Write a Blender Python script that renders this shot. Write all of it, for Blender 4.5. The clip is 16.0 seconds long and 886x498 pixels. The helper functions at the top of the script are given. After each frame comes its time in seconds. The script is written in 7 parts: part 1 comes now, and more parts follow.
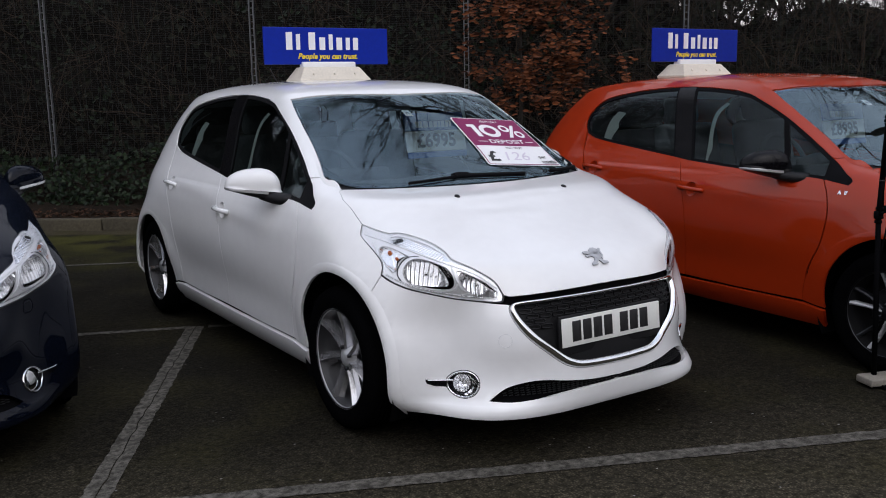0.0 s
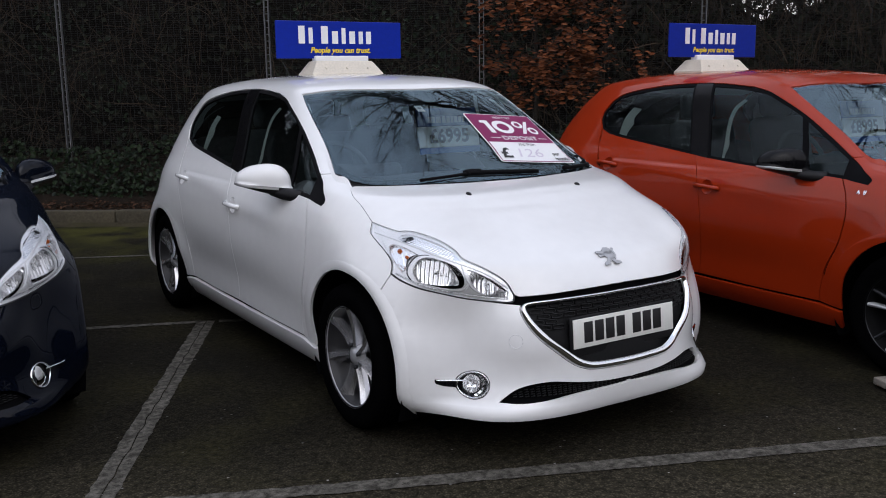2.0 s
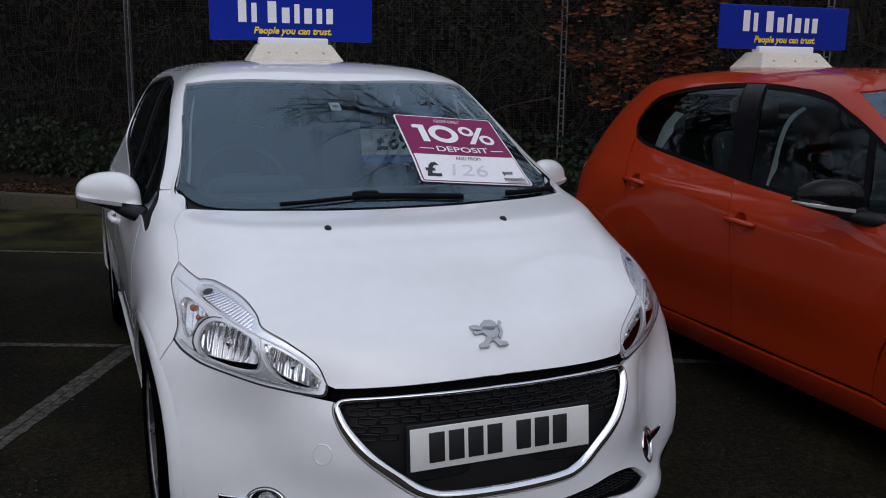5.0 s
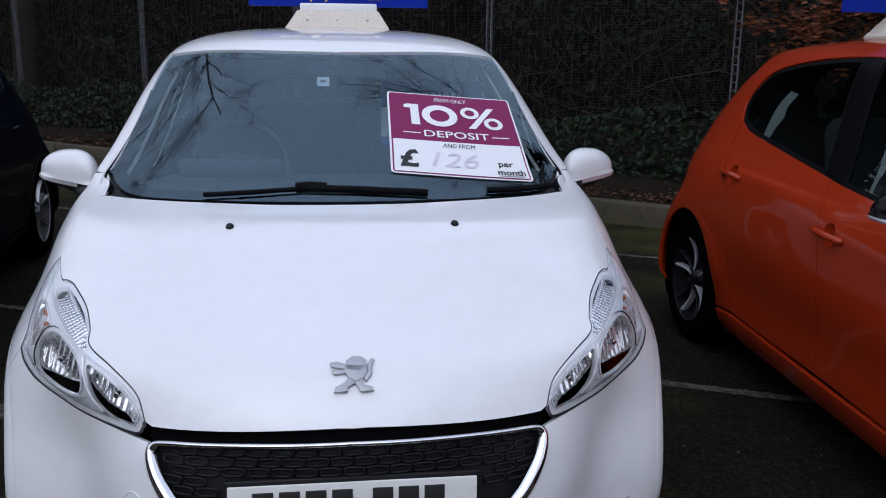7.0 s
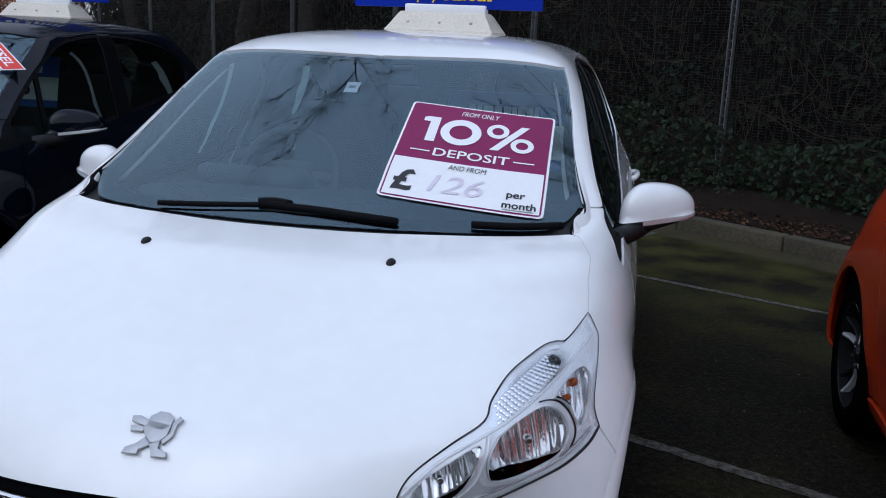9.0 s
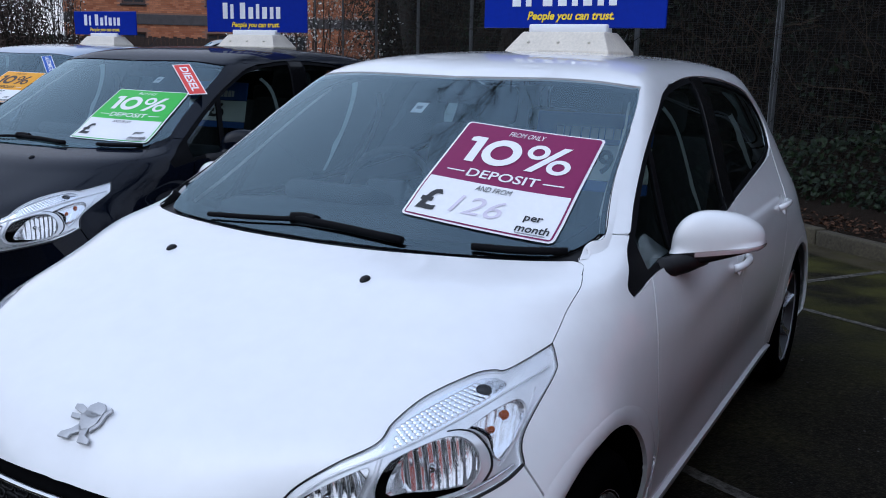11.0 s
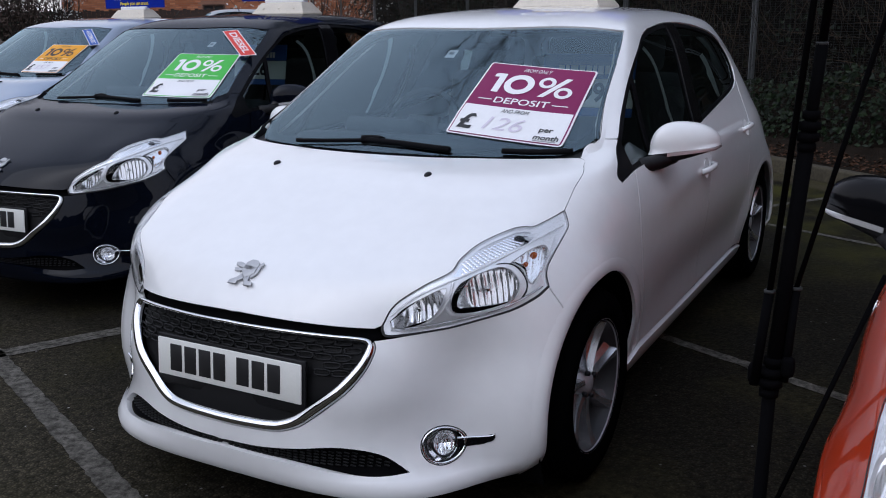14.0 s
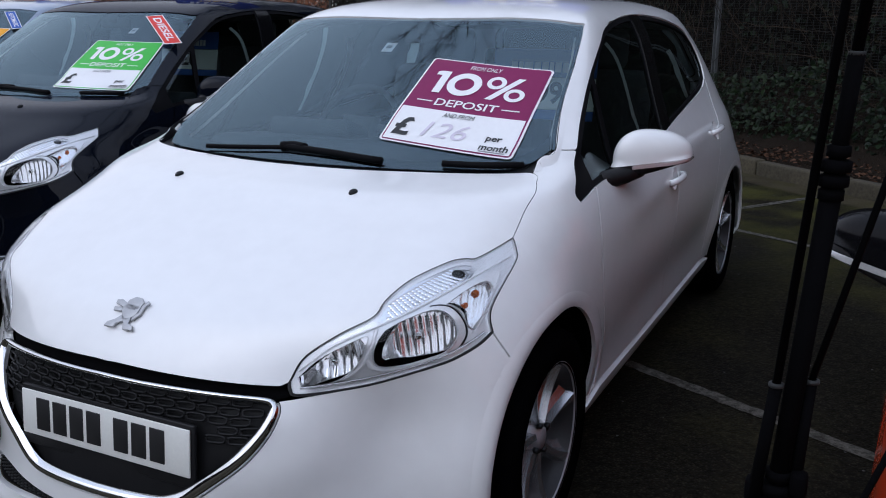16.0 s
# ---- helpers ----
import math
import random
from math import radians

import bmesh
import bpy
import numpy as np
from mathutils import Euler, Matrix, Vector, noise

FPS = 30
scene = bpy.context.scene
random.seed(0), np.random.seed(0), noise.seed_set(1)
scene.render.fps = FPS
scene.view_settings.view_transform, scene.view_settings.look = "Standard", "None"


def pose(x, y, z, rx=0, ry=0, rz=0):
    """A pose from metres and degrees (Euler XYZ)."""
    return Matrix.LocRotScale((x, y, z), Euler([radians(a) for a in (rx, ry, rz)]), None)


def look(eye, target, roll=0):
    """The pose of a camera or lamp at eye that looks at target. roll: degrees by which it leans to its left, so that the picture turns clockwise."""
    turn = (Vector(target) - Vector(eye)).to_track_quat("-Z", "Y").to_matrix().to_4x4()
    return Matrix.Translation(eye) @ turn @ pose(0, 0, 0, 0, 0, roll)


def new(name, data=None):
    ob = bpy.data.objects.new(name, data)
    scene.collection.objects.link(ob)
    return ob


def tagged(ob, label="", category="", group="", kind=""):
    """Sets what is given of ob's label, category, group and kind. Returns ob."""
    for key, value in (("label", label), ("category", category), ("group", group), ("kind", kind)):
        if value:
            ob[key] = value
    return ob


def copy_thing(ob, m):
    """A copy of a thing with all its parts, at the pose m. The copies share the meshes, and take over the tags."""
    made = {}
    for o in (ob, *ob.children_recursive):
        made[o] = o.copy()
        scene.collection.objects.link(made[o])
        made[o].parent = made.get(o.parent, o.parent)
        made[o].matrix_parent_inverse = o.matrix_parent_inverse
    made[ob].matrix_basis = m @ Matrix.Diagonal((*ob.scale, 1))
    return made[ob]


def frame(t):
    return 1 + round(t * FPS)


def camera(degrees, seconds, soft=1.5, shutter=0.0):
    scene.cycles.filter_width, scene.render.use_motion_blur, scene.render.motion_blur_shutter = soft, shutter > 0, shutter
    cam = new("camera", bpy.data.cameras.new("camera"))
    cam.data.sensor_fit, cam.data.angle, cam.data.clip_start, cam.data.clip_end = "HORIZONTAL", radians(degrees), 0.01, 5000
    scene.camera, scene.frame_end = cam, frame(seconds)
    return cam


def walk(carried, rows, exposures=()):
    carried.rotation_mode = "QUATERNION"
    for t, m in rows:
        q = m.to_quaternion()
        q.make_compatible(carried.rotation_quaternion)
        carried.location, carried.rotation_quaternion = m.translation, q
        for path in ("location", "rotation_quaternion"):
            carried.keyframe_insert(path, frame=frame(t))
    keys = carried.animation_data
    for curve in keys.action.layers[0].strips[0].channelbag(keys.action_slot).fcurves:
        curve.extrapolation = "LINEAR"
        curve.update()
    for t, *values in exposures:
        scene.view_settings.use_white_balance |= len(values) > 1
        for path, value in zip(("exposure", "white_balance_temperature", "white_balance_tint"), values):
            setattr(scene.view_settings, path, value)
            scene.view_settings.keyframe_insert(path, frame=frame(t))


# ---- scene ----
from mathutils import geometry

cam = camera(51.7, 16.0, 1.0)
PATH = [
    (0, (-2.473, -3.291, 1.397), (-1.387, -1.647, 1.052), -1.0),
    (0.5, (-2.466, -3.282, 1.403), (-1.403, -1.626, 1.044), -1.1),
    (1, (-2.458, -3.279, 1.405), (-1.403, -1.618, 1.05), -1.0),
    (1.5, (-2.45, -3.272, 1.404), (-1.398, -1.609, 1.047), -0.8),
    (2, (-2.433, -3.26, 1.413), (-1.376, -1.601, 1.052), -0.7),
    (2.3, (-2.384, -3.249, 1.412), (-1.322, -1.595, 1.044), -0.5),
    (2.5, (-2.317, -3.241, 1.408), (-1.269, -1.58, 1.034), -0.5),
    (2.8, (-2.174, -3.235, 1.41), (-1.188, -1.536, 1.036), -0.3),
    (3, (-2.063, -3.219, 1.421), (-1.127, -1.487, 1.066), -0.0),
    (3.3, (-1.91, -3.165, 1.424), (-1.032, -1.414, 1.021), 0.8),
    (3.5, (-1.813, -3.115, 1.411), (-0.943, -1.363, 0.998), 1.2),
    (3.8, (-1.67, -2.999, 1.416), (-0.763, -1.267, 0.997), 2.1),
    (4, (-1.565, -2.933, 1.42), (-0.659, -1.198, 1.012), 1.3),
    (4.3, (-1.43, -2.868, 1.413), (-0.546, -1.125, 0.991), 0.8),
    (4.5, (-1.324, -2.839, 1.405), (-0.479, -1.075, 0.988), 0.2),
    (4.7, (-1.197, -2.817, 1.415), (-0.393, -1.028, 1.024), 0.3),
    (6.8, (-0.151, -2.518, 1.444), (0.181, -0.593, 1.011), 0.6),
    (7, (-0.056, -2.494, 1.445), (0.204, -0.565, 0.986), 0.8),
    (7.3, (0.075, -2.441, 1.433), (0.216, -0.51, 0.933), 1.1),
    (7.5, (0.164, -2.395, 1.422), (0.268, -0.459, 0.931), 1.7),
    (7.8, (0.311, -2.295, 1.429), (0.378, -0.352, 0.959), 3.1),
    (8, (0.389, -2.24, 1.438), (0.415, -0.294, 0.979), 3.1),
    (8.3, (0.488, -2.17, 1.431), (0.387, -0.226, 0.972), 1.6),
    (8.5, (0.566, -2.132, 1.425), (0.373, -0.194, 0.967), 1.1),
    (8.7, (0.662, -2.091, 1.439), (0.39, -0.162, 0.985), 1.6),
    (10.8, (1.321, -1.703, 1.437), (0.429, 0.037, 1.016), 1.5),
    (11, (1.413, -1.757, 1.444), (0.459, -0.049, 1.026), 1.2),
    (11.3, (1.513, -1.845, 1.45), (0.52, -0.162, 1.021), 0.3),
    (11.5, (1.538, -1.898, 1.452), (0.537, -0.221, 1.022), -0.3),
    (11.8, (1.544, -1.992, 1.444), (0.548, -0.309, 1.022), -0.3),
    (12, (1.543, -2.068, 1.435), (0.577, -0.373, 0.993), -0.3),
    (12.3, (1.551, -2.176, 1.43), (0.638, -0.463, 0.95), -0.1),
    (12.5, (1.573, -2.258, 1.43), (0.694, -0.519, 0.976), 0.2),
    (12.8, (1.622, -2.374, 1.424), (0.724, -0.641, 0.988), 0.4),
    (13, (1.66, -2.45, 1.426), (0.735, -0.739, 0.96), 0.1),
    (13.3, (1.689, -2.534, 1.423), (0.76, -0.83, 0.94), -0.8),
    (13.5, (1.692, -2.55, 1.431), (0.767, -0.844, 0.948), -0.5),
    (13.8, (1.7, -2.549, 1.428), (0.754, -0.853, 0.948), -0.8),
    (14, (1.699, -2.545, 1.423), (0.757, -0.851, 0.93), -0.9),
    (14.3, (1.694, -2.516, 1.426), (0.748, -0.826, 0.926), -1.1),
    (14.5, (1.686, -2.482, 1.428), (0.735, -0.795, 0.93), -1.0),
    (14.8, (1.664, -2.404, 1.428), (0.719, -0.716, 0.921), -0.8),
    (15, (1.64, -2.354, 1.431), (0.712, -0.657, 0.921), -0.4),
    (15.3, (1.597, -2.279, 1.437), (0.706, -0.564, 0.923), -0),
    (15.5, (1.579, -2.236, 1.437), (0.706, -0.51, 0.929), 0.2),
    (15.8, (1.562, -2.168, 1.43), (0.694, -0.439, 0.921), 0),
    (16, (1.56, -2.116, 1.428), (0.698, -0.388, 0.908), 0.0),
]
walk(cam, [(t, look(eye, target, roll)) for t, eye, target, roll in PATH],
     [(0.0, 0.12, 6200, 13), (2.0, 0.10, 6150, 13), (3.0, 0.0, 6100, 13), (4.0, -0.28, 6050, 13), (4.7, -0.36, 6000, 13), (7.0, -0.06, 5650, 13), (8.5, -0.05, 5500, 10), (11.0, 0.04, 5330, 10), (11.6, 0.0, 5330, 10), (13.5, 0.0, 5800, 13), (16.0, 0.0, 5650, 12)])

# ---- world, sun ----
world = bpy.data.worlds.new("overcast_sky")
scene.world = world
world.use_nodes = True
wn = world.node_tree
sky = wn.nodes.new("ShaderNodeTexSky")
sky.sky_type, sky.sun_disc = "NISHITA", False
sky.sun_elevation, sky.sun_rotation = radians(48), radians(200)
sky.air_density, sky.dust_density, sky.ozone_density = 1.0, 6.0, 1.0
pale = wn.nodes.new("ShaderNodeHueSaturation")
pale.inputs["Saturation"].default_value = 0.4
veil = wn.nodes.new("ShaderNodeMix")
veil.data_type = "RGBA"
veil.inputs[0].default_value = 0.8
way, up, cloud = wn.nodes.new("ShaderNodeTexCoord"), wn.nodes.new("ShaderNodeSeparateXYZ"), wn.nodes.new("ShaderNodeMix")
cloud.data_type = "RGBA"  # even cloud, greyer towards the horizon and bluer overhead
cloud.inputs[6].default_value, cloud.inputs[7].default_value = (8.1, 7.5, 7.1, 1), (6.5, 7.1, 8.4, 1)
wn.links.new(way.outputs["Generated"], up.inputs[0])
wn.links.new(up.outputs["Z"], cloud.inputs[0])
wn.links.new(cloud.outputs[2], veil.inputs[7])
wn.links.new(sky.outputs[0], pale.inputs["Color"])
wn.links.new(pale.outputs[0], veil.inputs[6])
wn.links.new(veil.outputs[2], wn.nodes["Background"].inputs[0])
wn.nodes["Background"].inputs[1].default_value = 0.13
sun = new("sun", bpy.data.lights.new("sun", "SUN"))
sun.data.energy, sun.data.angle, sun.data.color = 0.5, radians(60), (1.0, 0.97, 0.93)
sun.matrix_world = look((-6, -14, 18), (0, 0, 0))
scene.view_settings.exposure = 0.0

# ---- materials ----
def mat(name, colour, rough=0.5, metal=0.0, noise_scale=0.0, vary=0.0, bump=0.0, fine=0.0, coat=0.0, spec=0.5):
    """A procedural surface: base colour varied at two scales, with fine relief."""
    m = bpy.data.materials.new(name)
    m.use_nodes = True
    nt = m.node_tree
    b = nt.nodes["Principled BSDF"]
    b.inputs["Base Color"].default_value = (*colour, 1)
    b.inputs["Roughness"].default_value, b.inputs["Metallic"].default_value = rough, metal
    b.inputs["Coat Weight"].default_value, b.inputs["Coat Roughness"].default_value = coat, 0.03
    b.inputs["Specular IOR Level"].default_value = spec
    if noise_scale:
        co = nt.nodes.new("ShaderNodeTexCoord")
        big, small = nt.nodes.new("ShaderNodeTexNoise"), nt.nodes.new("ShaderNodeTexNoise")
        big.inputs["Scale"].default_value, small.inputs["Scale"].default_value = noise_scale, noise_scale * 14
        big.inputs["Detail"].default_value = 5
        mix = nt.nodes.new("ShaderNodeMath")
        mix.operation = "ADD"
        for n in (big, small):
            nt.links.new(co.outputs["Object"], n.inputs["Vector"])
        nt.links.new(big.outputs["Fac"], mix.inputs[0])
        nt.links.new(small.outputs["Fac"], mix.inputs[1])
        ramp = nt.nodes.new("ShaderNodeMapRange")
        ramp.inputs["From Min"].default_value, ramp.inputs["From Max"].default_value = 0.6, 1.4
        ramp.inputs["To Min"].default_value, ramp.inputs["To Max"].default_value = 1 - vary, 1 + vary
        nt.links.new(mix.outputs[0], ramp.inputs["Value"])
        mul = nt.nodes.new("ShaderNodeVectorMath")
        mul.operation = "SCALE"
        mul.inputs[0].default_value = colour
        nt.links.new(ramp.outputs[0], mul.inputs["Scale"])
        nt.links.new(mul.outputs[0], b.inputs["Base Color"])
        if bump:
            bp = nt.nodes.new("ShaderNodeBump")
            bp.inputs["Strength"].default_value, bp.inputs["Distance"].default_value = bump, fine or 0.002
            nt.links.new(mix.outputs[0], bp.inputs["Height"])
            nt.links.new(bp.outputs[0], b.inputs["Normal"])
    return m


def glass_mat(name, tint, ior=1.5, rough=0.0, gloss=(1, 1, 1)):
    """Thin clear pane: see-through with a gloss that grows at grazing angles."""
    m = bpy.data.materials.new(name)
    m.use_nodes = True
    nt = m.node_tree
    nt.nodes.clear()
    out, mix = nt.nodes.new("ShaderNodeOutputMaterial"), nt.nodes.new("ShaderNodeMixShader")
    tr, gl, fr = nt.nodes.new("ShaderNodeBsdfTransparent"), nt.nodes.new("ShaderNodeBsdfGlossy"), nt.nodes.new("ShaderNodeFresnel")
    tr.inputs[0].default_value, gl.inputs["Roughness"].default_value, fr.inputs["IOR"].default_value = (*tint, 1), rough, ior
    gl.inputs[0].default_value = (*gloss, 1)
    nt.links.new(fr.outputs[0], mix.inputs[0])
    nt.links.new(tr.outputs[0], mix.inputs[1])
    nt.links.new(gl.outputs[0], mix.inputs[2])
    nt.links.new(mix.outputs[0], out.inputs[0])
    return m


def leaf_mat(name, c1, c2, rough=0.5):
    """Leaves that differ one from another."""
    m = mat(name, c1, rough, spec=0.15)
    nt = m.node_tree
    geo, ramp = nt.nodes.new("ShaderNodeNewGeometry"), nt.nodes.new("ShaderNodeMix")
    ramp.data_type = "RGBA"
    ramp.inputs[6].default_value, ramp.inputs[7].default_value = (*c1, 1), (*c2, 1)
    nt.links.new(geo.outputs["Random Per Island"], ramp.inputs[0])
    nt.links.new(ramp.outputs[2], nt.nodes["Principled BSDF"].inputs["Base Color"])
    return m


def paint(name, colour, coat=1.0, rough=0.35, flake=0.0, spec=0.5):
    m = mat(name, colour, rough, 0.0, 1.3, 0.03, coat=coat, spec=spec)
    m.node_tree.nodes["Principled BSDF"].inputs["Metallic"].default_value = flake
    return m


PAINT_WHITE = paint("white_paint", (0.80, 0.80, 0.80))
PAINT_ORANGE = paint("orange_paint", (0.33, 0.026, 0.0030), 0.75, 0.42, 0.0, 0.08)
PAINT_BLACK = paint("black_paint", (0.0026, 0.0034, 0.0066), 0.44, 0.5, 0.0, 0.02)
PAINT_BLACK.node_tree.nodes["Principled BSDF"].inputs["Coat Tint"].default_value = (0.28, 0.58, 1.0, 1)
PAINT_BLUE = paint("pale_blue_paint", (0.30, 0.36, 0.46), flake=0.4)
CHROME = mat("chrome", (0.80, 0.81, 0.82), 0.10, 1.0, 9, 0.04)
REFLECTOR = mat("lamp_reflector", (0.90, 0.91, 0.93), 0.07, 1.0, 12, 0.05)
BOWL = mat("lamp_bowl", (0.94, 0.945, 0.96), 0.13, 0.88, 12, 0.03)
LAMP_BODY = mat("lamp_inner_bezel", (0.94, 0.95, 0.975), 0.16, 0.38, 12, 0.03)
ALLOY = mat("silver_alloy", (0.42, 0.425, 0.44), 0.34, 0.35, 14, 0.08, 0.05)
SPOKE_SILVER = mat("wheel_silver", (0.52, 0.52, 0.535), 0.27, 0.85, 14, 0.08, 0.05)
ALLOY_DARK = mat("dark_alloy", (0.020, 0.021, 0.024), 0.35, 0.6, 14, 0.08, 0.05)
TYRE = mat("tyre_rubber", (0.0022, 0.0022, 0.0025), 0.9, 0.0, 20, 0.3, 0.3, spec=0.0)
PLASTIC = mat("black_plastic", (0.008, 0.008, 0.009), 0.5, 0.0, 30, 0.2, 0.15, spec=0.25)
GLOSS_BLACK = mat("gloss_black_trim", (0.004, 0.004, 0.005), 0.14, 0.0, 8, 0.1, spec=0.16)
SEAL = mat("black_window_seal", (0.004, 0.004, 0.005), 0.6, 0.0, 8, 0.15, spec=0.06)
MATT_DARK = mat("dark_liner", (0.003, 0.003, 0.0035), 0.9, 0.0, 6, 0.2, spec=0.03)
CABIN = mat("dark_cabin_trim", (0.055, 0.060, 0.068), 0.7, 0.0, 25, 0.25, 0.2)
SEAT_CLOTH = mat("grey_seat_cloth", (0.075, 0.078, 0.085), 0.9, 0.0, 40, 0.3, 0.3)
CABIN_PALE = mat("pale_pillar_trim", (0.60, 0.61, 0.60), 0.7, 0.0, 12, 0.1)
SCREEN_GLASS = glass_mat("windscreen_glass", (0.64, 0.73, 0.76), 2.05, gloss=(0.68, 0.89, 1.0))
SIDE_GLASS = glass_mat("side_window_glass", (0.40, 0.47, 0.46), 1.40, gloss=(0.80, 0.94, 1.0))
LENS = glass_mat("clear_lamp_lens", (0.97, 0.975, 0.98), 1.45)
WHEEL_DARK = mat("dark_wheel_barrel", (0.006, 0.006, 0.0065), 0.8, 0.0, 14, 0.2, spec=0.1)
# silver barrel given a dark colour for the shade behind the spokes
BARREL = mat("shade_dark_barrel", (0.035, 0.035, 0.037), 0.5, 0.5, 14, 0.2)
REPEATER = mat("pale_repeater", (0.72, 0.72, 0.73), 0.16, 0.55, 14, 0.1)
STAND_BLACK = mat("matt_black_tube", (0.0025, 0.0025, 0.003), 0.8, 0.0, 14, 0.2, spec=0.02)
AMBER = mat("amber_lens", (0.40, 0.085, 0.015), 0.15, 0.0, 12, 0.1)
RED_LENS = mat("red_tail_lens", (0.35, 0.01, 0.01), 0.12, 0.0, 12, 0.1, coat=0.5)
PLATE_WHITE = mat("plate_white", (0.74, 0.74, 0.70), 0.4, 0.0, 10, 0.04)
INK = mat("black_ink", (0.012, 0.012, 0.013), 0.5, 0.0, 30, 0.1)
CARD_WHITE = mat("white_card", (0.80, 0.80, 0.81), 0.5, 0.0, 5, 0.03)
CARD_PURPLE = mat("purple_card", (0.20, 0.014, 0.085), 0.45, 0.0, 5, 0.06, spec=0.2)
CARD_GREEN = mat("green_card", (0.08, 0.47, 0.07), 0.45, 0.0, 5, 0.06, spec=0.2)
CARD_YELLOW = mat("amber_card", (0.78, 0.36, 0.02), 0.45, 0.0, 5, 0.06, spec=0.2)
CARD_RED = mat("red_card", (0.62, 0.05, 0.04), 0.45, 0.0, 5, 0.06, spec=0.2)
CARD_BLUE = mat("blue_card", (0.03, 0.10, 0.42), 0.45, 0.0, 5, 0.06, spec=0.2)
SIGN_BLUE = mat("sign_blue", (0.004, 0.020, 0.29), 0.4, 0.0, 4, 0.10, spec=0.2)
SIGN_WHITE = mat("sign_white", (0.82, 0.82, 0.83), 0.4, 0.0, 8, 0.03)
SIGN_YELLOW = mat("sign_yellow", (0.85, 0.62, 0.02), 0.4, 0.0, 8, 0.03)
SIGN_BASE = mat("cream_plastic", (0.66, 0.60, 0.50), 0.5, 0.0, 7, 0.14, 0.1)


# ---- mesh helpers ----
def mesh(name, verts, faces, material, parent=None, label="", smooth=True, normals=None):
    """One mesh object out of its vertices and faces."""
    me = bpy.data.meshes.new(name)
    me.from_pydata([tuple(v) for v in verts], [], faces)
    me.polygons.foreach_set("use_smooth", [smooth] * len(me.polygons))
    if material:
        me.materials.append(material)
    me.update()
    if normals is not None:
        me.normals_split_custom_set_from_vertices([tuple(n) for n in normals])
    ob = new(name, me)
    ob.parent = parent
    if label:
        ob["label"] = label
    return ob


def part(name, bm, material, parent=None, label="", smooth=True):
    """Links a bmesh as one mesh object under a thing or a part."""
    me = bpy.data.meshes.new(name)
    bm.normal_update()
    bm.to_mesh(me)
    bm.free()
    me.polygons.foreach_set("use_smooth", [smooth] * len(me.polygons))
    me.materials.append(material)
    me.update()
    ob = new(name, me)
    ob.parent = parent
    if label:
        ob["label"] = label
    return ob


def thing(name, label, category, group="", m=None):
    ob = new(name)
    ob.empty_display_size = 0.1
    if m is not None:
        ob.matrix_basis = m
    return tagged(ob, label, category, group)


def box_bm(size, m=None, bevel=0.0, bm=None, seg=2):
    """A box of that size about m, with bevelled edges."""
    own = bmesh.new()
    bmesh.ops.create_cube(own, size=1, matrix=Matrix.Diagonal((*size, 1)))
    if bevel:
        bmesh.ops.bevel(own, geom=own.edges[:], offset=bevel, segments=seg, affect="EDGES", profile=0.5)
    if m is not None:
        bmesh.ops.transform(own, matrix=m, verts=own.verts[:])
    return join_bm(bm, own)


def join_bm(bm, own):
    if bm is None:
        return own
    me = bpy.data.meshes.new("tmp")
    own.to_mesh(me)
    own.free()
    bm.from_mesh(me)
    bpy.data.meshes.remove(me)
    return bm


def cyl_bm(r1, r2, depth, m=None, seg=32, bevel=0.0, bm=None):
    own = bmesh.new()
    bmesh.ops.create_cone(own, cap_ends=True, segments=seg, radius1=r1, radius2=r2, depth=depth)
    if bevel:
        bmesh.ops.bevel(own, geom=[e for e in own.edges if abs(e.verts[0].co.z - e.verts[1].co.z) < 1e-6], offset=bevel, segments=2, affect="EDGES", profile=0.5)
    if m is not None:
        bmesh.ops.transform(own, matrix=m, verts=own.verts[:])
    return join_bm(bm, own)


def tube_bm(points, radius, seg=8, bm=None, taper=None, close=False):
    """A round tube along points."""
    own = bm or bmesh.new()
    pts = [Vector(p) for p in points]
    rings = []
    n = len(pts)
    for i, p in enumerate(pts):
        d = (pts[(i + 1) % n] - pts[i - 1]) if close else (pts[min(i + 1, n - 1)] - pts[max(i - 1, 0)])
        d.normalize()
        up = Vector((0, 0, 1)) if abs(d.z) < 0.9 else Vector((1, 0, 0))
        u = d.cross(up).normalized()
        w = d.cross(u)
        r = radius if taper is None else radius * taper(i / (n - 1))
        rings.append([own.verts.new(p + r * (math.cos(2 * math.pi * k / seg) * u + math.sin(2 * math.pi * k / seg) * w)) for k in range(seg)])
    for i in range(n if close else n - 1):
        a, b = rings[i], rings[(i + 1) % n]
        for k in range(seg):
            own.faces.new((a[k], a[(k + 1) % seg], b[(k + 1) % seg], b[k]))
    if not close:
        own.faces.new(rings[0][::-1])
        own.faces.new(rings[-1])
    return own


def lathe_bm(profile, seg=48, m=None, bm=None):
    """Turns (radius, height) pairs round the z axis."""
    own = bmesh.new()
    rings = [[own.verts.new((r * math.cos(2 * math.pi * k / seg), r * math.sin(2 * math.pi * k / seg), h)) for k in range(seg)] for r, h in profile]
    for a, b in zip(rings, rings[1:]):
        for k in range(seg):
            own.faces.new((a[k], a[(k + 1) % seg], b[(k + 1) % seg], b[k]))
    if m is not None:
        bmesh.ops.transform(own, matrix=m, verts=own.verts[:])
    return join_bm(bm, own)


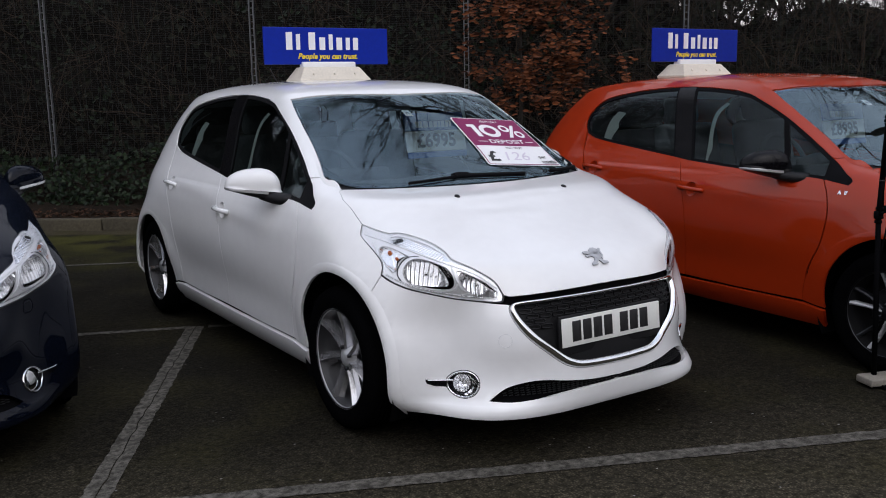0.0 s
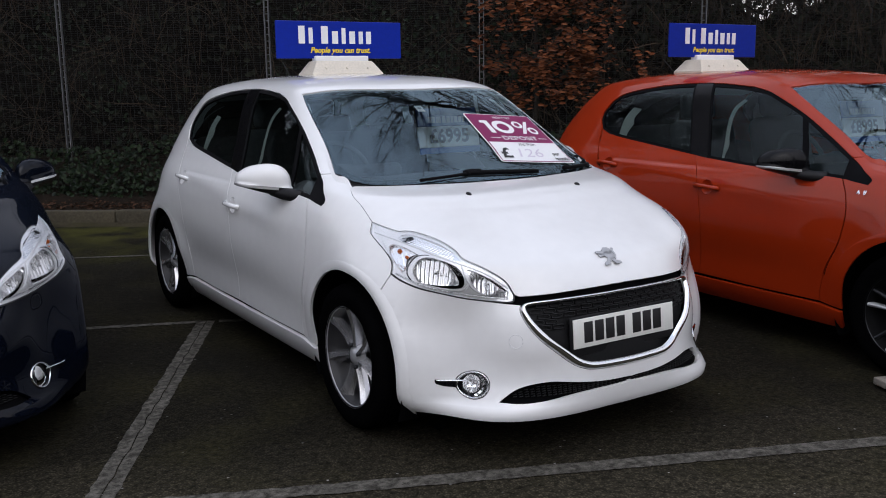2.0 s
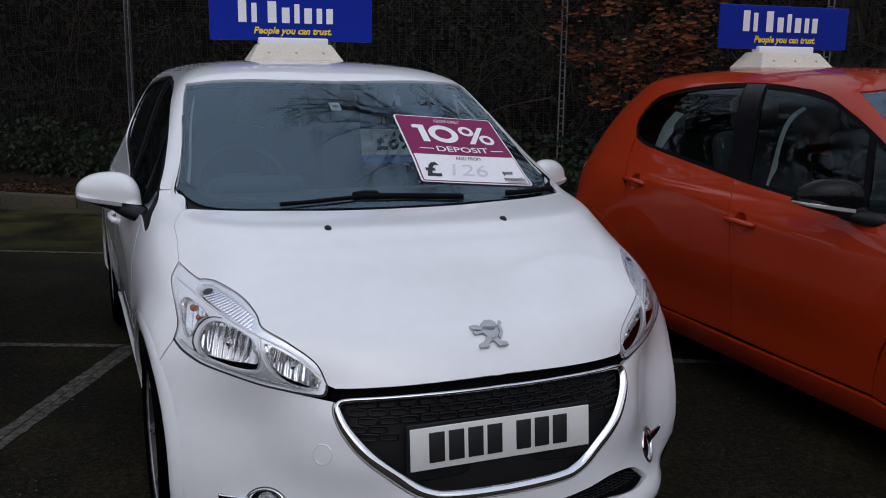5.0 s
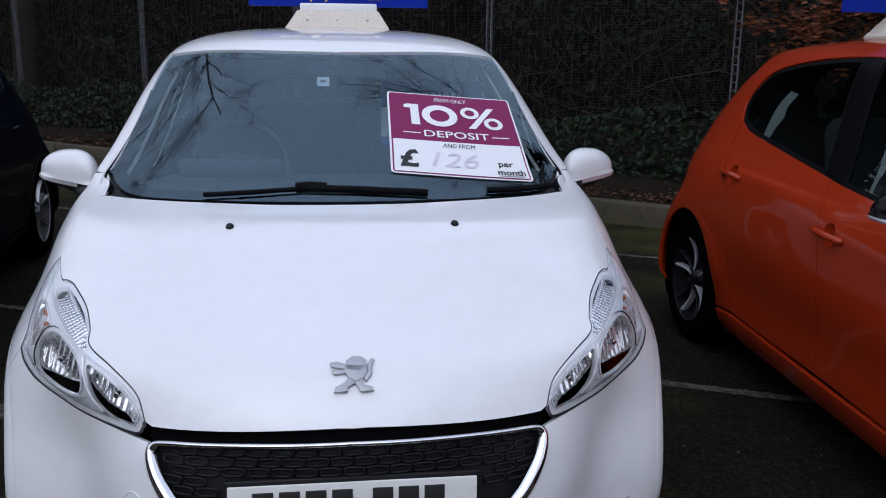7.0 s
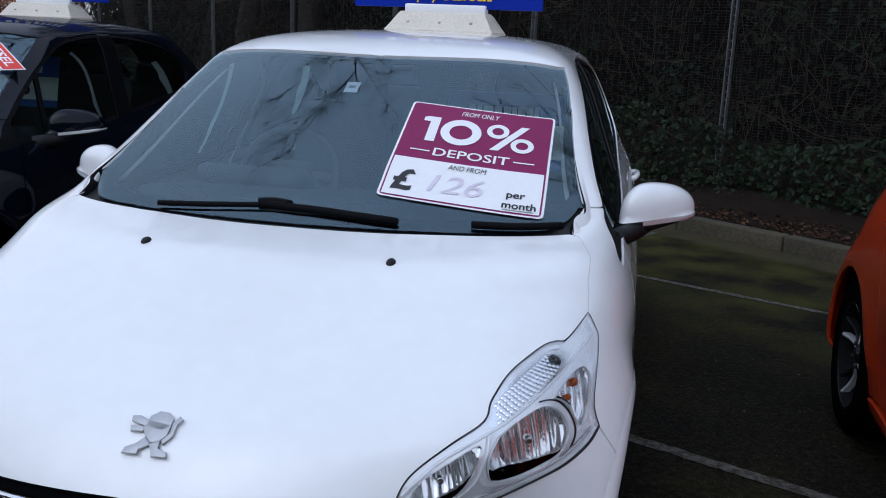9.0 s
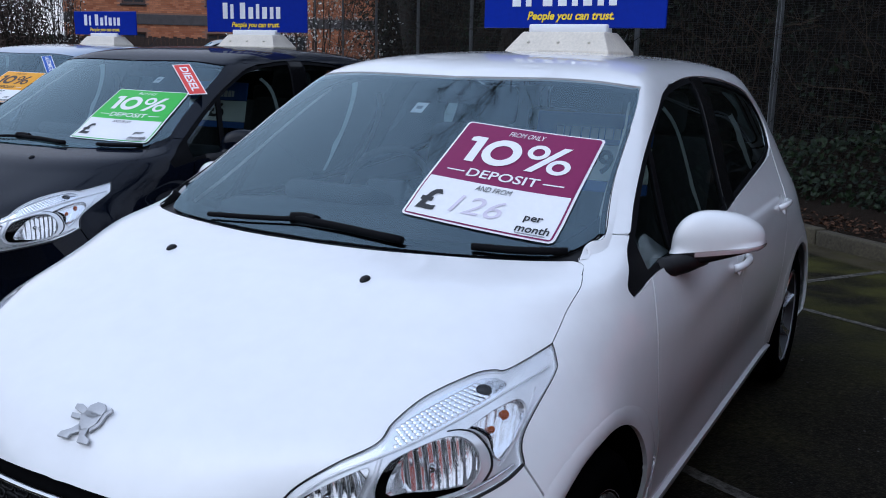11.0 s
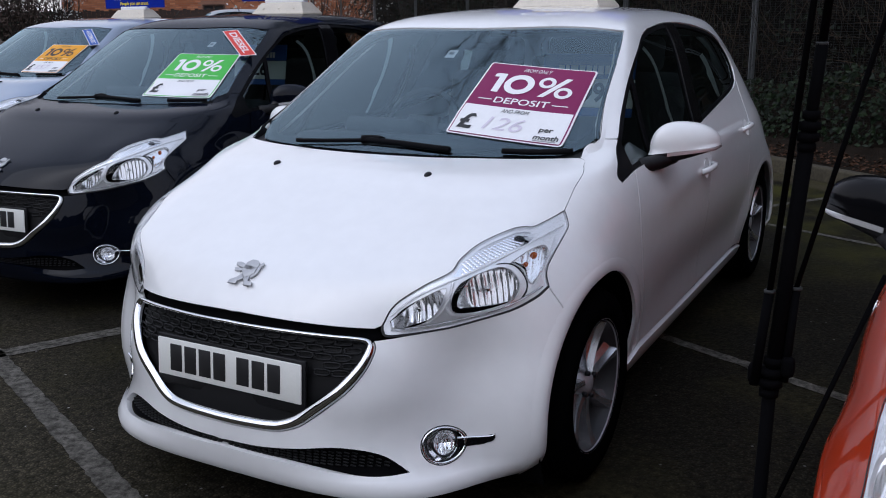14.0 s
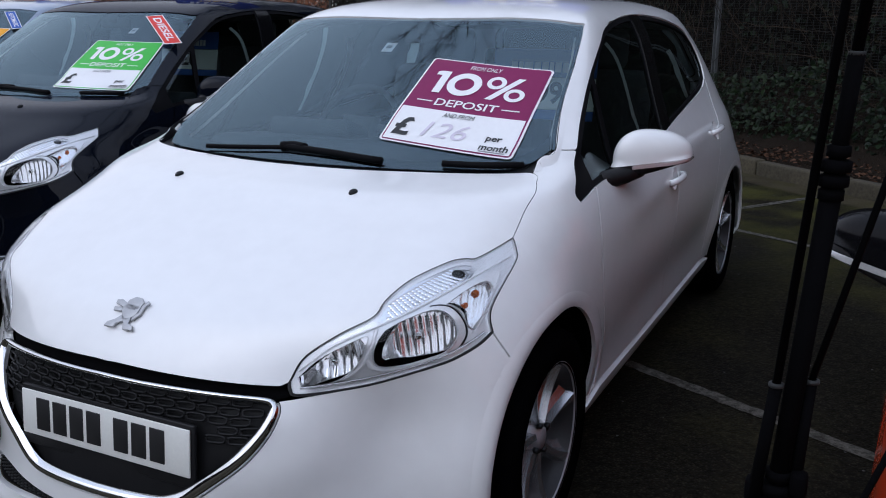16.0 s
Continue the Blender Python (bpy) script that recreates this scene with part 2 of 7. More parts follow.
def prism_bm(outline, depth, m=None, bevel=0.0, bm=None):
    """A flat outline in x, y raised by depth along z."""
    own = bmesh.new()
    base = [own.verts.new((x, y, 0)) for x, y in outline]
    face = own.faces.new(base)
    got = bmesh.ops.extrude_face_region(own, geom=[face])
    bmesh.ops.translate(own, vec=(0, 0, depth), verts=[v for v in got["geom"] if isinstance(v, bmesh.types.BMVert)])
    bmesh.ops.recalc_face_normals(own, faces=own.faces[:])
    if bevel:
        bmesh.ops.bevel(own, geom=[e for e in own.edges if e.verts[0].co.z > depth * .5 and e.verts[1].co.z > depth * .5], offset=bevel, segments=2, affect="EDGES", profile=0.5)
    if m is not None:
        bmesh.ops.transform(own, matrix=m, verts=own.verts[:])
    return join_bm(bm, own)


def words(text, size, bold=0.0, shear=0.0, align="CENTER"):
    """The letters of a text as flat vertices and faces, centred on the origin."""
    cu = bpy.data.curves.new("text", "FONT")
    cu.body, cu.size, cu.offset, cu.shear, cu.align_x, cu.align_y = text, size, bold * size, shear, align, "CENTER"
    cu.resolution_u = 3
    ob = new("text", cu)
    me = bpy.data.meshes.new_from_object(ob.evaluated_get(bpy.context.evaluated_depsgraph_get()))
    verts, faces = [v.co.copy() for v in me.vertices], [tuple(p.vertices) for p in me.polygons]
    bpy.data.objects.remove(ob)
    bpy.data.curves.remove(cu)
    bpy.data.meshes.remove(me)
    return verts, faces


def smooth_line(points, closed=False, step=6):
    """Points along a Catmull-Rom curve."""
    n, out = len(points), []
    P = [np.array(p, float) for p in points]
    for i in range(n if closed else n - 1):
        p1, p2 = P[i], P[(i + 1) % n]
        p0 = P[i - 1] if (closed or i) else 2 * p1 - p2
        p3 = P[(i + 2) % n] if (closed or i + 2 < n) else 2 * p2 - p1
        for k in range(step):
            s = k / step
            out.append(0.5 * (2 * p1 + (p2 - p0) * s + (2 * p0 - 5 * p1 + 4 * p2 - p3) * s * s + (3 * p1 - p0 - 3 * p2 + p3) * s ** 3))
    if not closed:
        out.append(P[-1])
    return [tuple(float(v) for v in p) for p in out]


# ---- body shape of the hatchback: a stack of waterlines ----
def curve_fn(*pairs):
    """A smooth monotone curve through (u, v) pairs."""
    u = np.array([p[0] for p in pairs], float)
    v = np.array([p[1] for p in pairs], float)
    h, d = np.diff(u), np.diff(v) / np.diff(u)
    m = np.zeros(len(u))
    for i in range(1, len(u) - 1):
        if d[i - 1] * d[i] > 0:
            w1, w2 = 2 * h[i] + h[i - 1], h[i] + 2 * h[i - 1]
            m[i] = (w1 + w2) / (w1 / d[i - 1] + w2 / d[i])
    m[0], m[-1] = d[0], d[-1]

    def f(t):
        t = min(max(t, u[0]), u[-1])
        i = int(min(max(np.searchsorted(u, t) - 1, 0), len(h) - 1))
        s = (t - u[i]) / h[i]
        return float(v[i] * (1 + 2 * s) * (1 - s) ** 2 + h[i] * m[i] * s * (1 - s) ** 2 + v[i + 1] * s * s * (3 - 2 * s) + h[i] * m[i + 1] * s * s * (s - 1))
    return f


HALF = curve_fn((.14, .74), (.20, .782), (.26, .805), (.35, .818), (.50, .838), (.65, .850), (.78, .843), (.86, .825), (.92, .80), (.98, .768),
                (1.05, .737), (1.15, .697), (1.25, .657), (1.33, .617), (1.38, .578), (1.42, .505), (1.445, .39), (1.458, .2), (1.461, .02))
NOSE = curve_fn((.14, -.745), (.20, -.78), (.28, -.79), (.40, -.78), (.50, -.76), (.60, -.735), (.64, -.715), (.68, -.685), (.73, -.635), (.775, -.55),
                (.84, -.40), (.90, -.25), (.945, -.13), (.98, .11), (1.0, .20), (1.1, .37), (1.2, .54), (1.3, .71), (1.38, .85), (1.42, .97), (1.445, 1.15), (1.458, 1.4), (1.461, 1.58))
NOSE_C = curve_fn((.14, .45), (1.0, .45), (1.1, .65), (1.2, .85), (1.3, 1.05), (1.38, 1.22), (1.42, 1.35), (1.445, 1.5), (1.461, 1.6))
NOSE_N = curve_fn((.14, 4.2), (.20, 3.6), (.25, 2.9), (.32, 2.6), (.60, 2.35), (.70, 2.5), (.85, 2.85), (.95, 3.0), (1.0, 3.0), (1.1, 3.4), (1.2, 4.0), (1.3, 4.8), (1.37, 5.4), (1.42, 4.2), (1.461, 2.2))
TAIL = curve_fn((.14, 3.06), (.30, 3.15), (.60, 3.17), (.80, 3.15), (1.0, 3.09), (1.1, 3.03), (1.2, 2.94), (1.3, 2.82), (1.38, 2.68), (1.42, 2.45), (1.445, 2.15), (1.458, 1.8), (1.461, 1.62))
TAIL_C = curve_fn((.14, 2.2), (1.0, 2.2), (1.2, 2.05), (1.38, 1.8), (1.42, 1.75), (1.461, 1.601))
TAIL_N = curve_fn((.14, 3.2), (.60, 3.2), (1.0, 3.0), (1.3, 3.2), (1.38, 3.4), (1.461, 2.2))
ARC = .83


def flare(x, y, z):
    """The half width where the sheet metal swells round the wheel openings and along the door crease."""
    out = x
    for yw, lip in ((0.0, .850), (2.538, .852)):
        r = math.hypot(y - yw + (.02 if yw == 0 else 0), z - .31)
        lift = 1 / (1 + math.exp(-(z - .185) / .022))
        k = lift * (math.exp(-((r - .368) / .080) ** 2) if r > .368 else 1)
        if (y > yw) == (yw == 0):
            k /= 1 + math.exp(-(z - .40) / .045)
        if yw == 0:
            lip -= .10 * max(0, -.05 - y)
        out += max(lip - x, 0) * k
    crease = .62 + .10 * (y - .3)
    side = 1 / (1 + math.exp(-(y - .62) / .12)) / (1 + math.exp((y - 2.05) / .06))
    out -= .013 * side * math.exp(-((z - .42) / .10) ** 2)
    out += .007 * side * math.exp(-((z - crease - .12) / .05) ** 2)
    return out


def full(x, y, z):
    """How far the front corner swells round the headlight."""
    q = ((x - .66) / .18) ** 2 + ((y + .36) / .30) ** 2 + ((z - .72) / .15) ** 2
    return .047 * math.exp(-.7 * q ** 1.5)


def full_low(x, y, z):
    """How far the bumper stands out beside the grille."""
    q = ((x - .42) / .14) ** 2 + ((y + .70) / .22) ** 2 + ((z - .49) / .10) ** 2
    return .026 * math.exp(-.7 * q ** 1.5)


def body(a, z):
    """The point of the half body (x >= 0) at the place a along the waterline of height z."""
    w, yc, yt = HALF(z), NOSE_C(z), TAIL_C(z)
    if a <= 0:
        f = min(-a / ARC, math.pi / 2)
        n = NOSE_N(z)
        x, y = w * max(math.cos(f), 0) ** (2 / n), yc - (yc - NOSE(z)) * math.sin(f) ** (2 / n)
    elif a <= yt - yc:
        x, y = w, yc + a
    else:
        f = min((a - (yt - yc)) / ARC, math.pi / 2)
        n = TAIL_N(z)
        x, y = w * max(math.cos(f), 0) ** (2 / n), yt + (TAIL(z) - yt) * math.sin(f) ** (2 / n)
    if z < .9 and x > .3:
        x = flare(x, y, z)
    if y < .3 and .3 < z < 1.1:
        return Vector((x, y, z)) + full(x, y, z) * Vector((.43, -.84, .33)) + full_low(x, y, z) * Vector((.42, -.89, .15))
    return Vector((x, y, z))


def at_side(y, z):
    """The place along the waterline of the point beside y."""
    yc, yt = NOSE_C(z), TAIL_C(z)
    if y <= yc:
        return -ARC * math.asin(min(1, (yc - y) / (yc - NOSE(z))) ** (NOSE_N(z) / 2))
    if y <= yt:
        return y - yc
    return yt - yc + ARC * math.asin(min(1, (y - yt) / (TAIL(z) - yt)) ** (TAIL_N(z) / 2))


def at_front(x, z):
    return -ARC * math.acos(min(1, max(x, 0) / HALF(z)) ** (NOSE_N(z) / 2))


def at_tail(x, z):
    return TAIL_C(z) - NOSE_C(z) + ARC * math.acos(min(1, max(x, 0) / HALF(z)) ** (TAIL_N(z) / 2))


def body_normal(a, z):
    e = 2e-3
    d1, d2 = body(a + e, z) - body(a - e, z), body(a, min(z + e, 1.4605)) - body(a, z - e)
    n = d1.cross(d2)
    return n.normalized() if n.length > 1e-12 else Vector((0, 0, 1))


def at_xy(x, y, z):
    """The place along the waterline nearest to a point of the nose."""
    n, yc = NOSE_N(z), NOSE_C(z)
    u, v = max(x, 0) / HALF(z), max(yc - y, 0) / (yc - NOSE(z))
    a = -ARC * math.atan2(v ** (n / 2), u ** (n / 2))
    w = min(max((x - .60) / .12, 0), 1)
    return a if w == 0 else (1 - w) * a + w * at_side(y, z)


_zs = np.concatenate([np.linspace(.14, 1.44, 261), np.linspace(1.4405, 1.461, 42)])
_vs = np.concatenate([[0], np.cumsum(np.hypot(np.diff(_zs), np.diff([NOSE(z) for z in _zs]) * .8))])


def V(z):
    return float(np.interp(z, _zs, _vs))


def Z(v):
    return float(np.interp(v, _vs, _zs))


def S(points, smooth=True, step=5):
    """Side line: (y, z) pairs to the flat map."""
    return [(at_side(y, z), V(z)) for y, z in (smooth_line(points, step=step) if smooth else densify(points))]


def F(points, smooth=True, step=5):
    """Front line: (x, z) pairs to the flat map."""
    return [(at_front(x, z), V(z)) for x, z in (smooth_line(points, step=step) if smooth else densify(points))]


def X3(points, smooth=True, step=5):
    """A line of (x, y, z) points near the nose to the flat map."""
    return [(at_xy(*p), V(p[2])) for p in (smooth_line(points, step=step) if smooth else densify(points))]


def densify(points, gap=.03):
    out = []
    for p, q in zip(points, points[1:]):
        n = max(1, int(math.dist(p, q) / gap))
        out += [tuple(a + (b - a) * k / n for a, b in zip(p, q)) for k in range(n)]
    return out + [tuple(points[-1])]


def arch(yw, r, a0, a1, zc=.31, n=26):
    """Wheel opening: (y, z) points on a circle from the angle a0 to a1."""
    return [(yw + r * math.cos(radians(a0 + (a1 - a0) * k / n)), zc + r * math.sin(radians(a0 + (a1 - a0) * k / n))) for k in range(n + 1)]


def tidy(poly):
    out = []
    for p in poly:
        if not out or math.dist(p, out[-1]) > 1e-4:
            out.append(p)
    if math.dist(out[0], out[-1]) < 1e-4:
        out.pop()
    return out


def fine(poly, step):
    """The closed outline with its long edges divided."""
    out = []
    for p, q in zip(poly, poly[1:] + poly[:1]):
        n = max(1, round(math.dist(p, q) / step))
        out += [tuple(a + (b - a) * k / n for a, b in zip(p, q)) for k in range(n)]
    return out


def ccw(poly):
    p = np.array(poly)
    return poly if np.sum(p[:, 0] * np.roll(p[:, 1], -1) - np.roll(p[:, 0], -1) * p[:, 1]) > 0 else poly[::-1]


def inset(poly, d):
    """The closed outline moved inwards by d."""
    p = np.array(tidy(poly))
    area = np.sum(p[:, 0] * np.roll(p[:, 1], -1) - np.roll(p[:, 0], -1) * p[:, 1])
    e = np.roll(p, -1, 0) - p
    e /= np.linalg.norm(e, axis=1)[:, None]
    nrm = np.stack([-e[:, 1], e[:, 0]], 1) * (1 if area > 0 else -1)
    m = nrm + np.roll(nrm, 1, 0)
    m /= np.maximum(np.linalg.norm(m, axis=1)[:, None], 1e-6)
    k = 1 / np.maximum((m * nrm).sum(1), .5)
    return [tuple(q) for q in p + m * (k * d)[:, None]]


def inside(poly, pts):
    p, q = np.array(poly), np.roll(np.array(poly), -1, 0)
    x, y = pts[:, 0][:, None], pts[:, 1][:, None]
    cross = (p[None, :, 1] > y) != (q[None, :, 1] > y)
    with np.errstate(divide="ignore", invalid="ignore"):
        xi = p[None, :, 0] + (y - p[None, :, 1]) * (q[None, :, 0] - p[None, :, 0]) / (q[None, :, 1] - p[None, :, 1])
    return (np.sum(cross & (x < xi), 1) % 2).astype(bool)


def gap_to(poly, pts):
    p, q = np.array(poly), np.roll(np.array(poly), -1, 0)
    d = q - p
    l2 = np.maximum((d * d).sum(1), 1e-12)
    t = np.clip(((pts[:, None] - p[None]) * d[None]).sum(2) / l2[None], 0, 1)
    return np.linalg.norm(pts[:, None] - p[None] - t[..., None] * d[None], axis=2).min(1)


def skin(a, v, off):
    z = min(max(Z(v), .1401), 1.4609)
    n = body_normal(a, z)
    return body(a, z) + off * n, n


def calm(P, N, even):
    """Normals of a pane, evened out to a gentle sweep over it. even: the pane is one half of a symmetric one."""
    p, n = np.array([tuple(v) for v in P]), np.array([tuple(v) for v in N])
    u, v = p[:, 0 if even else 1], p[:, 2]
    u, v = u / max(np.abs(u).max(), 1e-6), (v - v.mean()) / max(np.ptp(v), 1e-6)
    body = (v > np.quantile(v, .3)) & (v < np.quantile(v, .9)) if even else v > -9  # clear of the curled foot and head
    out = []
    for axis in range(3):
        if even:
            cols = [u, u * v] if axis == 0 else [u * 0 + 1, u * u]
        else:
            cols = [u ** i * v ** j for i in range(3) for j in range(3) if i + j < 3]
        a = np.stack(cols, 1)
        out.append(a @ np.linalg.lstsq(a[body], n[body, axis], rcond=None)[0] + (.12 * v if even and axis == 1 else 0))
    return [Vector(q).normalized() for q in np.stack(out, 1)]


def panel(name, outline, material, parent, label="", holes=(), side=1, gap=.002, step=.03, off=0.0, depth=.012, even=False):
    """A piece of the car's skin cut along an outline of the flat map. side: 1 and -1 the two flanks, 0 both as one piece across the middle."""
    rim = tidy(outline)
    if gap:
        mid = -ARC * math.pi / 2
        moved = inset(rim, gap)
        rim = [p if (side == 0 and (p[0] < mid + 1e-4 or p[0] > at_tail(0, Z(p[1])) - 1e-4)) else q for p, q in zip(rim, moved)]
    loops = [ccw(fine(rim, step))] + [ccw(tidy(h)) for h in holes]
    rim = loops[0]
    lo, hi = np.min(rim, 0), np.max(rim, 0)
    gx, gy = np.meshgrid(np.arange(lo[0], hi[0], step), np.arange(lo[1], hi[1], step))
    pts = np.stack([gx.ravel(), gy.ravel()], 1)
    ok = inside(rim, pts)
    for loop in loops:
        ok &= gap_to(loop, pts) > step * .45
    pts = pts[ok]
    co, faces = [], []
    for loop in loops:
        faces.append(list(range(len(co), len(co) + len(loop))))
        co += loop
    co = [Vector(p) for p in co] + [Vector(p) for p in pts]
    v2, _, f2, _, _, of = geometry.delaunay_2d_cdt(co, [], faces, 1, 1e-7)
    tris = [f for f, o in zip(f2, of) if 0 in o and not any(k in o for k in range(1, len(loops)))]
    P, N = [], []
    for p in v2:
        c, n = skin(p[0], p[1], off)
        P.append(c), N.append(n)
    fs = []
    for f in tris:
        a, b, c = (P[i] for i in f[:3])
        fs.append(tuple(f) if (b - a).cross(c - a).dot(N[f[0]]) > 0 else tuple(f[::-1]))
    if even:
        N = calm(P, N, side == 0)
    if depth:
        count = {}
        for f in fs:
            for i, j in zip(f, f[1:] + f[:1]):
                count[(i, j)] = 1
        for (i, j) in list(count):
            if (j, i) in count or (side == 0 and P[i].x < 1e-3 and P[j].x < 1e-3):
                continue
            k = len(P)
            lat = (P[j] - P[i]).cross(N[i]).normalized()
            P += [P[i], P[j], P[j] - depth * N[j], P[i] - depth * N[i]]
            if depth < 0:
                N += [-lat] * 4
                fs.append((k, k + 3, k + 2, k + 1))
                continue
            N += [(N[i] * .15 + lat).normalized(), (N[j] * .15 + lat).normalized(), lat, lat]
            fs.append((k, k + 3, k + 2, k + 1))
    if side == -1 or side == 0:
        flip = [Vector((-p.x, p.y, p.z)) for p in P], [Vector((-n.x, n.y, n.z)) for n in N], [tuple(f[::-1]) for f in fs]
        if side == -1:
            P, N, fs = flip
        else:
            same = {i: i for i, p in enumerate(P) if abs(p.x) < 2e-4}
            index = {}
            for i in range(len(P)):
                if i in same:
                    index[i] = i
                    N[i] = Vector((0, N[i].y, N[i].z)).normalized() if N[i].yz.length > 1e-6 else N[i]
                    P[i] = Vector((0, P[i].y, P[i].z))
                else:
                    index[i] = len(P) + len(index) - sum(1 for k in index if k in same)
            order = [i for i in range(len(flip[0])) if i not in same]
            base = len(P)
            index.update({i: base + k for k, i in enumerate(order)})
            P = P + [flip[0][i] for i in order]
            N = N + [flip[1][i] for i in order]
            fs = fs + [tuple(index[i] for i in f) for f in flip[2]]
    return mesh(name, P, fs, material, parent, label, normals=N)


def band(name, line, width, height, material, parent, label="", side=1, closed=False, off=0.0, across=6, mirror=False):
    """A rounded strip laid along a line of the flat map. width: a number, or a function of 0..1 along it; it lies to the left of the line's run."""
    line = tidy(line) if closed else line
    p = np.array(line)
    n = len(p)
    P, fs = [], []
    for i in range(n):
        d = p[(i + 1) % n] - p[i - 1] if closed else p[min(i + 1, n - 1)] - p[max(i - 1, 0)]
        d /= max(np.linalg.norm(d), 1e-9)
        w = width(i / (n - 1)) if callable(width) else width
        for k in range(across + 1):
            s = k / across
            q = p[i] + np.array((-d[1], d[0])) * w * s
            P.append(skin(q[0], q[1], off + height * (math.sin(math.pi * s) ** .7 if 0 < k < across else -.3))[0])
    for i in range(n if closed else n - 1):
        for k in range(across):
            a, b = i * (across + 1) + k, ((i + 1) % n) * (across + 1) + k
            fs.append((a, a + 1, b + 1, b))
    sides = (1, -1) if mirror else (side,)
    PP, ff = [], []
    for s in sides:
        k = len(PP)
        PP += [Vector((p.x * s, p.y, p.z)) for p in P]
        ff += [tuple(k + i for i in (f[::-1] if s < 0 else f)) for f in fs]
    ob = mesh(name, PP, ff, material, parent, label)
    return ob


def closed(poly):
    return list(poly) + [poly[0]]


def clip_y(poly, y0, y1, lean=0.0):
    """Keeps the part of a (y, z) outline between y0 and y1, along lines that lean back with height."""
    poly = [(y - lean * (z - 1.0), z) for y, z in poly]
    for lim, sign in ((y0, 1), (y1, -1)):
        out = []
        for p, q in zip(poly, poly[1:] + poly[:1]):
            a, b = sign * (p[0] - lim), sign * (q[0] - lim)
            if a >= 0:
                out.append(p)
            if a * b < 0:
                t = a / (a - b)
                out.append((lim, p[1] + t * (q[1] - p[1])))
        poly = out
    return [(y + lean * (z - 1.0), z) for y, z in poly]


# outlines of the body panels: (x, z) on the front, (y, z) on the flank
HOOD_FRONT = [(0, .640), (.15, .636), (.28, .630), (.42, .622)]
HOOD_LAMP = [(.436, -.609, .630), (.456, -.575, .680), (.510, -.512, .722), (.557, -.446, .749), (.563, -.402, .775), (.588, -.333, .806), (.635, -.243, .831), (.662, -.208, .835), (.685, -.190, .833), (.708, -.130, .847), (.728, -.067, .863)]
HOOD_SIDE = [(-.067, .863), (-.01, .894), (.05, .925), (.112, .949), (.155, .962)]
HOOD_REAR = [(.704, .176, .967), (.688, .197, .972), (.663, .206, .978), (.632, .184, .978), (.551, .146, .977), (.371, .100, .975), (.2, .066, .9725), (0, .053, .9715)]
WING_TOP = [(.704, .176, .967), (.690, .199, .973), (.669, .213, .979), (.673, .25, .990), (.678, .290, 1.003), (.680, .342, 1.024)]
LAMP_OUT = [(.728, -.067, .863), (.748, -.085, .836), (.752, -.10, .820), (.753, -.17, .780), (.749, -.228, .742), (.754, -.252, .716), (.771, -.265, .686)]
LAMP_LOW = [(.771, -.265, .686), (.747, -.31, .661), (.69, -.372, .636), (.60, -.47, .614), (.54, -.53, .607), (.457, -.606, .603), (.440, -.614, .615), (.436, -.609, .630)]
GRILLE = [(0, .619), (.20, .616), (.34, .609), (.395, .604), (.418, .596), (.428, .578), (.424, .55), (.407, .51), (.373, .462), (.315, .408), (.262, .366), (.215, .346), (.17, .339), (.08, .336), (0, .335)]
INTAKE_TOP = [(0, .284), (.13, .287), (.25, .298), (.36, .309), (.46, .290), (.53, .243)]
INTAKE_LOW = [(.53, .243), (.46, .239), (.36, .246), (.2, .258), (0, .263)]
DLO = [(.252, .899), (.243, .925), (.300, .962), (.375, 1.012), (.50, 1.085), (.73, 1.214), (.925, 1.300), (1.075, 1.348), (1.36, 1.379), (1.66, 1.382), (1.95, 1.358), (2.22, 1.308), (2.325, 1.225), (2.345, 1.155), (2.30, 1.088)]
DLO_LOW = [(2.30, 1.088), (2.15, 1.05), (1.81, 1.012), (1.44, .974), (1.277, .958), (.9, .936), (.45, .922), (.33, .910), (.252, .899)]
SCREEN_SIDE = [(.680, .342, 1.024), (.645, .52, 1.135), (.618, .715, 1.250), (.597, .83, 1.315), (.578, .905, 1.358)]
SCREEN_TOP = [(0, 1.372), (.25, 1.376), (.36, 1.3765), (.48, 1.371), (.578, 1.358)]
SCREEN_LOW = [(.680, 1.024), (.660, 1.003), (.628, .989), (.575, .982), (.45, .979), (.2, .9765), (0, .9755)]
WING_REAR = [(.392, .917), (.352, .85), (.332, .75), (.360, .607), (.425, .482), (.465, .364), (.475, .285)]
DOOR_SPLIT = [(1.40, .970), (1.34, .88), (1.30, .76), (1.275, .60), (1.285, .45), (1.30, .285)]
DOOR_REAR = [(2.30, 1.088), (2.28, .98), (2.19, .83), (2.11, .70), (2.075, .55), (2.06, .40), (2.05, .285)]
R_FRONT, R_REAR = .360, .335


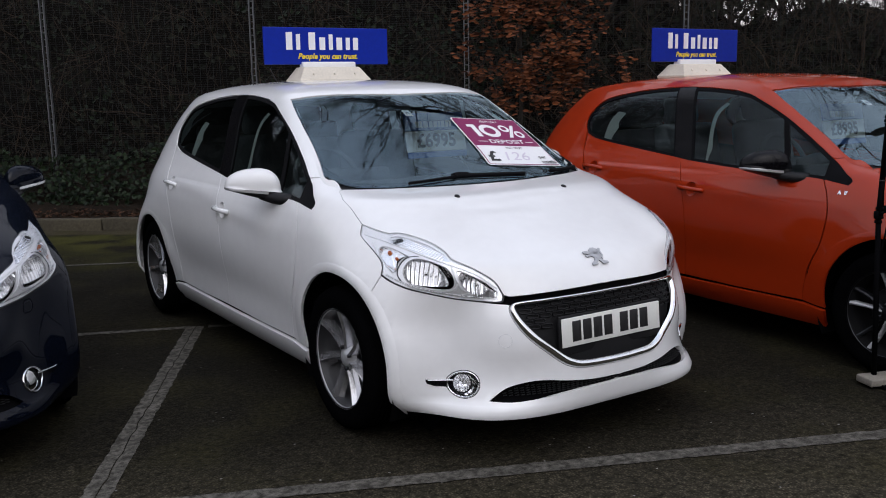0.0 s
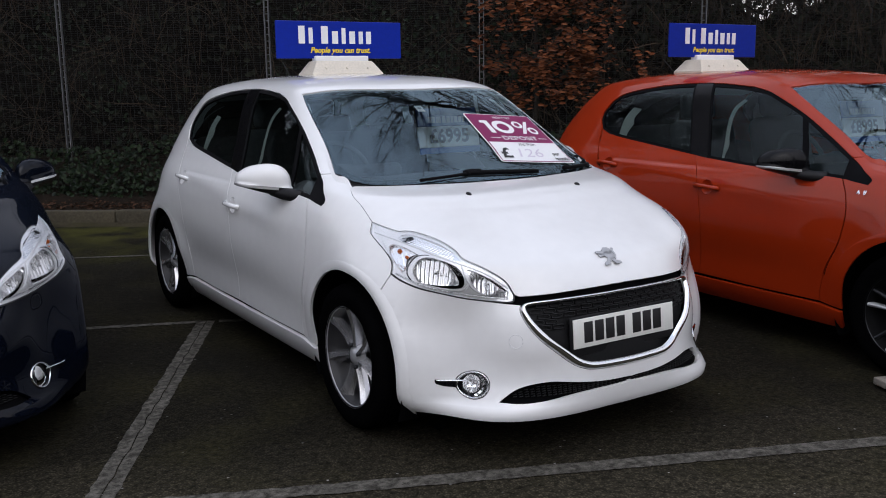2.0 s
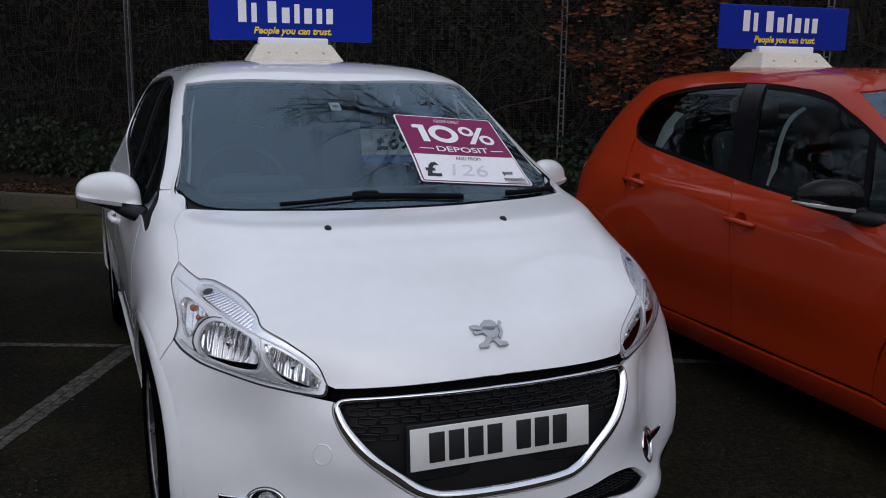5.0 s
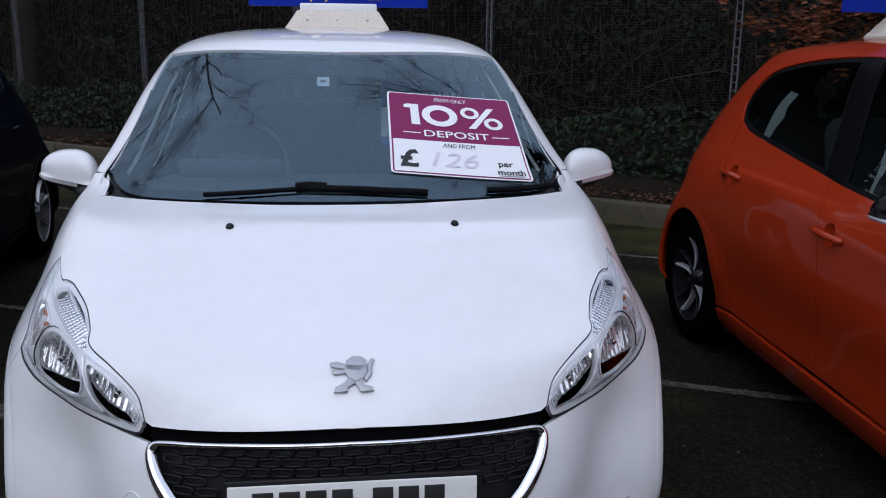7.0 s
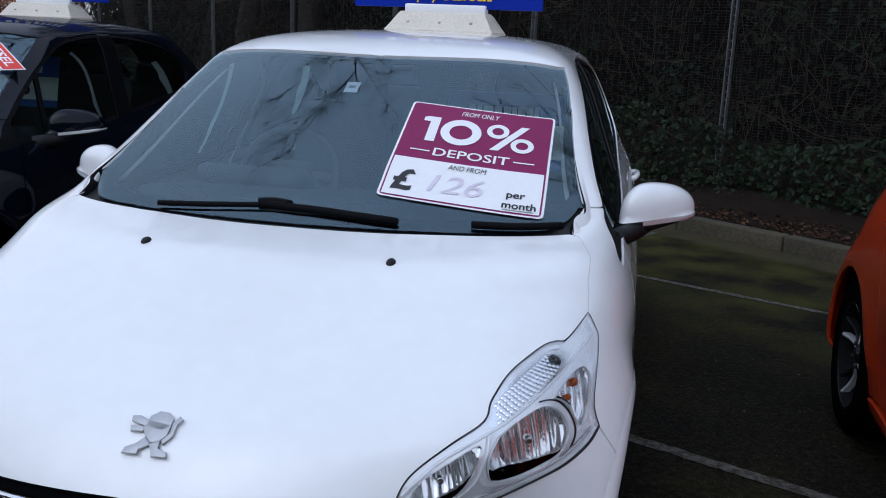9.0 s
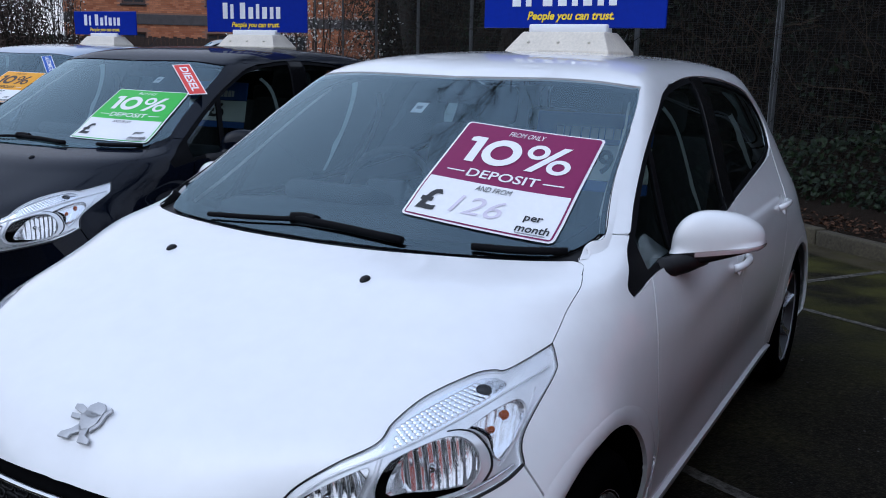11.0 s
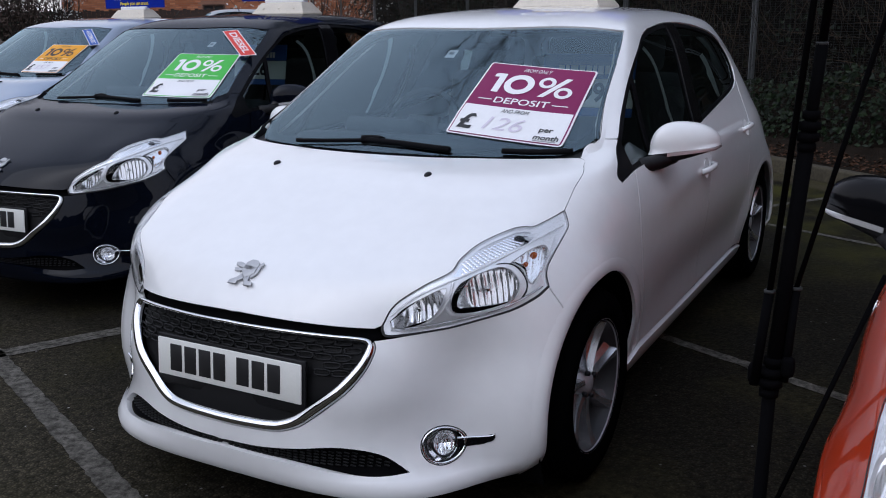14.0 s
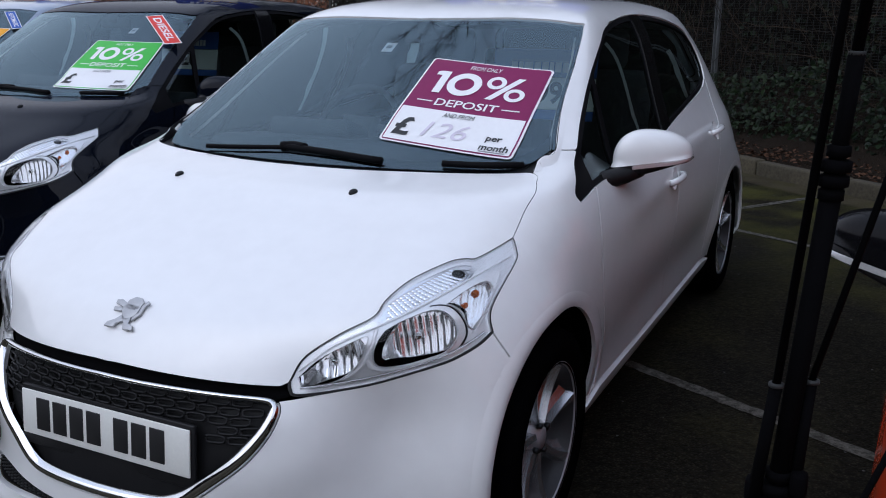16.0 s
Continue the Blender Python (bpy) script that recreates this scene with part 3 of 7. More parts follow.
def car_body(car, paint_mat):
    """All sheet metal, lamps and glass of the hatchback."""
    mid = -ARC * math.pi / 2
    dlo = smooth_line(DLO, step=5) + smooth_line(DLO_LOW, step=5)[1:-1]
    low = smooth_line(DLO_LOW, step=5)
    inner = panel("inner_shell", S([(-.05, .15), (-.05, .93)], False)[:1] + [(mid, V(.17)), (mid, V(.66))] + X3(HOOD_LAMP) + S(HOOD_SIDE)[1:]
                  + S([(.205, .95), (.5, .90), (1.4, .90), (2.3, .98), (2.7, 1.0)]) + [(at_tail(0, 1.0), V(1.0)), (at_tail(0, .17), V(.17))],
                  MATT_DARK, car, side=0, gap=0, step=.09, off=-.085, depth=0,
                  holes=[S(arch(0, .36, -50, 230), False), S(arch(2.538, .36, -50, 230), False)])
    # bonnet
    hood = F(HOOD_FRONT) + X3(HOOD_LAMP) + S(HOOD_SIDE)[1:] + X3(HOOD_REAR)
    bonnet = panel("bonnet", hood, paint_mat, car, side=0, gap=.0022, step=.028)
    # front bumper
    bump = [(mid, V(.335)), (mid, V(.284))] + F(INTAKE_TOP)[1:] + F(INTAKE_LOW)[1:] + [(mid, V(.176))]
    bump += F([(0, .176), (.30, .175), (.55, .175), (.66, .178)])[1:] + S([(-.44, .176), (-.37, .172)], False)
    bump += S(arch(-.02, R_FRONT, 203, 134), False) + S([(-.268, .58), (-.266, .625), (-.265, .686)]) + X3(LAMP_LOW)[1:-16]
    bump += F(smooth_line(GRILLE)[25:], False)
    fog_hole = fog_rim(32)
    bumper = panel("front_bumper", bump, paint_mat, car, side=0, gap=.0018, step=.028, depth=.02, holes=[fog_hole])
    # wings, doors, sills
    for s in (1, -1):
        wing = S(HOOD_SIDE) + X3(WING_TOP) + S([(.386, 1.019)], False)
        wing += S([p for p in smooth_line(DLO, step=5)[::-1] if p[1] < 1.018 and p[0] < 1] + [p for p in low[::-1] if p[0] < .388][1:], False) + S(WING_REAR) + S([(.40, .272)], False)
        wing += S(arch(-.02, R_FRONT, -7, 134), False) + S([(-.268, .58), (-.266, .625), (-.265, .686)]) + X3(LAMP_OUT[::-1])[1:]
        panel("front_wing", wing, paint_mat, car, side=s, step=.03)
        fd = S(WING_REAR) + S([(.47, .285), (.9, .280), (1.30, .285)], False)[1:] + S(DOOR_SPLIT[::-1])[1:] + S([p for p in low if .395 < p[0] < 1.39])
        front_door = panel("front_door", fd, paint_mat, car, side=s, step=.032, holes=[hollow(*HANDLES[0])])
        rd = S(DOOR_SPLIT) + S([(1.30, .285), (1.7, .280), (2.05, .285)], False)[1:] + S(DOOR_REAR[::-1])[1:] + S([p for p in low if 1.41 < p[0] < 2.29])
        rear_door = panel("rear_door", rd, paint_mat, car, side=s, step=.032, holes=[hollow(*HANDLES[1])])
        sill = S([(.338, .255), (.47, .275), (1.2, .270), (2.05, .275), (2.20, .26), (2.19, .17), (1.2, .165), (.34, .165), (.338, .255)], False)
        panel("sill", sill, paint_mat, car, side=s, step=.03, off=.010, depth=.02)
        # black window surround and panes
        lights = [clip_y(clip_y(inset(dlo, .016), .40, 9), y0, y1, .38) for y0, y1 in ((-9, .640), (.672, 1.310), (1.468, 9))]
        panel("window_surround", S(closed(dlo), False), SEAL, car, "black window surround and sail panel", side=s, off=-.006, step=.05, gap=.0005, holes=[S(closed(q), False) for q in lights])
        panel("pillar_cover", S(closed(clip_y(dlo, 1.3205, 1.4545, .38)), False), GLOSS_BLACK, car, "black cover of the door pillar", side=s, off=-.003, step=.05, gap=.0005)
        for door, name, y0, y1, text in ((front_door, "quarter_light", -9, .650, "small quarter light"), (front_door, "side_window", .662, 1.315, "tinted front side window"), (rear_door, "side_window", 1.460, 9, "tinted rear side window")):
            pane = clip_y(clip_y(inset(dlo, .012), .39, 9), y0, y1, .38)
            panel(name, S(closed(pane), False), SIDE_GLASS, door, text, side=s, off=-.010, step=.05, depth=0, gap=0, even=True).visible_shadow = False
        # pale trim seen behind the glass
        for line in ([(2.205, 1.04), (2.21, 1.12), (2.20, 1.19), (2.15, 1.26)], [(1.262, .95), (1.290, 1.08), (1.310, 1.19), (1.300, 1.27), (1.25, 1.33)]):
            band("pillar_trim", S(line), .020, .004, CABIN_PALE, car, "pale inner pillar trim", side=s, off=-.075, across=4)
        for line, wide in ((S(arch(-.02, .363, -4, 203), False), .046), (S(arch(2.538, .338, -3, 187), False), .036)):
            band("arch_lip", line, lambda u, w=wide: -w * (1 - .45 * abs(2 * u - 1) ** 4), .0012, paint_mat, car, "raised lip round the wheel opening", side=s, off=.0004, across=8)
        # handles
        for door, (y, z) in zip((front_door, rear_door), HANDLES):
            handle(door, y, z, s, paint_mat)
        headlight(car, s)
        fog_lamp(bumper, s)
        door_mirror(car, s, paint_mat)
        wheel_well(car, s)
    # roof, pillars and tail in one pressing
    up = F([(x, z + .002) for x, z in SCREEN_TOP]) + X3(SCREEN_SIDE[::-1])[1:] + S([(.386, 1.021)], False)
    up += S([p for p in smooth_line(DLO, step=5) if p[1] > 1.024 and p[0] > .3] , False) + S(DOOR_REAR)[1:] + S([(2.05, .285), (2.20, .27)], False)[1:]
    up += S(arch(2.538, R_REAR, 187, -25), False) + S([(2.86, .16), (2.95, .16)], False) + [(at_tail(.4, .16), V(.16)), (at_tail(.2, .16), V(.16)), (at_tail(0, .16), V(.16))]
    back = [(at_tail(x, z), V(z)) for x, z in smooth_line([(0, 1.335), (.35, 1.32), (.46, 1.29), (.52, 1.15), (.54, 1.06), (.40, 1.03), (0, 1.02)], step=5)]
    up += [(at_tail(0, z), V(z)) for z in np.linspace(.2, 1.0, 26)] + back[::-1] + [(at_tail(0, z), V(z)) for z in (1.36, 1.40, 1.43, 1.45)]
    up += [(at_tail(0, 1.4605), V(1.4605)), (mid, V(1.4605))] + [(mid, V(z)) for z in (1.455, 1.445, 1.43, 1.41)]
    roof = panel("roof_and_rear_body", up, paint_mat, car, side=0, step=.034)
    rear = panel("rear_window", back, SIDE_GLASS, car, "tinted rear window with a black edge", side=0, gap=0, step=.04, off=-.002, depth=0)
    rear.visible_shadow = False
    band("rear_window_edge", back, -.045, .002, SEAL, rear, "black edge of the rear window", off=-.001, mirror=True, across=3)
    for s in (1, -1):
        tail = [(at_tail(x, z), V(z)) for x, z in [(.56, .96), (.62, .93), (.68, .86), (.69, .76), (.62, .74), (.54, .80), (.48, .88), (.49, .94)]]
        panel("tail_lamp", tail, RED_LENS, car, "red tail lamp", side=s, gap=0, step=.03, off=.006, depth=.012)
    # windscreen with a black border
    ws = F(SCREEN_TOP) + X3(SCREEN_SIDE[::-1])[1:] + F(SCREEN_LOW)
    screen = panel("windscreen", ws, SCREEN_GLASS, car, "clear windscreen with a black edge", side=0, off=-.002, step=.035, gap=.002, depth=0, even=True)
    screen.visible_shadow = False
    sides = X3(SCREEN_SIDE)
    for s in (1, -1):
        band("screen_edge", sides, .036, .001, GLOSS_BLACK, screen, side=s, off=-.008)
    band("screen_edge", F(SCREEN_LOW), lambda u: -.070, .001, GLOSS_BLACK, screen, off=-.008, mirror=True)
    band("screen_edge", F(SCREEN_TOP), -.028, .001, GLOSS_BLACK, screen, off=-.008, mirror=True)
    for s in (1, -1):
        band("pillar_trim", sides, .044, .006, CABIN_PALE, car, "pale inner windscreen pillar trim", side=s, off=-.058, across=5)
    # the pillar foot stands proud of the glass; its inner face is black
    foot = X3(WING_TOP[2:-1] + SCREEN_SIDE[:3])
    p = np.array(foot)
    d = np.gradient(p, axis=0)
    d /= np.linalg.norm(d, axis=1)[:, None]
    run = np.concatenate(([0], np.cumsum(np.linalg.norm(np.diff(p, axis=0), axis=1))))
    proud = np.interp(run, (0, .05, .10, .16, .24, .40), (.001, .011, .018, .011, .004, .0006))
    rows = []
    for across, share, base in ((.006, 0, -.012), (-.003, .8, 0), (-.007, 1, 0), (-.014, .9, .0006), (-.030, .45, .0006), (-.055, 0, .0006)):
        rows.append([skin(float(q[0] - t[1] * across), float(q[1] + t[0] * across), float(base + share * h))[0] for q, t, h in zip(p, d, proud)])
    for s in (1, -1):
        for name, use, material, label in (("pillar_moulding", rows[:3], SEAL, "black moulding beside the glass"), ("pillar_foot", rows[2:], paint_mat, "raised foot of the windscreen pillar")):
            P, fs, n = [Vector((v.x * s, v.y, v.z)) for row in use for v in row], [], len(p)
            for k in range(len(use) - 1):
                for i in range(n - 1):
                    f = (k * n + i, (k + 1) * n + i, (k + 1) * n + i + 1, k * n + i + 1)
                    fs.append(f if s < 0 else f[::-1])
            mesh(name, P, fs, material, car, label)
    # scuttle under the wipers
    panel("scuttle", X3(HOOD_REAR[:1:-1]) + X3(WING_TOP[2:]) + F(SCREEN_LOW)[1:], PLASTIC, car, "black plastic scuttle", side=0, off=-.012, gap=-.004, step=.03)
    for s in (1, -1):
        nozzle(bonnet, s)
    grille(bumper)
    wipers(screen)
    badge(bonnet)
    return bonnet


def on_body(x, z, off=0.0):
    return skin(at_front(x, z), V(z), off)


def frame_at(p, n, up=Vector((0, 0, 1))):
    """A pose whose z axis is n and whose y axis leans to up."""
    zaxis = n.normalized()
    xaxis = up.cross(zaxis).normalized()
    yaxis = zaxis.cross(xaxis)
    return Matrix.Translation(p) @ Matrix((xaxis, yaxis, zaxis)).transposed().to_4x4()


def fog_rim(count):
    """The oval edge of the fog lamp, laid on the bumper."""
    m = frame_at(*on_body(.583, .297, 0))
    oval = [m @ Vector((.060 * math.cos(2 * math.pi * k / count), .052 * math.sin(2 * math.pi * k / count), 0)) for k in range(count)]
    return [(at_xy(*q), V(q.z)) for q in oval]


def flip_x(bm):
    bmesh.ops.scale(bm, vec=(-1, 1, 1), verts=bm.verts[:])
    bmesh.ops.reverse_faces(bm, faces=bm.faces[:])
    return bm


HANDLES = ((1.235, .803), (2.125, .872))


def hollow(y, z, r=.041):
    """Round hole in a door behind its handle."""
    return S([(y + r * math.cos(a), z + r * math.sin(a)) for a in np.linspace(0, 2 * math.pi, 29)[:-1]], False)


def handle(door, y, z, s, paint_mat):
    p, n = skin(at_side(y, z), V(z), 0)
    f = frame_at(p, n)
    cup = lathe_bm([(.0005, -.020), (.015, -.019), (.028, -.014), (.038, -.006), (.0425, -.0005)], 28, f)
    bar = tube_bm([f @ Vector((-.092, -.004, -.002)), f @ Vector((-.080, -.002, .010)), f @ Vector((-.04, .001, .022)), f @ Vector((.03, .003, .024)), f @ Vector((.078, .003, .016)), f @ Vector((.092, .003, -.002))], .0125, 10)
    if s < 0:
        flip_x(cup), flip_x(bar)
    h = part("door_handle", bar, paint_mat, door)
    part("handle_cup", cup, paint_mat, h)


def facet_bowl(m, r, depth, name, parent, seed, stretch=1.0):
    """A bright bowl pressed in upright flutes and a few rows of facets."""
    rnd = random.Random(seed)
    bm = bmesh.new()
    rows = []
    nu, nv = 15, 7
    tilt = [rnd.uniform(-.0022, .0022) + (.0016 if i % 2 else -.0010) for i in range(nu + 1)]
    for j in range(nv + 1):
        rows.append([])
        for i in range(nu + 1):
            u, v = 2 * i / nu - 1, 2 * j / nv - 1
            x, y = u * math.sqrt(1 - v * v / 2), v * math.sqrt(1 - u * u / 2)
            edge = i in (0, nu) or j in (0, nv)
            h = -depth * (1 - x * x - y * y) + (0 if edge else tilt[i] * (.5 if v > .2 else 1) + rnd.uniform(-.0006, .0006))
            rows[-1].append(bm.verts.new(m @ Vector((r * stretch * x, r * y, h))))
    for p, q in zip(rows, rows[1:]):
        for i in range(nu):
            bm.faces.new((p[i], p[i + 1], q[i + 1], q[i]))
    return part(name, bm, BOWL, parent, "bright fluted reflector", smooth=False)


HIGH_ZONE = [(.452, -.598, .640), (.480, -.566, .672), (.520, -.517, .698), (.554, -.474, .714), (.556, -.488, .690), (.549, -.512, .655), (.530, -.542, .630), (.495, -.576, .619), (.465, -.597, .617), (.452, -.598, .640)]
LOW_ZONE = [(.582, -.440, .722), (.606, -.402, .738), (.645, -.352, .750), (.676, -.330, .741), (.696, -.322, .716), (.704, -.328, .690), (.700, -.352, .664), (.668, -.392, .648), (.625, -.442, .640), (.588, -.480, .645), (.574, -.480, .672), (.575, -.462, .702), (.582, -.440, .722)]
BLINK_ZONE = [(.664, -.314, .757), (.690, -.258, .779), (.712, -.208, .789), (.725, -.206, .770), (.725, -.245, .735), (.720, -.288, .698), (.714, -.300, .712), (.704, -.298, .735), (.684, -.308, .752), (.664, -.314, .757)]


def fluted(zone, centre, deep, lamp, s, seed, pitch=.009, turn=0.0):
    """A hollow mirror that fills its part of the lamp: a smooth bowl pressed in rounded upright flutes."""
    ob = panel("reflector", X3(zone, True, 3), BOWL, lamp, "bright fluted reflector", side=s, gap=0, step=.0035, off=-.016, depth=-.008)
    rnd = random.Random(seed)
    tilt = [rnd.uniform(-1, 1) for _ in range(60)]
    cx, cy, cz, r = centre
    for v in ob.data.vertices:
        x, z = abs(v.co.x), v.co.z
        d = min(1, math.dist((x, z), (cx, cz)) / r)
        u = (x + .25 * (z - cz)) / pitch
        k, w = int(u) % 30, u % 1
        edge = min(1, (1 - d) * 4)
        v.co.y += edge * turn * (max(0, cy + .05 - v.co.y) + .45 * (z - cz))
        v.co.y += deep * (1 - d * d) + edge * (.24 * pitch * math.sin(math.pi * w) + .0034 * tilt[k] * (w - .5))
    ob.data.attributes.remove(ob.data.attributes["custom_normal"])
    ob.data.polygons.foreach_set("use_smooth", [True] * len(ob.data.polygons))
    return ob


def headlight(car, s):
    """Clear lens over two reflectors, a ribbed running light above a slanting bar, and an amber bulb in a fluted corner."""
    out = X3(HOOD_LAMP) + X3(LAMP_OUT)[1:] + X3(LAMP_LOW)[1:]
    lamp = panel("headlight", inset(out, .002), LAMP_BODY, car, "clear headlamp with chrome reflectors", side=s, gap=0, step=.02, off=-.0085, depth=-.007,
                 holes=[X3(HIGH_ZONE, True, 3), X3(LOW_ZONE, True, 3), X3(BLINK_ZONE, True, 3)])
    lens = panel("lens", inset(out, .003), LENS, lamp, "clear plastic lens", side=s, gap=0, step=.02, off=.001, depth=0)
    lens.visible_shadow = False
    band("lamp_gasket", tidy(out), .0032, .0005, INK, lamp, "black rubber gasket", side=s, closed=True, across=3)
    band("lower_gasket", X3(LAMP_LOW), -.0035, .0012, INK, lamp, "black rubber gasket under the lens", side=s, off=.0012, across=4)
    for zone, centre, deep, seed, pitch in ((LOW_ZONE, (.645, -.39, .697, .075), .018, 3, .0150), (HIGH_ZONE, (.508, -.54, .664, .068), .034, 8, .017), (BLINK_ZONE, (.704, -.26, .752, .050), .020, 12, .0052)):
        b = fluted(zone, centre, deep, lamp, s, seed, pitch, .40 if seed == 3 else .25 if seed == 8 else 0)
        if seed != 12:
            p, n = skin(at_xy(*centre[:3]), V(centre[2]), -.026)
            part("bulb", cyl_bm(.009, .007, .018, Matrix.Diagonal((s, 1, 1, 1)) @ frame_at(p, (n + Vector((0, -1, 0))).normalized()), 16, .002), CHROME, b, "capped bulb")
        band("reflector_ring", X3(zone, True, 3), .0028, .002, CHROME, b, side=s, closed=True, off=-.0085, across=4)
    band("dark_ring", X3([(.640, -.346, .758), (.660, -.326, .757), (.690, -.312, .746), (.709, -.304, .716), (.714, -.312, .688), (.710, -.340, .660)]), .0042, .0015, PLASTIC, lamp, "dark ring round the reflector", side=s, off=-.007, across=3)
    # running light with rows of rounded ribs above the bar
    strip = X3([(.568, -.451, .742), (.573, -.407, .768), (.592, -.337, .799), (.637, -.249, .824), (.662, -.217, .828), (.682, -.203, .822), (.694, -.212, .810), (.676, -.275, .787), (.624, -.376, .758), (.582, -.441, .737)], True, 3)
    drl = panel("running_light", strip, REFLECTOR, lamp, "ribbed running-light lens", side=s, gap=0, step=.02, off=-.0075, depth=.010)
    gems = bmesh.new()
    for i in range(17):
        for j in range(5):
            u, w = (i + .5 + .5 * (j % 2)) / 17.5, (j + .5) / 5
            top, low = (.574 + .078 * u, -.408 + .170 * u, .768 + .057 * u ** .8), (.586 + .094 * u, -.436 + .198 * u, .740 + .064 * u)
            c = [a + (b - a) * w for a, b in zip(top, low)]
            p, n = skin(at_xy(*c), V(c[2]), -.0078)
            own = bmesh.new()
            bmesh.ops.create_icosphere(own, subdivisions=2, radius=1)
            bmesh.ops.transform(own, matrix=frame_at(p, n) @ Matrix.Diagonal((.0086, .0060, .0020, 1)), verts=own.verts[:])
            join_bm(gems, own)
    if s < 0:
        flip_x(gems)
    part("lens_relief", gems, REFLECTOR, drl)
    p, n = skin(at_xy(.664, -.245, .812), V(.812), -.0075)
    bead = bmesh.new()
    bmesh.ops.create_uvsphere(bead, u_segments=20, v_segments=12, radius=1)
    bmesh.ops.transform(bead, matrix=frame_at(p, n) @ Matrix.Diagonal((.017, .013, .005, 1)), verts=bead.verts[:])
    if s < 0:
        flip_x(bead)
    part("running_bulb", bead, ALLOY_DARK, drl, "dim bulb at the end of the running light")
    band("divider", X3([(.451, -.592, .650), (.504, -.537, .696), (.566, -.461, .727), (.626, -.374, .755), (.706, -.21, .804), (.742, -.104, .828)]), .010, .005, LAMP_BODY, lamp, "bright slanting divider bar", side=s, off=-.0065)
    band("divider", X3([(.566, -.462, .726), (.567, -.486, .690), (.556, -.512, .652), (.530, -.545, .630)]), .011, .005, LAMP_BODY, lamp, side=s, off=-.0075)
    band("divider", X3([(.562, -.50, .660), (.580, -.49, .636), (.62, -.44, .630), (.69, -.36, .648)]), .010, .005, LAMP_BODY, lamp, side=s, off=-.0075)
    band("divider", X3([(.733, -.160, .803), (.736, -.20, .770), (.731, -.25, .730), (.725, -.30, .690)]), .006, .004, LAMP_BODY, lamp, side=s, off=-.0075)
    band("lower_ledge", X3([(.457, -.603, .614), (.559, -.515, .619), (.634, -.427, .630), (.702, -.354, .651), (.758, -.275, .686)]), .007, .003, CHROME, lamp, "bright lower ledge", side=s, off=-.005)
    for c, r in (((.712, -.238, .772), .0092), ((.702, -.275, .752), .0068)):
        p, n = skin(at_xy(*c), V(c[2]), -.020)
        own = bmesh.new()
        bmesh.ops.create_uvsphere(own, u_segments=16, v_segments=10, radius=r)
        bmesh.ops.transform(own, matrix=frame_at(p, n) @ Matrix.Diagonal((1, 1, 1.2, 1)), verts=own.verts[:])
        if s < 0:
            flip_x(own)
        part("indicator_bulb", own, AMBER, lamp, "amber indicator bulb")


def fog_lamp(bumper, s):
    """An oval chrome ring with a round projector in it and a dark winglet beside it."""
    p, n = on_body(.583, .297, 0)
    m = Matrix.Diagonal((s, 1, 1, 1)) @ frame_at(p, n)
    wide = m @ Matrix.Diagonal((1.12, 1.06, 1, 1))
    rim = fog_rim(48)
    fog = band("fog_lamp", ccw(rim), .0075, .0042, CHROME, bumper, "fog lamp with an oval chrome ring", side=s, closed=True, off=.0008, across=6)
    dark = band("surround", ccw(rim), -.0022, .0008, GLOSS_BLACK, fog, "dark seam round the lamp", side=s, closed=True, off=.0002, across=3)
    back = part("housing", lathe_bm([(.050, -.006), (.044, -.022), (.02, -.032), (.0005, -.034)], 40, wide), REFLECTOR, fog, "bright lamp housing")
    off = m @ Matrix.Translation((.012, .003, -.004))
    ring = part("projector_ring", lathe_bm([(.0395, -.016), (.040, -.004), (.0375, .001), (.0345, -.001), (.034, -.010)], 40, off), ALLOY_DARK, fog)
    b = facet_bowl(off @ Matrix.Translation((0, 0, -.004)), .034, .024, "reflector", fog, 5)
    eye = part("projector_lens", lathe_bm([(.0005, .006), (.012, .0052), (.024, .002), (.034, -.004)], 32, off), LENS, fog)
    cover = part("lens", lathe_bm([(.0005, .004), (.015, .0035), (.030, .001), (.040, -.004)], 40, wide), LENS, fog)
    eye.visible_shadow = cover.visible_shadow = False
    if s < 0:
        for ob in (back, ring, b):
            ob.data.flip_normals()
    wing = X3([(.611, -.535, .308), (.668, -.495, .311), (.709, -.475, .315), (.701, -.478, .304), (.688, -.484, .296), (.664, -.50, .287), (.611, -.535, .282), (.611, -.535, .308)], False)
    bar = panel("winglet", wing, GLOSS_BLACK, fog, "dark chrome winglet beside the lamp", side=s, gap=0, step=.02, off=.002, depth=.006)
    band("bright_edge", X3([(.608, -.537, .304), (.668, -.495, .306), (.712, -.473, .314)], True, 4), lambda u: .009 - .006 * u, .004, CHROME, bar, side=s, off=.0025)


def cut_off(bm, co, no):
    """Cuts away what lies beyond a plane."""
    bmesh.ops.bisect_plane(bm, geom=bm.verts[:] + bm.edges[:] + bm.faces[:], plane_co=co, plane_no=no, clear_outer=True)


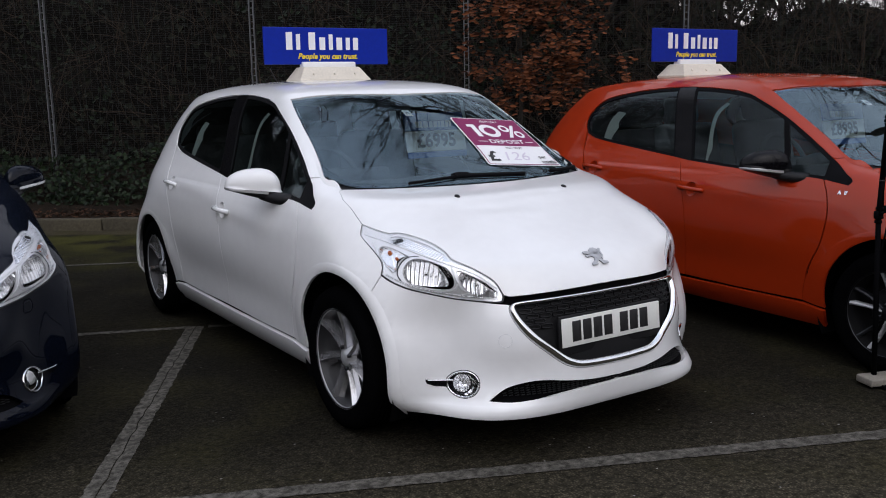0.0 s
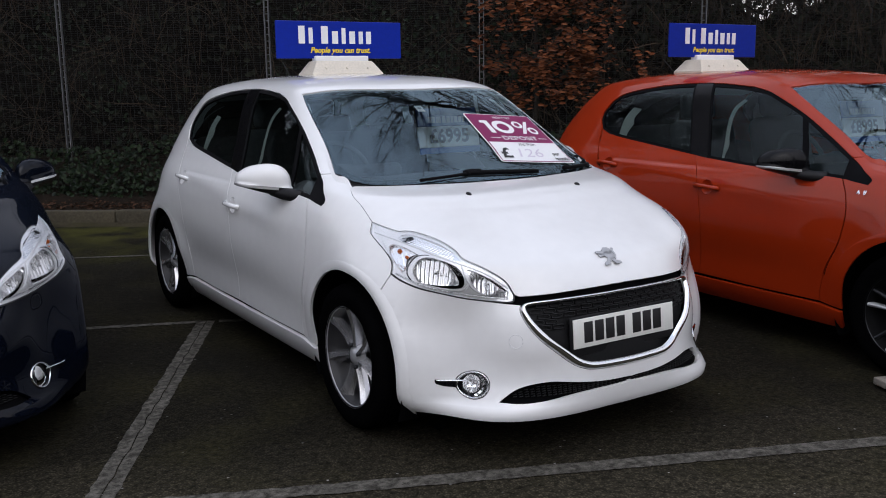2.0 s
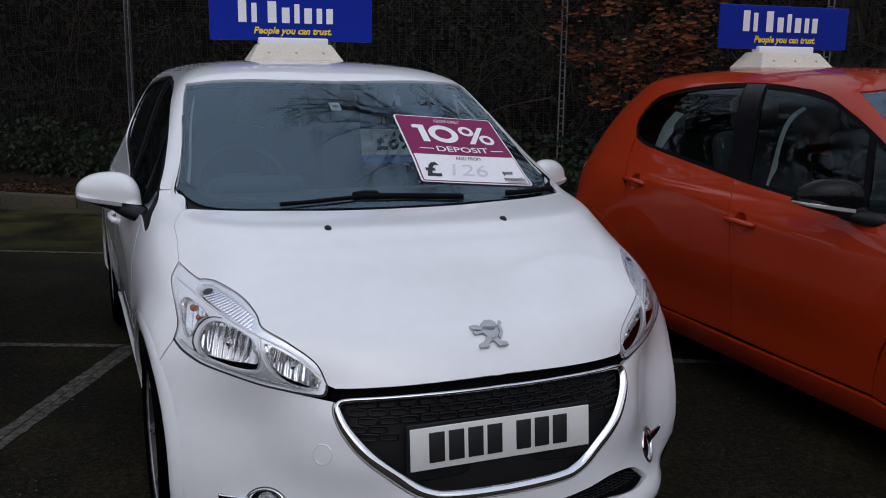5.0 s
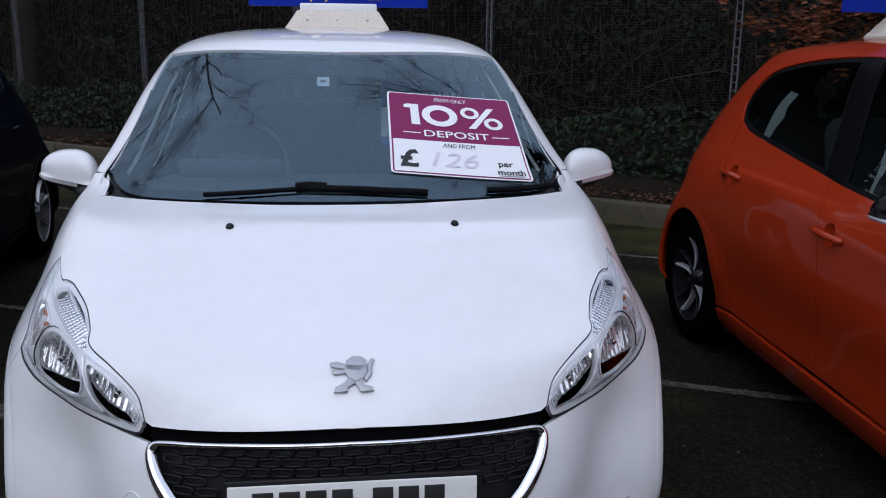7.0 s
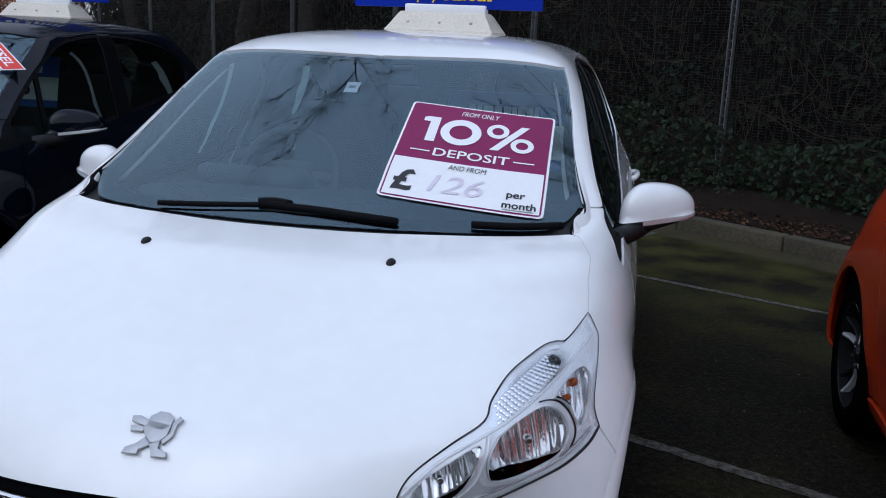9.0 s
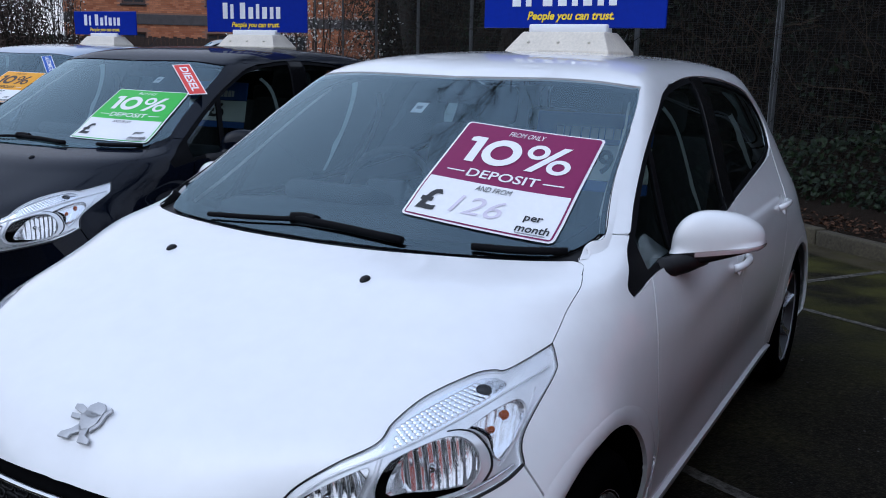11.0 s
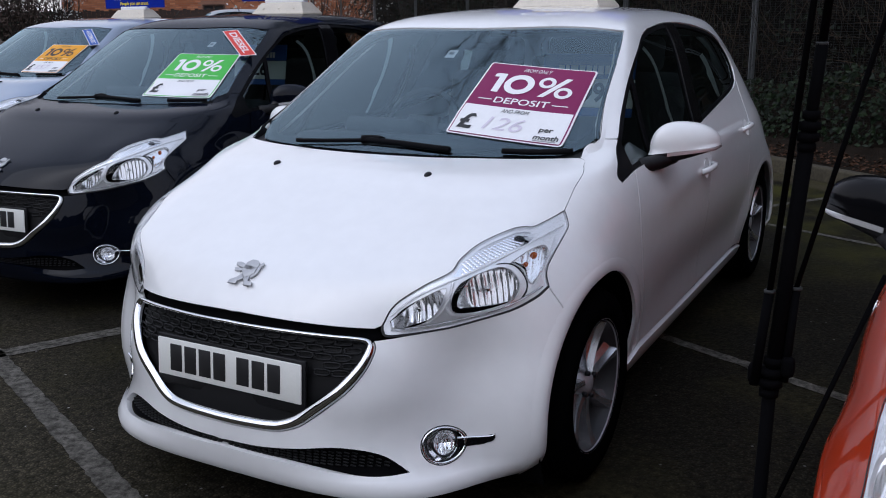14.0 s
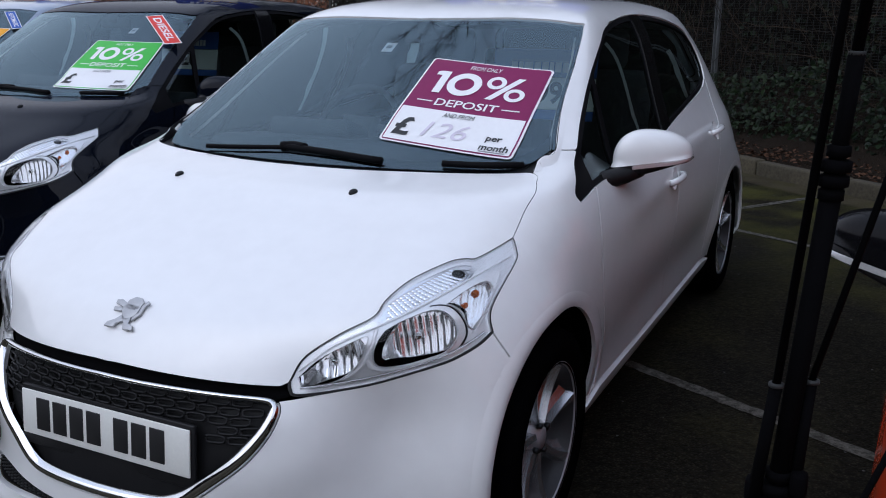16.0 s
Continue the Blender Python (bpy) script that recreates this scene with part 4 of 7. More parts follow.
def door_mirror(car, s, paint_mat):
    """A rounded shell, flat behind, with a black foot and a pale repeater strip."""
    def pod(lo, hi, grow):
        bm = bmesh.new()
        bmesh.ops.create_uvsphere(bm, u_segments=56, v_segments=36, radius=1)
        for v in bm.verts:
            x, y, z = v.co
            e = 2.7 if z > 0 else 4.5
            k = (abs(x) ** e + abs(y) ** e + abs(z) ** e) ** (-1 / e)
            x, y, z = x * k, y * k, z * k
            high = -.45 + (1.45 * z if z > 0 else (.48 - .16 * x) * z)
            tall = .067 * (1 - .24 * x - .10 * x * x)
            back = .038 if y > 0 else .066
            v.co = ((.107 + grow) * x, (back + grow) * y + .060 * x, (tall + grow) * high + .006 * x)
        for c, no in ((lo, (.12, 0, -1)), (hi, (-.12, 0, 1))):
            cut_off(bm, (0, 0, c), no)
        bmesh.ops.translate(bm, vec=(.890, .685, .985), verts=bm.verts[:])
        return bm
    shell, under, strip = pod(-.029, 1, .001), pod(-1, -.027, .000), pod(-.042, -.029, .0035)
    cut_off(strip, (.89, .70, .985), (-.5, 1, 0))
    cut_off(strip, (.85, .70, .985), (-1, 0, 0))
    arm = tube_bm([(.770, .50, .912), (.795, .55, .914), (.825, .60, .920), (.860, .65, .935)], .026, 12, None, lambda u: 1.15 - .15 * u)
    glassy = box_bm((.15, .006, .075), pose(.893, .712, .985, 0, 0, 29), .003)
    for bm in (shell, under, arm, glassy, strip):
        if s < 0:
            flip_x(bm)
    mirror = part("door_mirror", arm, PLASTIC, car, "door mirror on a black arm")
    part("shell", shell, paint_mat, mirror, "painted mirror shell")
    part("underside", under, PLASTIC, mirror)
    part("mirror_glass", glassy, CHROME, mirror)
    part("side_repeater", strip, REPEATER, mirror, "pale side repeater strip")


def wheel_well(car, s):
    for yw, r in ((0, .40), (2.538, .40)):
        bm = lathe_bm([(r, .0), (r, -.26), (.02, -.27)], 40, pose(.80, yw, .31, 0, 90, 0))
        bmesh.ops.delete(bm, geom=[f for f in bm.faces if f.calc_center_median().z < .12], context="FACES")
        if s < 0:
            flip_x(bm)
        part("wheel_arch_liner", bm, MATT_DARK, car)


def nozzle(bonnet, s):
    p, n = on_body(.296, .947, 0)
    bm = bmesh.new()
    bmesh.ops.create_uvsphere(bm, u_segments=14, v_segments=8, radius=1)
    bmesh.ops.transform(bm, matrix=frame_at(p, n, Vector((0, 1, 0))) @ Matrix.Diagonal((.011, .016, .009, 1)), verts=bm.verts[:])
    if s < 0:
        flip_x(bm)
    part("washer_nozzle", bm, PLASTIC, bonnet, "small black washer nozzle")


def grille(bumper):
    out = F(GRILLE)
    g = panel("grille", out[:], PLASTIC, bumper, "black honeycomb grille", side=0, gap=.004, step=.03, off=-.030, depth=0)
    mid = -ARC * math.pi / 2
    band("chrome_frame", out, lambda u: -float(np.interp(u, (0, .24, .34, .55, .8, 1), (.014, .015, .025, .034, .030, .029))), .011, CHROME, g, "bright chrome grille frame", off=-.001, mirror=True, across=8)
    panel("slot", F([(0, .642), (.28, .631), (.425, .618), (.432, .606), (.40, .600), (.2, .614), (0, .617)], False) , MATT_DARK, g, side=0, off=-.022, gap=-.006, step=.04, depth=0)
    # honeycomb cells
    ring = [(.021 * (1 if math.cos(a) > 0 else -1) * min(1, abs(math.cos(a)) * 1.25), .0075 * max(-1, min(1, math.sin(a) * 1.5))) for a in np.linspace(0, 2 * math.pi, 13)[:-1]]
    cells = bmesh.new()
    for row in range(5):
        zc = .5965 - row * .0205
        for k in range(-9, 10):
            xc = .050 * (k + (.5 if row % 2 else 0))
            lim = np.interp(zc, [.50, .53, .56, .60], [.36, .378, .388, .39])
            if abs(xc) > lim or (row >= 3 and abs(xc) < .29):
                continue
            pts = []
            for dx, dz in ring:
                x, z = xc + dx, zc + dz + .010 * (abs(xc) / .4) ** 2 * -.6
                q = on_body(abs(x), z, -.016)[0]
                pts.append(Vector((math.copysign(q.x, x), q.y, q.z)))
            tube_bm(pts, .0033, 4, cells, close=True)
    part("honeycomb", cells, PLASTIC, g, "raised honeycomb cells")
    lip = panel("lower_grille", F(INTAKE_TOP) + F(INTAKE_LOW)[1:], MATT_DARK, bumper, "black lower air intake", side=0, gap=0, step=.04, off=-.022, depth=0)
    slats = bmesh.new()
    for k in range(-24, 25):
        x = .02 * k
        for z in (.262, .270, .278, .286, .294):
            top = np.interp(abs(x), [0, .25, .36, .46, .52], [.278, .292, .302, .284, .25])
            if z < top and z > np.interp(abs(x), [0, .36, .5], [.262, .25, .246]):
                q = on_body(abs(x), z, -.016)[0]
                box_bm((.016, .004, .003), Matrix.Translation((math.copysign(q.x, x), q.y, q.z)), 0, slats)
    part("intake_mesh", slats, PLASTIC, lip)
    # number plate with its characters as plain bars
    holder = part("plate_holder", box_bm((.535, .012, .150), pose(0, -.735, .466, -5), .004), PLASTIC, g, "black plate holder")
    plate = part("number_plate", box_bm((.520, .006, .111), pose(0, -.745, .477, -5), .0025), PLATE_WHITE, g, "white number plate with black bars")
    x = -.206
    for k in range(7):
        part("bar", box_bm((.043, .003, .079), pose(x + .018, -.7485, .479, -5), .001), INK, plate)
        x += .0545 + (.030 if k == 3 else 0)
    part("small_bar", box_bm((.19, .002, .007), pose(0, -.7425, .407, -5), .0005), PLATE_WHITE, holder)
    part("small_bar", box_bm((.10, .002, .006), pose(0, -.7480, .431, -5), .0005), PLASTIC, plate)
    # round towing-eye cover
    p, n = on_body(.455, .463, .0006)
    mc = Matrix.Diagonal((-1, 1, 1, 1)) @ frame_at(p, n)
    part("towing_cover", tube_bm([mc @ Vector((.0255 * math.cos(k * .19635), .0255 * math.sin(k * .19635), -.0006)) for k in range(32)], .0009, 5, close=True), LAMP_BODY, bumper, "round towing-eye cover")


def wipers(screen):
    for line, r in (([(-.39, .980), (-.235, .985), (-.09, .9905)], .006), ([(-.12, .991), (-.03, .989), (.06, .987), (.25, .981)], .009), ([(-.13, .9905), (-.09, .993), (-.045, .991)], .013), ([(.43, .983), (.54, .983), (.645, .985)], .008)):
        pts = []
        for x, z in smooth_line(line, step=4):
            q = on_body(abs(x), z, .012)[0]
            pts.append(Vector((math.copysign(q.x, x), q.y, q.z)))
        part("wiper", tube_bm(pts, r * 1.2, 8), SEAL, screen, "black wiper arm and blade")


def badge(bonnet):
    """A plain bright emblem of crossed limbs."""
    p, n = on_body(0, .728, .001)
    m = frame_at(p, n) @ Matrix.Scale(.00128, 4)
    bm = bmesh.new()
    # crest, trunk, two arms, two legs and a curled tail, in units of 1.28 mm
    for outline in ([(-11, 9), (-9, 26), (2, 35), (17, 34), (26, 26), (25, 13), (13, 5)],
                    [(-8, 19), (26, 16), (25, -1), (14, -15), (2, -17), (-6, -5), (-14, 7)],
                    [(-10, 9), (-34, 15), (-36, 23), (-24, 25), (-8, 19)],
                    [(-12, 1), (-30, 0), (-33, 8), (-10, 9)],
                    [(-4, -5), (10, -15), (-8, -26), (-7, -33), (-30, -34), (-28, -25), (-14, -17)],
                    [(2, -15), (18, -7), (20, -21), (34, -25), (36, -33), (14, -34), (10, -24)],
                    [(20, -9), (28, 3), (27, 19), (34, 31), (40, 26), (34, 18), (34, 0), (24, -15)]):
        prism_bm(outline, 4.4, m @ Matrix.Translation((0, 0, .5)), .8, bm)
    part("badge", bm, ALLOY, bonnet, "bright metal bonnet badge")


def wheel(car, x, y, style, alloy):
    """Tyre, rim, spokes and hub at one corner."""
    m = pose(x, y, .303, 0, 90 if x > 0 else -90, 0)
    tyre = lathe_bm([(.205, -.085), (.235, -.094), (.270, -.095), (.292, -.082), (.301, -.060), (.303, 0), (.301, .060), (.292, .082), (.270, .095), (.235, .094), (.205, .085)], 56, m)
    w = part("wheel", tyre, TYRE, car, "alloy wheel with a black tyre")
    for k in range(-2, 3):
        part("tread_groove", lathe_bm([(.3035, k * .024 - .003), (.3042, k * .024), (.3035, k * .024 + .003)], 56, m), MATT_DARK, w)
    part("rim", lathe_bm([(.2035, .080), (.206, .084), (.211, .087), (.214, .083), (.208, .072)], 56, m), alloy if style == 7 else ALLOY_DARK, w, "wheel rim")
    part("barrel", lathe_bm([(.030, -.02), (.150, -.03), (.188, -.02), (.190, .046), (.196, .062), (.2035, .080)], 56, m), BARREL if style == 7 else WHEEL_DARK, w, "dark wheel barrel")
    part("brake_disc", lathe_bm([(.02, .012), (.122, .012), (.125, .006), (.125, -.006)], 40, m), ALLOY_DARK, w)
    n = 7 if style == 7 else 10
    for k in range(n):
        a0 = 2 * math.pi * k / n if style == 7 else 2 * math.pi * (k // 2) / 5 + (.20 if k % 2 else -.20)
        bm = bmesh.new()
        rows = []
        for i in range(9):
            u = i / 8
            r = .040 + .160 * u
            twist = a0 + (.09 * u * u if style == 7 else 0)
            half = float(np.interp(u, (0, .15, .45, .75, 1), (.027, .028, .030, .036, .052))) if style == 7 else (.0075 + .0045 * u)
            h = .056 + .022 * u - .008 * math.sin(math.pi * u) if style == 7 else .052 + .022 * u - .018 * math.sin(math.pi * u)
            section = ((-.80, -.036), (-.62, 0), (-.08, .005), (.12, -.016), (.62, -.030)) if style == 7 else ((-1, -.022), (-.72, 0), (0, .005), (.72, 0), (1, -.022))
            rows.append([m @ Vector((r * math.cos(twist) - o * half * math.sin(twist), r * math.sin(twist) + o * half * math.cos(twist), h + dh)) for o, dh in section])
        for j in range(4):  # each facet has its own edges, so that they stay crisp
            strip = [(bm.verts.new(row[j]), bm.verts.new(row[j + 1])) for row in rows]
            for (a, b), (c, d) in zip(strip, strip[1:]):
                face = bm.faces.new((a, c, d, b))
                face.normal_update()
                if face.normal.dot(m.to_3x3() @ Vector((0, 0, 1))) < 0:
                    face.normal_flip()
        part("spoke", bm, SPOKE_SILVER if style == 7 else ALLOY if k % 2 else ALLOY_DARK, w)
    part("hub", lathe_bm([(.056, .030), (.048, .050), (.032, .056), (.030, .062), (.010, .064), (.0005, .064)], 32, m), alloy, w, "wheel hub")
    for k in range(4):
        a = math.pi / 2 * k + .4
        part("wheel_bolt", cyl_bm(.009, .008, .014, m @ Matrix.Translation((.046 * math.cos(a), .046 * math.sin(a), .060)), 8), ALLOY_DARK, w)
    return w


def rounded_block(size, m, bevel, name, material, parent, label="", seg=3):
    return part(name, box_bm(size, m, bevel, None, seg), material, parent, label)


def cabin(car):
    """Dashboard, wheel, seats and the rest behind the glass."""
    dash = rounded_block((1.28, .46, .16), pose(0, .62, .885, -6), .05, "dashboard", CABIN, car, "dark grey dashboard")
    rounded_block((.36, .16, .07), pose(-.36, .70, .975, -18), .03, "instrument_hood", CABIN, dash)
    st = pose(-.36, .98, .955, 64, 0, 0)
    rim = tube_bm([st @ Vector((.175 * math.cos(a), .165 * math.sin(a), 0)) for a in np.linspace(0, 2 * math.pi, 33)[:-1]], .014, 10, close=True)
    sw = part("steering_wheel", rim, CABIN, car, "dark steering wheel")
    part("wheel_boss", box_bm((.17, .12, .05), st @ Matrix.Translation((0, -.01, -.01)), .02), CABIN, sw)
    part("wheel_spoke", box_bm((.32, .035, .018), st @ Matrix.Translation((0, 0, -.01)), .008), CABIN, sw)
    for x in (-.36, .36):
        seat = rounded_block((.50, .50, .18), pose(x, 1.38, .52, 8), .06, "front_seat", SEAT_CLOTH, car, "grey cloth front seat")
        rounded_block((.50, .14, .60), pose(x, 1.70, .86, -14), .06, "backrest", SEAT_CLOTH, seat)
        rounded_block((.26, .09, .17), pose(x, 1.80, 1.235, -12), .04, "head_restraint", SEAT_CLOTH, seat)
        for dx in (-.05, .05):
            part("restraint_post", tube_bm([(x + dx, 1.775, 1.12), (x + dx, 1.79, 1.19)], .006, 6), CHROME, seat)
    bench = rounded_block((1.22, .48, .18), pose(0, 2.18, .50, 6), .05, "rear_bench", SEAT_CLOTH, car, "grey cloth rear bench")
    rounded_block((1.22, .12, .58), pose(0, 2.46, .80, -16), .05, "backrest", SEAT_CLOTH, bench)
    for x in (-.38, .38):
        rounded_block((.25, .08, .14), pose(x, 2.55, 1.12, -12), .03, "head_restraint", SEAT_CLOTH, bench)
    part("cabin_floor", box_bm((1.36, 2.3, .02), pose(0, 1.6, .36), .005), CABIN, car)
    panel("headlining", F([(0, 1.40), (.3, 1.395), (.5, 1.38)]) + S([(1.0, 1.37), (1.5, 1.39), (2.0, 1.36), (2.3, 1.30)]) + [(at_tail(0, 1.33), V(1.33)), (at_tail(0, 1.455), V(1.455)), (-ARC * math.pi / 2, V(1.455))], CABIN_PALE, car, "pale headlining", side=0, gap=0, step=.08, off=-.03, depth=0)
    rounded_block((.21, .03, .06), pose(0, .905, 1.315, -10), .015, "interior_mirror", CABIN, car, "interior mirror")
    rounded_block((.05, .05, .05), pose(0, .875, 1.34), .015, "mirror_mount", CABIN, car)


def build_car(name, label, paint_mat, style, alloy):
    car = thing(name, label, "car", "parked hatchbacks")
    car_body(car, paint_mat)
    cabin(car)
    for y in (0, 2.538):
        for x in (.740, -.740):
            wheel(car, x, y, style, alloy)
    part("roof_aerial", tube_bm([(0, 2.35, 1.43), (0, 2.42, 1.48), (0, 2.50, 1.55)], .004, 6, None, lambda u: 1 - .4 * u), PLASTIC, car, "short black roof aerial")
    part("underbody", box_bm((1.30, 3.3, .10), pose(0, 1.2, .21), .03), MATT_DARK, car)
    return car


def repaint(car, old, fresh):
    for o in car.children_recursive:
        for slot in o.material_slots:
            if slot.material == old:
                slot.link = "OBJECT"
                slot.material = fresh


# ---- the row of parked cars ----
white_car = build_car("white_hatchback", "white five-door hatchback with silver alloy wheels, price card on its windscreen", PAINT_WHITE, 7, ALLOY)
SPOTS = {"white": (0, 0, 0), "orange": (2.42, -.963, -2.3), "black": (-2.536, 1.031, 3.1), "blue": (-5.6, 2.56, 3.0)}


def spot(key):
    x, y, turn = SPOTS[key]
    return pose(x, y, 0, 0, 0, turn)


orange_car, black_car, blue_car = (copy_thing(white_car, spot(k)) for k in ("orange", "black", "blue"))
for car, nm, lab, pnt in ((orange_car, "orange_hatchback", "metallic orange hatchback with black mirrors and dark alloy wheels", PAINT_ORANGE),
                          (black_car, "black_hatchback", "glossy black hatchback with a green price card on its windscreen", PAINT_BLACK),
                          (blue_car, "pale_blue_hatchback", "pale metallic blue hatchback with an amber price card", PAINT_BLUE)):
    car.name = nm
    tagged(car, lab)
    repaint(car, PAINT_WHITE, pnt)
# the orange car: black mirror shells and dark two-tone wheels
for o in [o for o in orange_car.children_recursive if o.name.startswith("shell")]:
    o.material_slots[0].material = GLOSS_BLACK
for o in [o for o in orange_car.children if o.name.startswith("wheel") and not o.name.startswith("wheel_")]:
    for c in list(o.children_recursive):
        bpy.data.objects.remove(c)
    bpy.data.objects.remove(o)
for y in (0, 2.538):
    for x in (.740, -.740):
        wheel(orange_car, x, y, 5, ALLOY_DARK)
tr = part("trim_badge", box_bm((.004, .030, .014), pose(-.828, .335, .805, 0, 0, 0), .001), CHROME, orange_car, "small chrome trim badge")
part("trim_badge", box_bm((.004, .026, .014), pose(-.828, .295, .807, 0, 0, 0), .001), CHROME, orange_car, "small chrome trim badge")


# ---- roof signs ----
def roof_sign(key, x, y, turn):
    """Dealer's board on a cream foot; the name is drawn as plain white blocks."""
    m = spot(key) @ pose(x, y, 0, 0, 0, turn)
    z0 = 1.452 if abs(x) < .1 else 1.446
    sign = thing("roof_sign", "blue roof sign with white blocks on a cream plastic foot", "sign", "roof signs", m)
    foot = bmesh.new()
    rows = []
    for w, d, z in ((.222, .122, z0 - .004), (.222, .122, z0 + .012), (.216, .116, z0 + .018), (.178, .070, z0 + .078), (.172, .064, z0 + .084)):
        rows.append([foot.verts.new((sx * w, sy * d, z)) for sx, sy in ((-1, -1), (1, -1), (1, 1), (-1, 1))])
    for a, b in zip(rows, rows[1:]):
        for k in range(4):
            foot.faces.new((a[k], a[(k + 1) % 4], b[(k + 1) % 4], b[k]))
    foot.faces.new(rows[0][::-1]), foot.faces.new(rows[-1])
    bmesh.ops.bevel(foot, geom=foot.edges[:], offset=.004, segments=2, affect="EDGES", profile=.5)
    part("foot", foot, SIGN_BASE, sign, "cream plastic foot", smooth=False)
    for u in (-.13, .0, .13):
        part("screw_cap", cyl_bm(.006, .006, .004, pose(u, -.099, z0 + .045, 58, 0, 0), 12), SIGN_BASE, sign)
    part("neck", box_bm((.335, .060, .045), pose(0, 0, z0 + .092), .006), CARD_WHITE, sign, "white neck")
    board = part("board", box_bm((.785, .012, .212), pose(0, 0, z0 + .106 + .100), .004), SIGN_BLUE, sign, "flat blue board", smooth=False)
    zc = z0 + .106 + .128
    for side in (1, -1):
        yy = -.0085 * side
        xs = -.265
        # widths and heights of the blocks, in the rhythm of the painted name
        for w, h, gap in ((.052, .100, .012), (.034, .090, .040), (.056, .100, .012), (.050, .072, .012), (.034, .090, .012), (.050, .072, .012), (.036, .072, .010), (.044, .072, 0)):
            part("block", box_bm((w * .74, .003, h), pose(side * (xs + w * .5), yy, zc - .05 + h / 2), .0012), SIGN_WHITE, board, smooth=False)
            xs += w + gap
        v, f = words("People you can trust.", .044, .03, .25)
        turn2 = pose(0, yy - .001 * side, zc - .088, 90, 0, 0 if side > 0 else 180)
        mesh("slogan", [turn2 @ q for q in v], f, SIGN_YELLOW, board, "yellow slanted slogan", smooth=False)
    return sign


roof_sign("white", .03, 1.705, -4.5)
roof_sign("orange", -.14, 1.90, 0)
roof_sign("black", .06, 1.85, 0)
roof_sign("blue", .02, 1.80, 0)


# ---- windscreen cards ----
def on_glass(car_m, corners, u, v, off=.004):
    """A point on the windscreen: u, v from 0 to 1 between the card's corners (top left, top right, bottom right, bottom left)."""
    (ax, az), (bx, bz), (cx, cz), (dx, dz) = corners
    x = (1 - v) * ((1 - u) * dx + u * cx) + v * ((1 - u) * ax + u * bx)
    z = (1 - v) * ((1 - u) * dz + u * cz) + v * ((1 - u) * az + u * bz)
    p, n = skin(at_front(abs(x), z), V(z), off)
    if x < 0:
        p, n = Vector((-p.x, p.y, p.z)), Vector((-n.x, n.y, n.z))
    return car_m @ p


def card_patch(name, car_m, corners, box, off, material, parent, label="", cut=0.0, thick=.0015):
    """A piece of card that follows the glass; cut: rounding of its corners."""
    u0, v0, u1, v1 = box
    n = 16
    P, fs = [], []
    rim = [cut * k for k in (0, .05, .2, .5, 1)]
    rows = rim + [cut + (1 - 2 * cut) * k / (n - 8) for k in range(1, n - 8)] + [1 - k for k in rim[::-1]] if cut else [k / n for k in range(n + 1)]
    for b in rows:
        near = min(b, 1 - b)
        lim = cut * (1 - math.sqrt(max(0, 1 - (1 - near / cut) ** 2))) if cut and near < cut else 0
        for i in range(n + 1):
            a = lim + i / n * (1 - 2 * lim)
            P.append(on_glass(car_m, corners, u0 + (u1 - u0) * a, v0 + (v1 - v0) * b, off))
    for j in range(n):
        for i in range(n):
            k = j * (n + 1) + i
            fs.append((k, k + 1, k + n + 2, k + n + 1))
    return mesh(name, P, fs, material, parent, label, smooth=True)


def card_words(text, size, cu, cv, car_m, corners, material, parent, name="lettering", bold=.0, shear=0.0, wide=1.0, off=.0075, rise=0.0, shape=None):
    """Lettering, size high and wide across, both as shares of the card."""
    v, f = shape or words(text, 1.0, bold, shear)
    w, h = max(p.x for p in v) - min(p.x for p in v), max(p.y for p in v) - min(p.y for p in v)
    cx, cy = (max(p.x for p in v) + min(p.x for p in v)) / 2, (max(p.y for p in v) + min(p.y for p in v)) / 2
    mesh(name, [on_glass(car_m, corners, cu + (p.x - cx) * wide / w, cv + (p.y - cy) * size / h + rise * p.x, off) for p in v], f, material, parent, smooth=False)


def offer_figures():
    """The broad "10%" of the cards: a flagged stroke, a round ring, two small rings and a slanting bar, one unit high."""
    P, fs = [], []

    def ring(cx, cy, rx, ry, w, n=36):
        k = len(P)
        for i in range(n):
            a = 2 * math.pi * i / n
            for q in (0, w):
                P.append(Vector((cx + (rx - q) * math.cos(a), cy + (ry - q) * math.sin(a), 0)))
        fs.extend([(k + 2 * i, k + 2 * ((i + 1) % n), k + 2 * ((i + 1) % n) + 1, k + 2 * i + 1) for i in range(n)])

    def slab(*pts):
        k = len(P)
        P.extend([Vector((x, y, 0)) for x, y in pts])
        fs.append(tuple(range(k, k + len(pts))))
    slab((.17, 0), (.42, 0), (.42, .80), (.17, .80))
    slab((-.02, .80), (.42, .80), (.42, 1.0), (.10, 1.0), (-.02, .95))
    ring(1.03, .5, .53, .52, .235)
    ring(1.96, .735, .285, .285, .135)
    ring(2.62, .265, .285, .285, .135)
    slab((1.84, -.02), (2.05, -.02), (2.74, 1.02), (2.53, 1.02))
    return P, fs


